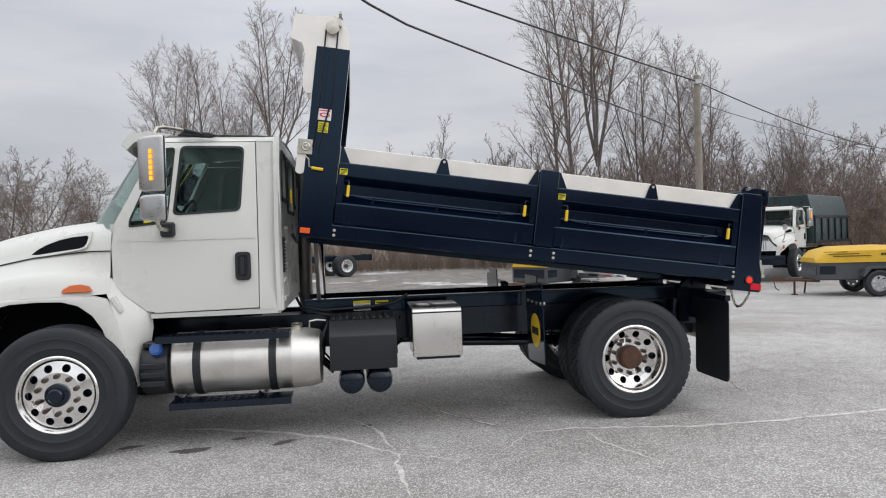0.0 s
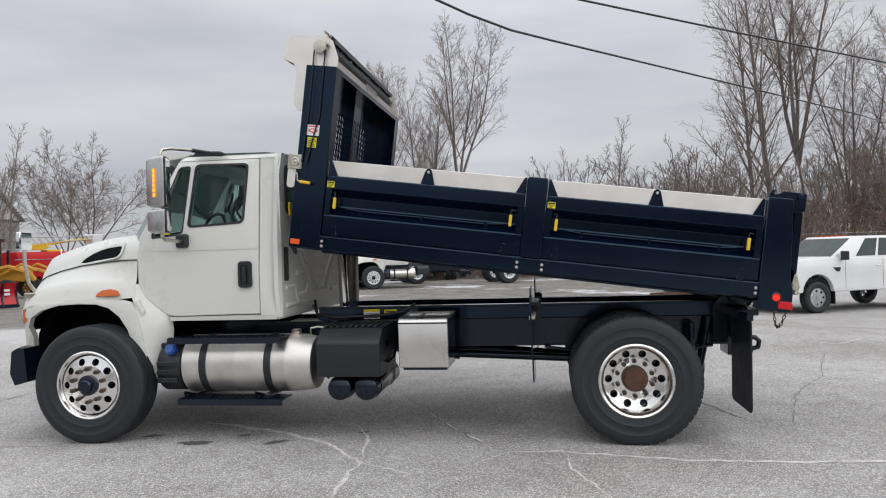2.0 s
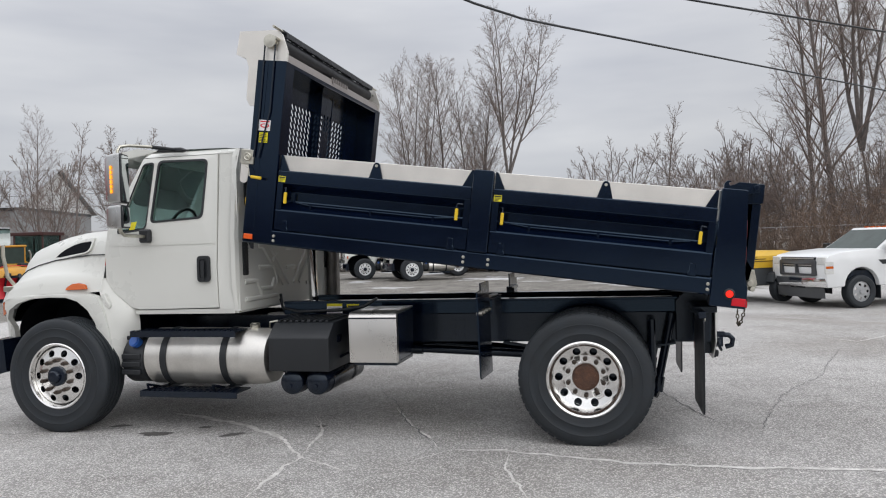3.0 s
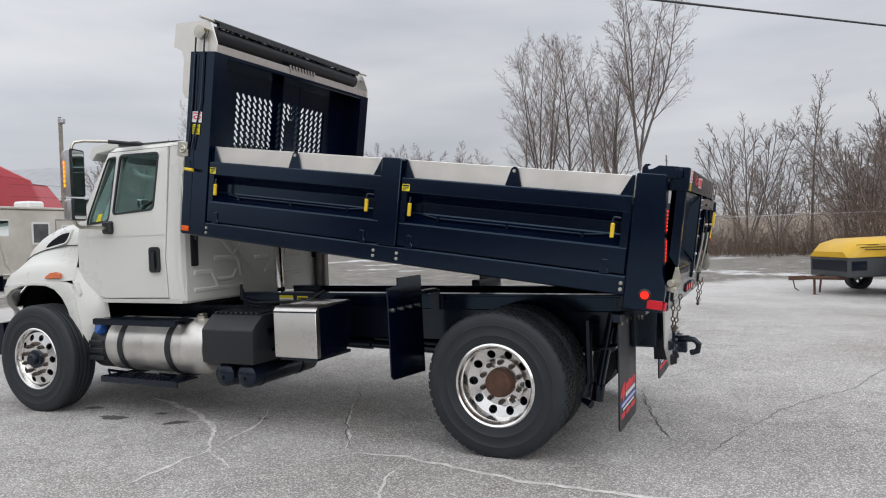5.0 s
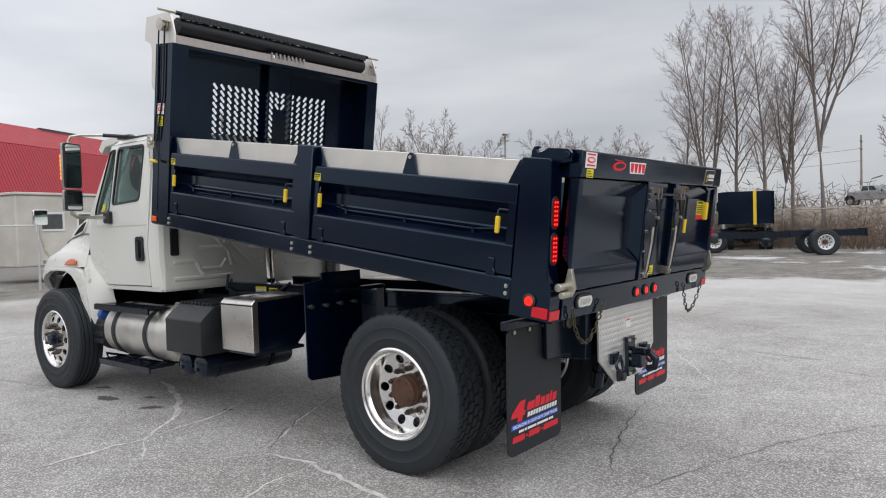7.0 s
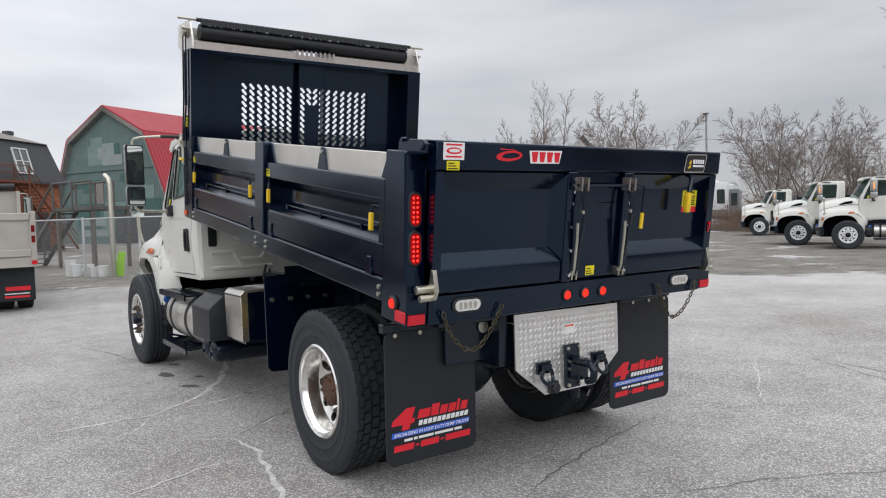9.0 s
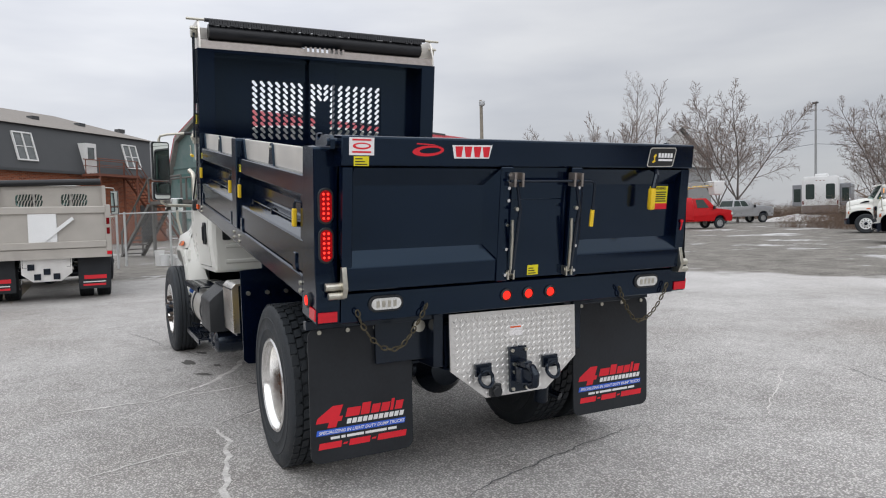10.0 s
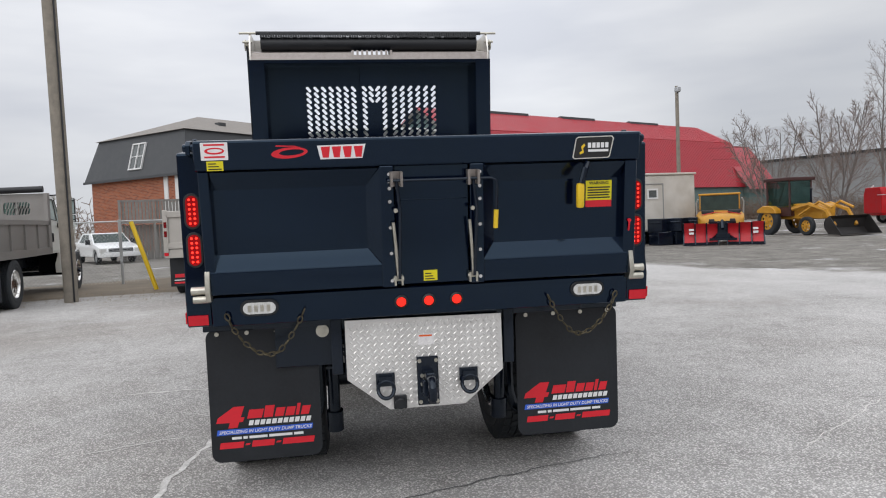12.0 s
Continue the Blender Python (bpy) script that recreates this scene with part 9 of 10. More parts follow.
part("roof_unit", b, TRIM, ot, bevel=0.08)
lp = thing("light_pole", place(-27.46, 24.63), "wooden pole with a floodlight", "light pole")
POLEW = mat("weathered_pole_wood", (0.23, 0.205, 0.17), 0.9, vary=0.25, scale=6, bump=0.5)
b = bmesh.new()
cyl(b, (0, 0, 0), (0, 0, 7.9), 0.12, 12, 0.09)
part("pole", b, POLEW, lp)
b = bmesh.new()
box(b, -0.08, 0.28, -0.12, 0.12, 7.55, 7.85)
part("floodlight", b, STEELRIM, lp, bevel=0.06)
# dark crates beside the trailer
for k in range(6):
    b = bmesh.new()
    box(b, -0.35, 0.35, -0.35, 0.35, 0, 0.55)
    box(b, -0.30, 0.30, -0.38, 0.38, 0.35, 0.43)
    solid("crate", b, CHASSIS, "black plastic crate stacked by the trailer", "crate", group="crates by the trailer", bevel=0.02, at=pose(-20.3 - 0.1 * (k % 2), 20.0 + 0.75 * (k % 3), 0.56 * (k // 3), 0, 0, 9 + 7 * k))


# ---- trees, brush, fences, poles, wires ----
BARK = mat("grey_brown_bark", (0.165, 0.145, 0.135), 0.9, vary=0.3, scale=5, bump=0.4)
TWIG = mat("twig_bark", (0.20, 0.158, 0.138), 0.9, vary=0.3, scale=3)
BRUSH = mat("dry_brush", (0.165, 0.115, 0.085), 0.95, vary=0.45, scale=0.6)
DRYGRASS = mat("dry_grass", (0.28, 0.21, 0.13), 0.95, vary=0.35, scale=0.8)


def limb(verts, faces, p0, p1, r0, r1, n):
    a, b = basis(p1 - p0)
    k = len(verts)
    for p, r in ((p0, r0), (p1, r1)):
        for i in range(n):
            t = i * math.tau / n
            verts.append(p + (a * math.cos(t) + b * math.sin(t)) * r)
    for i in range(n):
        j = (i + 1) % n
        faces.append((k + i, k + j, k + n + j, k + n + i))


def spike(verts, faces, p0, p1, r):
    """A twig that runs out to a point."""
    a, b = basis(p1 - p0)
    k = len(verts)
    for i in range(3):
        t = i * math.tau / 3
        verts.append(p0 + (a * math.cos(t) + b * math.sin(t)) * r)
    verts.append(p1)
    faces.extend(((k, k + 1, k + 3), (k + 1, k + 2, k + 3), (k + 2, k, k + 3)))


def grow(rng, h, leaders, fork, lean, reach, counts, rise, fat=1.0, spread=0.6):
    """Bare tree: a trunk that forks into leaders; limbs, branches and twigs climb from each. Returns trunk and crown."""
    tv, tf, cv, cf = [], [], [], []

    def shoot(p, d, length, r, level):
        """One curved shoot; gives back points along it to sprout from."""
        segs = (9, 6, 4, 2, 1)[level]
        wob = (0.025, 0.05, 0.065, 0.08, 0.0)[level]
        spots, q = [], p
        for s in range(segs):
            up = rise * (0.02, 0.10, 0.07, 0.04, 0)[level]
            d = (d + Vector((rng.gauss(0, wob), rng.gauss(0, wob), rng.gauss(0, wob) * 0.6 + up))).normalized()
            nq = q + d * (length / segs)
            f0, f1 = 1 - s / segs * 0.86, 1 - (s + 1) / segs * 0.86
            lo = (0.02, 0.012, 0.009, 0.007, 0.0065)[level] * fat
            if level == 0:
                limb(tv, tf, q, nq, max(r * f0, lo), max(r * f1, lo), 8)
            else:
                if s == segs - 1 and level > 1:
                    spike(cv, cf, q, nq, max(r * f0, lo))
                else:
                    limb(cv, cf, q, nq, max(r * f0, lo), max(r * f1, lo), 5 if level == 1 else 3)
            spots.append((q, nq, d, max(r * f0, lo)))
            q = nq
        return spots

    def sprout(spots, length, level):
        n = counts[level - 1]
        start = (0.22, 0.16, 0.14, 0.2)[level - 1]
        spin = rng.uniform(0, math.tau)
        for k in range(n):
            f = start + (0.99 - start) * (k + rng.random() * 0.8) / n
            q0, q1, d, r = spots[min(len(spots) - 1, int(f * len(spots)))]
            p = q0.lerp(q1, f * len(spots) % 1.0)
            side = d.orthogonal().normalized()
            spin += 2.4 + rng.gauss(0, 0.3)
            side.rotate(Matrix.Rotation(spin, 3, d))
            ang = rng.gauss(spread * (1.0, 1.05, 1.05, 1.0)[level - 1], 0.10)
            nd = (d * math.cos(ang) + side * math.sin(ang)).normalized()
            ln = length * reach[level - 1] * rng.uniform(0.75, 1.15) * (1.05 - 0.62 * f if level < 3 else 1.0 - 0.35 * f)
            sub = shoot(p, nd, ln, min(r * 0.5, ln * 0.0125), level)
            if level < len(counts):
                sprout(sub, ln, level + 1)

    base = shoot(Vector((0, 0, -0.2)), Vector((0, 0, 1)), h * (fork if leaders > 1 else 1.0), h * 0.0100, 0)
    if leaders == 1:
        sprout(base, h, 1)
    else:
        tip = base[-1][1]
        for k in range(leaders):
            a = k * math.tau / leaders + rng.uniform(-0.4, 0.4)
            ln = lean * rng.uniform(0.55, 1.25)
            d = Vector((math.cos(a) * ln, math.sin(a) * ln, 1)).normalized()
            length = h * (1 - fork) * rng.uniform(0.82, 1.02)
            cut = base[-1 - (k % 2)][1]
            spots = []
            q, r = cut, h * 0.0066
            for s in range(9):
                d = (d + Vector((rng.gauss(0, 0.05), rng.gauss(0, 0.05), 0.03))).normalized()
                nq = q + d * length / 9
                limb(tv, tf, q, nq, max(0.02, r * (1 - s / 9 * 0.88)), max(0.02, r * (1 - (s + 1) / 9 * 0.88)), 6)
                spots.append((q, nq, d, max(0.02, r * (1 - s / 9 * 0.88))))
                q = nq
            sprout(spots, length * 0.85, 1)
    return tv, tf, cv, cf


def raw(name, verts, faces, material):
    me = bpy.data.meshes.new(name)
    me.from_pydata([tuple(v) for v in verts], [], faces)
    me.materials.append(material)
    me.shade_smooth()
    return me


def tree_kind(label, seed, *form):
    rng = random.Random(seed)
    tv, tf, cv, cf = grow(rng, *form)
    t = thing("tree", place(0, -300), label, "tree", "bare trees")
    o = new("trunk", raw("trunk", tv, tf, BARK))
    o.parent = t
    o = new("crown", raw("crown", cv, cf, TWIG))
    o.parent = t
    return t, max(v.z for v in cv)


TALL = [tree_kind("tall bare tree with a straight trunk and climbing limbs", s, 18, 1, 0, 0, (0.38, 0.44, 0.46, 0.55), (26, 10, 6, 4), 0.6, 0.95, 0.62) for s in (11, 12)]
VASE = [tree_kind("tall bare tree forking into several upright stems", s, 18, n, fk, ln, (0.46, 0.46, 0.48, 0.55), (14, 9, 6, 4), 0.55, 0.95, 0.62) for s, n, fk, ln in ((13, 4, 0.34, 0.24), (14, 5, 0.16, 0.24))]
WIDE = [tree_kind("spreading bare tree with a rounded crown", s, 11, n, 0.18, 0.80, (0.50, 0.50, 0.50, 0.55), (12, 9, 6, 4), 0.30, 1.25, 0.66) for s, n in ((21, 5), (22, 4))]
SLIM = [tree_kind("slender young bare tree", s, 10, 1, 0, 0, (0.26, 0.44, 0.50, 0.5), (18, 6, 4, 2), 0.8, 1.0, 0.55) for s in (31, 32)]
BUSHY = [tree_kind("low bushy bare tree with many thin stems", s, 7, 9, 0.05, 0.45, (0.42, 0.50, 0.55), (9, 7, 5), 0.35, 1.0, 0.6) for s in (41, 42)]


def plant(kind, k, x, y, h, turn):
    t, top = kind[k % len(kind)]
    s = h / top
    c = copy_thing(t, place(x, y, turn))
    c.scale = (s, s, s)
    return c


def off(bearing, dist, eye=(4.2, 1.25)):
    a = radians(bearing)
    return eye[0] - dist * math.sin(a), eye[1] + dist * math.cos(a)


rng = random.Random(7)
# group north of the yard
for k, (kind, i, be, d, h) in enumerate(((VASE, 0, 9.2, 65, 24), (VASE, 1, 16.9, 65, 20.5), (TALL, 0, 13.0, 64, 18), (TALL, 1, 15.0, 66, 19.5), (TALL, 0, 18.6, 67, 13.5), (VASE, 0, 12.0, 70, 16), (TALL, 1, 11.2, 68, 19))):
    plant(kind, i, *off(be, d), h, 53 * k)
# tall stems and dense wood to the north-east
for k, (kind, i, be, d, h) in enumerate(((TALL, 0, -17.3, 52, 21), (TALL, 1, -18.6, 50, 23), (VASE, 0, -20.8, 51, 23), (VASE, 1, -23.6, 50, 15.5), (TALL, 1, -26.0, 50, 15), (VASE, 0, -27.8, 49, 13.5), (WIDE, 0, -32, 48, 9), (VASE, 1, -34, 48, 9.5), (WIDE, 1, -36.5, 47, 8), (WIDE, 0, -39.5, 45, 6.5))):
    plant(kind, i, *off(be, d, (0, 0)), h, 37 * k)
for k in range(34):
    be = -9.8 - k * 1.05
    plant(BUSHY, k, *off(be, rng.uniform(41, 52), (0, 0)), rng.uniform(4.6, 7.4) + (1.8 if -28 < be < -20 else 0), rng.uniform(0, 360))
# slender ones between
for k, (kind, be, d, h) in enumerate(((SLIM, -2.5, 48, 10.6), (BUSHY, 1.8, 45, 8.0), (BUSHY, -0.2, 47, 6.2), (SLIM, 2.6, 52, 8), (WIDE, -6.3, 46, 8.5), (BUSHY, -8.5, 44, 8.5), (SLIM, 4.5, 58, 7))):
    plant(kind, k, *off(be, d), h, 71 * k)
# north-west and west
for k, (kind, be, d, h) in enumerate(((WIDE, 21, 84, 6.5), (BUSHY, 23.5, 84, 6), (WIDE, 26, 78, 11.5), (WIDE, 28.5, 82, 8.5), (BUSHY, 19, 88, 5.5))):
    plant(kind, k, *off(be, d), h, 61 * k)
for k, (kind, be, d, h) in enumerate(((TALL, 47.5, 80, 17), (WIDE, 30.5, 72, 11.5), (WIDE, 28, 70, 9), (VASE, 25.5, 72, 9.5), (WIDE, 23.5, 66, 8), (TALL, 51, 92, 12))):
    plant(kind, k, *off(be, d, (6.8, 4.4)), h, 47 * k)
plant(WIDE, 0, *off(40.8, 76, (7.0, 5.2)), 14, 33)
for k, (x, y, h) in enumerate(((-34.3, 34.6, 8.0), (-32.1, 37.5, 8.5))):
    plant(BUSHY, k, x, y, h, 80 * k)
plant(SLIM, 0, -39.2, 48.1, 12.5, 20)
plant(WIDE, 1, -46.8, 64.6, 12, 140)
for t, _ in TALL + VASE + WIDE + SLIM + BUSHY:
    for o in t.children:
        bpy.data.objects.remove(o)
    bpy.data.objects.remove(t)


def thicket(name, label, spots, per, hmin, hmax, material, width=0.012, seed=3):
    """Tangle of thin dry stems over a stretch of ground."""
    rng = random.Random(seed)
    verts, faces = [], []
    for (x0, y0), (x1, y1), depth in spots:
        n = int(per * math.hypot(x1 - x0, y1 - y0))
        dx, dy = x1 - x0, y1 - y0
        q = math.hypot(dx, dy)
        nx, ny = -dy / q, dx / q
        for _ in range(n):
            f, g = rng.random(), rng.random() * depth
            p = Vector((x0 + dx * f + nx * g, y0 + dy * f + ny * g, -0.05))
            h = rng.uniform(hmin, hmax) * (0.55 + 0.45 * noise.noise(Vector((p.x * 0.25, p.y * 0.25, seed))) + 0.2)
            d = Vector((rng.gauss(0, 0.32), rng.gauss(0, 0.32), 1)).normalized()
            w = width * rng.uniform(0.7, 1.6)
            for s in range(3):
                nd = (d + Vector((rng.gauss(0, 0.25), rng.gauss(0, 0.25), 0))).normalized()
                np_ = p + nd * h / 3
                limb(verts, faces, p, np_, w * (1 - s * 0.28), w * (0.72 - s * 0.28), 3)
                for t in range(2):
                    tip = np_ + Vector((rng.gauss(0, 1), rng.gauss(0, 1), rng.uniform(0.1, 1))).normalized() * h * 0.22
                    limb(verts, faces, np_, tip, w * 0.5, w * 0.25, 3)
                p, d = np_, nd
    return tagged(new(name, raw(name, verts, faces, material)), label, "brush", "", "stuff")


thicket("brush", "tangle of dry brown brush behind the chain-link fence", (((34, 33), (8, 40.8), 6.0),), 50, 1.6, 3.6, BRUSH, 0.015, 3)
thicket("brush", "low fine brown brush behind the chain-link fence", (((8, 40.8), (-7, 45.2), 5.0), ((-7, 45.2), (-26, 54), 5.0)), 105, 1.1, 2.3, BRUSH, 0.009, 13)
thicket("brush", "taller brown thicket under the trees", (((36, 36), (8, 42), 8.0),), 26, 3.0, 6.5, BRUSH, 0.02, 4)
thicket("brush", "thin scattered brush beyond the fence", (((8, 42), (-20, 57), 8.0),), 20, 1.8, 3.9, BRUSH, 0.013, 14)
thicket("brush", "far brown hedge along the west side", (((-64, 80), (-40, 80), 6.0), ((-48, 64), (-75, 44), 6.0)), 70, 1.6, 3.0, BRUSH, 0.02, 5)
thicket("brush", "tall brown thicket beside the motor home", (((-37.5, 77), (-18, 70), 5.0),), 75, 3.0, 5.5, BRUSH, 0.02, 25)
thicket("grass", "dry grass at the foot of the fence", (((30, 32.6), (-7, 44.7), 1.2), ((-7, 44.7), (-22, 52.2), 1.2)), 34, 0.25, 0.6, DRYGRASS, 0.011, 6)
thicket("grass", "thin dry grass on the verge by the wooden pole", (((-9.6, -6), (-11.4, 3.0), -2.5),), 90, 0.05, 0.16, DRYGRASS, 0.004, 8)

# far woods round the horizon; the part behind the walk is unseen, added for reflections
thicket("woods", "far bare woods on the horizon", tuple(((150 * math.cos(a), 150 * math.sin(a)), (150 * math.cos(a + 0.13), 150 * math.sin(a + 0.13)), -30) for a in (k * 0.13 for k in range(49)) if not 2.0 < a < 2.95), 3, 5, 11, BRUSH, 0.14, 9)

# unseen woods to the south and east, added only to darken paint reflections
thicket("woods", "unseen woods added so that the black paint reflects dark", tuple(((58 * math.cos(a), 58 * math.sin(a)), (58 * math.cos(a + 0.2), 58 * math.sin(a + 0.2)), -10) for a in (-2.2 + k * 0.2 for k in range(13))), 16, 7, 11, BRUSH, 0.15, 10)

# earth bank with snow beyond the gravel
b = bmesh.new()
for i in range(13):
    for j in range(7):
        x, y = (i - 6) / 6, (j - 3) / 3
        z = 0.9 * max(0, 1 - x * x - y * y) * (0.7 + 0.6 * noise.noise(Vector((i * 0.7, j * 0.7, 2))))
        b.verts.new((x * 4.5, y * 1.6, z - 0.02))
b.verts.ensure_lookup_table()
for i in range(12):
    for j in range(6):
        b.faces.new((b.verts[i * 7 + j], b.verts[(i + 1) * 7 + j], b.verts[(i + 1) * 7 + j + 1], b.verts[i * 7 + j + 1]))
solid("snow_bank", b, mat("dirty_snow", (0.66, 0.66, 0.66), 0.8, vary=0.2, scale=2, tint=(0.35, 0.33, 0.3), bump=0.4), "ploughed bank of dirty snow at the yard edge", "snow bank", at=pose(-38.6, 67, 0, 0, 0, 5))


# low road bank beyond the fence, with a pickup on it
b = bmesh.new()
rows = []
for k in range(27):
    x = -34 + 2 * k
    e = min(1.0, (k + 0.5) / 4, (26.5 - k) / 4)
    wob = 0.35 * noise.noise(Vector((k * 0.4, 3.1, 0)))
    rows.append([(x, 73, -0.1), (x, 75.5 + wob, e * 1.1), (x, 78 + wob, e * 2.3), (x, 79, e * 2.4), (x, 90, e * 2.4), (x, 96, -0.1)])
loft(b, rows)
solid("road_bank", b, mat("dry_bank_grass", (0.15, 0.118, 0.085), 0.95, vary=0.5, scale=1.5, tint=(0.24, 0.21, 0.18), bump=0.5), "low bank of dry grass beyond the fence", "bank", "structure")
light_vehicle("pickup", Matrix.Translation((0, 0, 2.39)) @ place(-5.0, 82.0, 172), "silver pickup parked on the bank beyond the fence", "pickup", SILVERP, PICK, 2.0, (-1.95, 1.75, 0.45), ((-1.35, 0.95, 1.30), (-0.65, 0.75, 1.92)), ((0.30, 0.60), (0.64, 0.94)))


def chain_fence(pts, h, label, wires=True):
    f = thing("chain_link_fence", place(pts[0][0], pts[0][1]), label, "fence")
    o = Vector((pts[0][0], pts[0][1], 0))
    for (x0, y0), (x1, y1) in zip(pts, pts[1:]):
        p, q = Vector((x0, y0, 0)) - o, Vector((x1, y1, 0)) - o
        n = max(1, round((q - p).length / 3.0))
        for k in range(n + 1):
            b = bmesh.new()
            c = p.lerp(q, k / n)
            lean = Vector((0.10 * math.sin(k * 2.3), 0, 0))
            cyl(b, c, c + lean + Vector((0, 0, h + 0.05)), 0.038, 8)
            part("post", b, FENCEM, f)
        b = bmesh.new()
        tube(b, [p + Vector((0, 0, h)), q + Vector((0, 0, h))], 0.022, 6)
        part("rail", b, FENCEM, f)
        if wires:
            # woven wire as crossing diagonals
            verts, faces = [], []
            L = (q - p).length
            d = (q - p).normalized()
            step = 0.11
            m_ = int(L / step)
            for k in range(-int(h / step), m_):
                for sg in (1, -1):
                    a0, a1 = k * step, k * step + h
                    z0, z1 = (0.05, h) if sg > 0 else (h, 0.05)
                    t0, t1 = max(0, -a0 / h), min(1, (L - a0) / h)
                    if t1 <= t0:
                        continue
                    u, v = a0 + (a1 - a0) * t0, a0 + (a1 - a0) * t1
                    limb(verts, faces, p + d * u + Vector((0, 0, z0 + (z1 - z0) * t0)), p + d * v + Vector((0, 0, z0 + (z1 - z0) * t1)), 0.0022, 0.0022, 3)
            w = new("woven_wire", raw("woven_wire", verts, faces, FENCEM))
            w.parent = f
            w["kind"] = "stuff"
    return f


FENCEM = mat("galvanised_fence", (0.50, 0.51, 0.51), 0.5, 0.4, vary=0.15)
chain_fence([(30, 32.4), (-7, 44.5), (-22, 52.0)], 1.9, "galvanised chain-link fence before brown brush")
chain_fence([(-13.2, -9), (-14.0, 0.5), (-19.6, 5.6)], 1.8, "galvanised chain-link fence by the brick building")
chain_fence([(-22.9, 4.5), (-20.9, 5.9), (-17.1, 8.6), (-16.6, 11.0)], 1.9, "galvanised chain-link fence in front of the barn")

# grey board fence and deck before the brick building
bf = thing("board_fence", pose(-30.5, -4.2, 0, 0, 0, 107), "weathered grey board fence in two tiers", "fence")
for k in range(60):
    b = bmesh.new()
    h_ = 1.8 + 0.03 * math.sin(k * 2.1)
    box(b, 0.16 * k, 0.16 * k + 0.14, 0, 0.03, 0, h_)
    part("board", b, OLDWOOD, bf)
for k in range(60):
    b = bmesh.new()
    box(b, 0.16 * k, 0.16 * k + 0.13, -0.5, -0.47, 1.95, 3.0)
    part("board", b, OLDWOOD, bf)
b = bmesh.new()
box(b, 0, 9.6, -0.6, 0.1, 1.85, 1.95)
box(b, 0, 9.6, -0.52, -0.46, 2.95, 3.05)
for k in range(7):
    box(b, 1.6 * k, 1.6 * k + 0.12, -0.62, -0.5, 0, 3.05)
part("rail", b, OLDWOOD, bf)

# poles
up = thing("utility_pole", place(-9.36, 0.71), "weathered wooden utility pole", "utility pole", "utility poles")
b = bmesh.new()
tube(b, [(0, 0, -0.1), (-0.02, -0.05, 4.0), (-0.05, -0.12, 10.2)], 0.15, 14)
part("pole", b, POLEW, up)
b = bmesh.new()
tube(b, [(0.12, 0.10, 0.0), (0.10, 0.08, 3.6), (0.05, 0.02, 9.0)], 0.018, 6)
part("ground_wire", b, PLASTIC, up)
up2 = thing("utility_pole", place(12.45, 23.6), "weathered wooden utility pole among bare trees", "utility pole", "utility poles")
b = bmesh.new()
cyl(b, (0, 0, -0.4), (0, 0, 7.15), 0.14, 12, 0.11)
part("pole", b, POLEW, up2)
b = bmesh.new()
box(b, -0.12, 0.12, -0.14, 0.14, 6.85, 7.0)
part("insulator", b, STEELRIM, up2)
lm = thing("lamp_mast", place(-46.4, 80.0), "plain grey lamp mast far off", "lamp mast")
b = bmesh.new()
cyl(b, (0, 0, 0), (0, 0, 13.2), 0.16, 10, 0.11)
part("mast", b, GREYB, lm)
b = bmesh.new()
box(b, -0.35, 0.25, -0.2, 0.2, 13.2, 13.4)
part("lamp_head", b, GREYP, lm, bevel=0.05)
for x, y, h_ in ((-56, -22, 12), (-10, 110, 12)):
    u = thing("utility_pole", place(x, y), "thin utility pole far off", "utility pole", "utility poles")
    b = bmesh.new()
    cyl(b, (0, 0, 0), (0, 0, h_), 0.16, 8, 0.11)
    part("pole", b, POLEW, u)
    b = bmesh.new()
    box(b, -0.06, 0.06, -0.9, 0.9, h_ - 0.9, h_ - 0.75)
    box(b, -0.06, 0.06, -0.9, 0.9, h_ - 1.9, h_ - 1.75)
    part("crossarm", b, POLEW, u)


def wire(p, q, sag, r, label="black overhead wire over the yard", climb=0.0):
    p, q = Vector(p), Vector(q)
    b = bmesh.new()
    pts = []
    for k in range(33):
        f = k / 32
        c = p.lerp(q, f)
        c.z += climb * max(0.0, 1 - 2.1 * f) ** 1.6 - sag * 4 * f * (1 - f)
        pts.append(c)
    tube(b, pts, r, 6)
    return solid("overhead_wire", b, PLASTIC, label, "wire", group="overhead wires")


wire((-16.3, 0.30, 7.3), (12.45, 23.6, 6.95), 0.12, 0.024, climb=4.5)
wire((-9.41, 0.0, 5.15), (13.2, 27.9, 6.15), 0.0, 0.022, climb=6.0)
wire((13.2, 27.9, 6.15), (40, 60, 7.0), 0.3, 0.016)
wire((12.45, 23.6, 6.95), (42, 45, 6.6), 0.7, 0.022)
wire((12.45, 23.6, 6.2), (44, 46, 6.4), 0.5, 0.012)
wire((-9.41, 0.59, 9.9), (-26, -26, 9.5), 1.0, 0.016)
wire((-9.4, 0.5, 9.0), (-14.5, -6.5, 0.0), 0.0, 0.012, "guy wire of the pole")
for z in (8.6, 10.2):
    wire((-46.4, 80.0, z), (-10, 110, z), 1.2, 0.018)
    wire((-46.4, 80.0, z), (-90, 60, z), 1.2, 0.018)
# leaning yellow guard
b = bmesh.new()
cyl(b, (0, 0, 0), (-0.1, -0.55, 1.75), 0.055, 12)
solid("bollard", b, YELLOW, "leaning yellow guard pipe on the verge", "bollard", at=place(-11.5, 2.0))

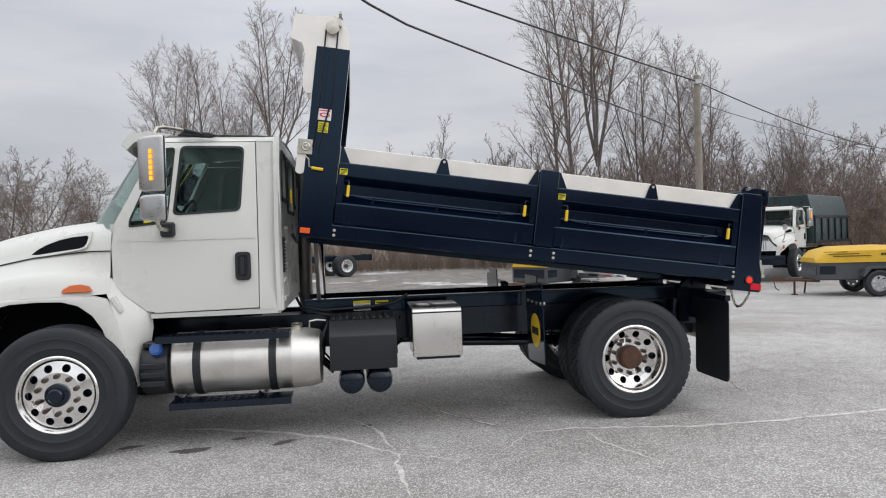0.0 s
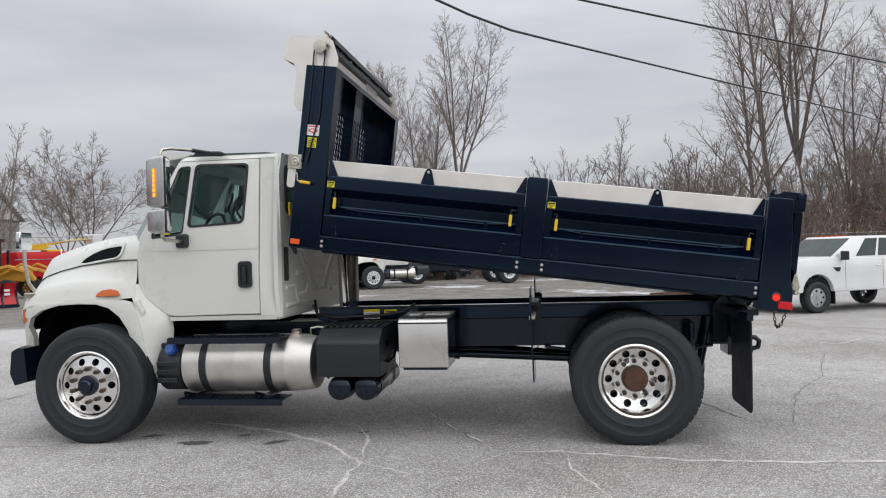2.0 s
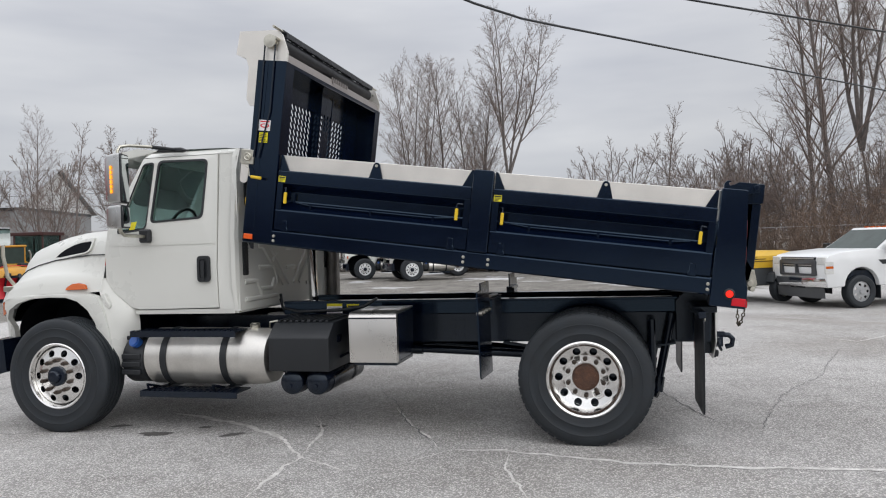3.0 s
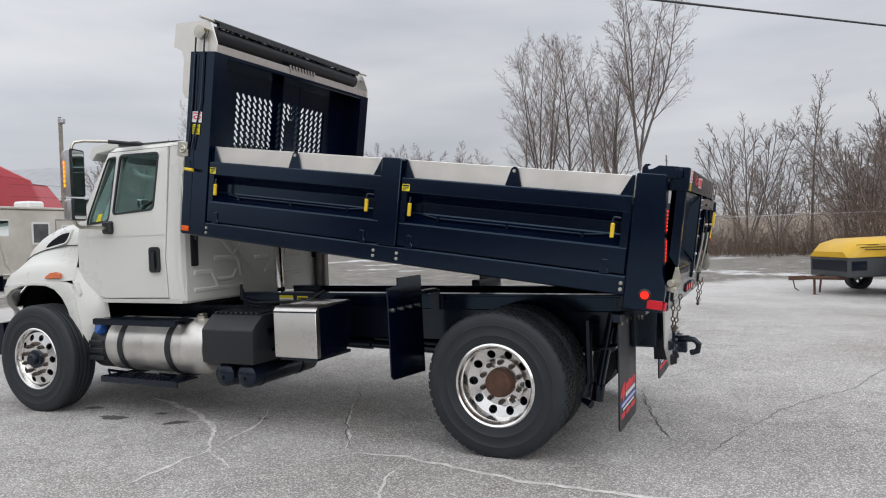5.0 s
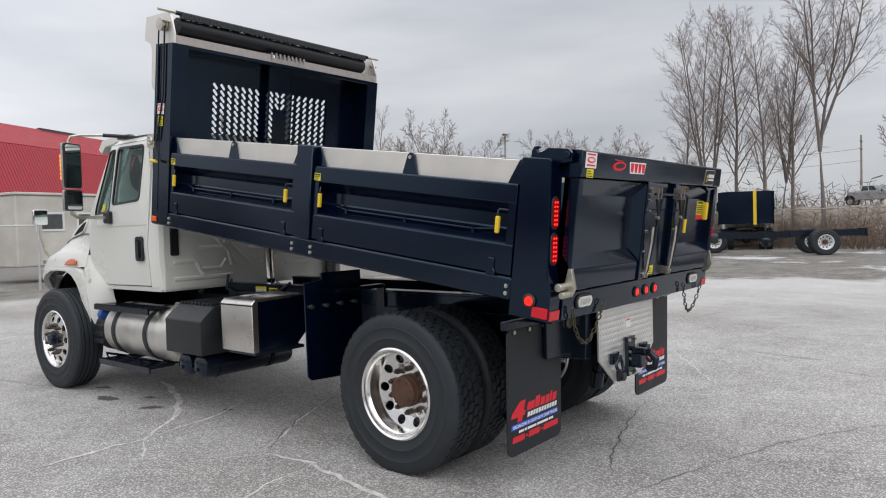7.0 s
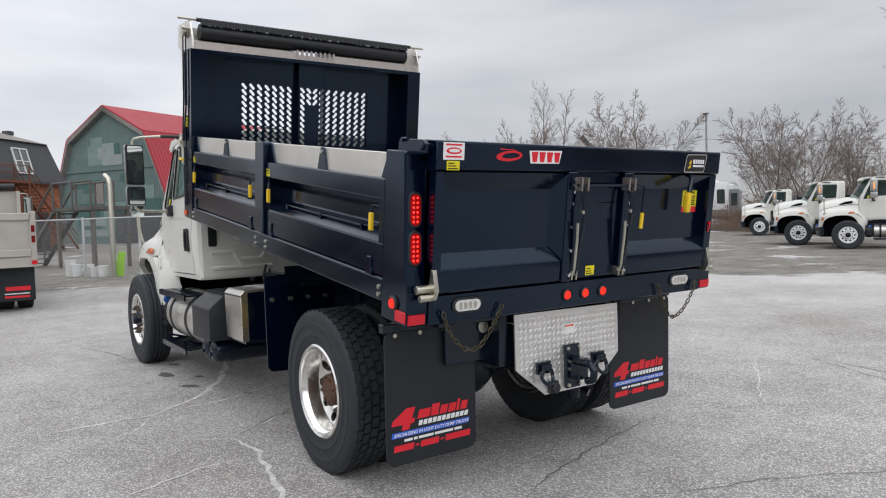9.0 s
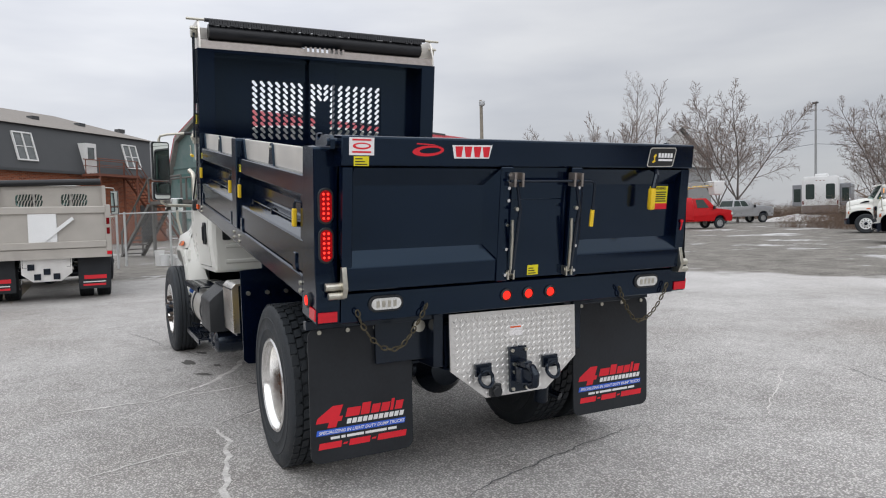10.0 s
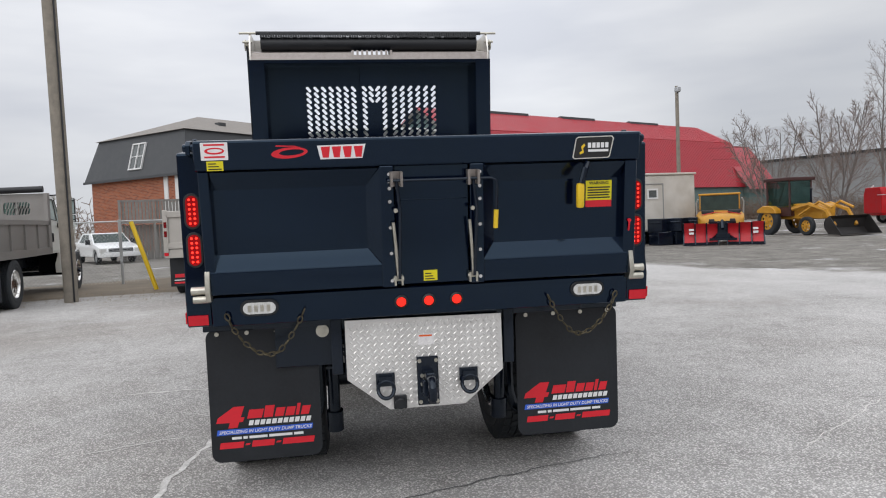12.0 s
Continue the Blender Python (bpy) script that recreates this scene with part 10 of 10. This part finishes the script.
# oil drips under the cab
OIL = mat("oil_stain", (0.085, 0.08, 0.075), 0.7, vary=0.4, scale=20)
rng = random.Random(5)
for x, y, a, c in ((-1.29, 5.70, 0.16, 0.07), (-0.57, 5.75, 0.12, 0.05), (-0.95, 5.95, 0.07, 0.04), (-1.8, 5.9, 0.10, 0.05), (0.1, 6.1, 0.06, 0.04)):
    b = bmesh.new()
    b.faces.new([b.verts.new((a * math.cos(t) * rng.uniform(0.6, 1.15), c * math.sin(t) * rng.uniform(0.6, 1.15), 0.0025)) for t in (k * math.tau / 22 for k in range(22))])
    solid("oil_stain", b, OIL, "dark oil stain on the asphalt under the cab", "stain", "structure", group="oil stains", at=place(x, y, rng.uniform(0, 40)))

# brown verge under the pole
DIRT = mat("brown_verge_dirt", (0.155, 0.125, 0.09), 0.95, vary=0.4, scale=1.2, fine=25, bump=0.6)
b = bmesh.new()
random.seed(3)
inner = [(-8.3 - 0.20 * k + 0.12 * math.sin(k * 1.7), -12 + 1.28 * k) for k in range(13)]
outer = [(x - 5.2 + 0.3 * math.sin(k), y) for k, (x, y) in enumerate(inner)]
loft(b, [[(x, y, 0.004), (u, v, 0.004)] for (x, y), (u, v) in zip(inner, outer)])
solid("verge", b, DIRT, "strip of brown dirt and dead grass along the asphalt", "verge", "structure")

# ---- cracks in the asphalt ----
SEALW = mat("salt_filled_crack", (0.57, 0.555, 0.535), 0.9, vary=0.4, scale=14, tint=(0.36, 0.345, 0.325), bump=0.4)
SEALD = mat("open_crack", (0.13, 0.13, 0.13), 0.95, vary=0.3, scale=12)


def crack(pts, width, material, seed, rough=0.05):
    rng = random.Random(seed)
    line = []
    for (x0, y0), (x1, y1) in zip(pts, pts[1:]):
        n = max(2, int(math.hypot(x1 - x0, y1 - y0) / 0.04))
        for k in range(n):
            f = k / n
            line.append(Vector((x0 + (x1 - x0) * f, y0 + (y1 - y0) * f, 0)))
    line.append(Vector((*pts[-1], 0)))
    drift = Vector((0, 0, 0))
    b = bmesh.new()
    rows = []
    wl = wr = 0.8
    for i, p in enumerate(line):
        drift = drift * 0.88 + Vector((rng.gauss(0, rough * 0.16), rng.gauss(0, rough * 0.16), 0))
        d = (line[min(i + 1, len(line) - 1)] - line[max(i - 1, 0)]).normalized()
        n_ = Vector((-d.y, d.x, 0))
        taper = min(1, (i + 1) / 12, (len(line) - i) / 12)
        wl, wr = (min(1.25, max(0.35, w + rng.gauss(0, 0.13))) for w in (wl, wr))
        c = p + drift
        z = 0.0045 if material is SEALD else 0.003
        thin = width * taper * (1.0 if material is SEALW else 0.9)
        rows.append([c + n_ * thin * wl + Vector((0, 0, z)), c - n_ * thin * wr + Vector((0, 0, z))])
    loft(b, rows)
    return solid("pavement_crack", b, material, "salt-whitened crack in worn asphalt" if material is SEALW else "thin dark crack in worn asphalt", "crack", "structure", group="pavement cracks")


crack([(0.33, 4.3), (0.26, 5.0), (0.33, 5.22), (-0.2, 5.78), (-0.81, 6.15), (-1.6, 6.4)], 0.0297, SEALW, 1)
crack([(-0.05, 8.1), (0.43, 7.13), (0.9, 6.2), (1.39, 5.54)], 0.0066, SEALD, 2)
crack([(1.39, 5.54), (1.83, 5.62), (2.3, 5.5), (2.85, 5.43), (3.6, 5.4), (4.6, 5.5), (6.0, 5.2)], 0.0351, SEALW, 3)
crack([(1.39, 5.54), (1.20, 5.30), (1.02, 5.05)], 0.0130, SEALW, 4)
crack([(0.55, 6.85), (0.9, 6.2), (1.39, 5.54)], 0.0150, SEALW, 21)
crack([(0.30, 5.22), (0.62, 5.02), (0.80, 4.96)], 0.0200, SEALW, 20)
crack([(1.86, 5.58), (1.87, 5.15), (2.1, 4.6)], 0.0135, SEALW, 5)
crack([(-0.13, 6.5), (0.18, 5.92), (0.31, 5.3)], 0.0162, SEALW, 6)
crack([(5.6, 10.7), (4.75, 8.6), (4.2, 7.7), (3.8, 6.5), (3.76, 6.2)], 0.0044, SEALD, 7)
crack([(2.4, 11.3), (3.7, 10.65), (4.75, 10.2), (5.4, 10.0), (7.0, 9.6)], 0.0042, SEALD, 8)
crack([(5.72, 11.96), (6.03, 11.45), (6.8, 12.3)], 0.0162, SEALW, 9)
crack([(-4.0, 5.2), (-2.84, 5.5), (-2.38, 5.62), (-1.6, 5.9), (-1.14, 6.39)], 0.0080, SEALD, 10)
crack([(3.0, 8.4), (3.1, 7.6), (3.35, 6.9), (3.6, 6.45)], 0.0060, SEALD, 11)
crack([(-3.2, 1.5), (-3.65, 2.0), (-4.5, 3.9), (-4.75, 6.0), (-4.4, 8.5)], 0.0072, SEALD, 12)
crack([(3.4, 9.1), (2.3, 10.75)], 0.007, SEALW, 14)
crack([(2.76, 11.25), (3.3, 11.1), (4.2, 10.9)], 0.0077, SEALD, 15)
crack([(1.5, 12.1), (2.0, 11.8)], 0.0066, SEALD, 17)
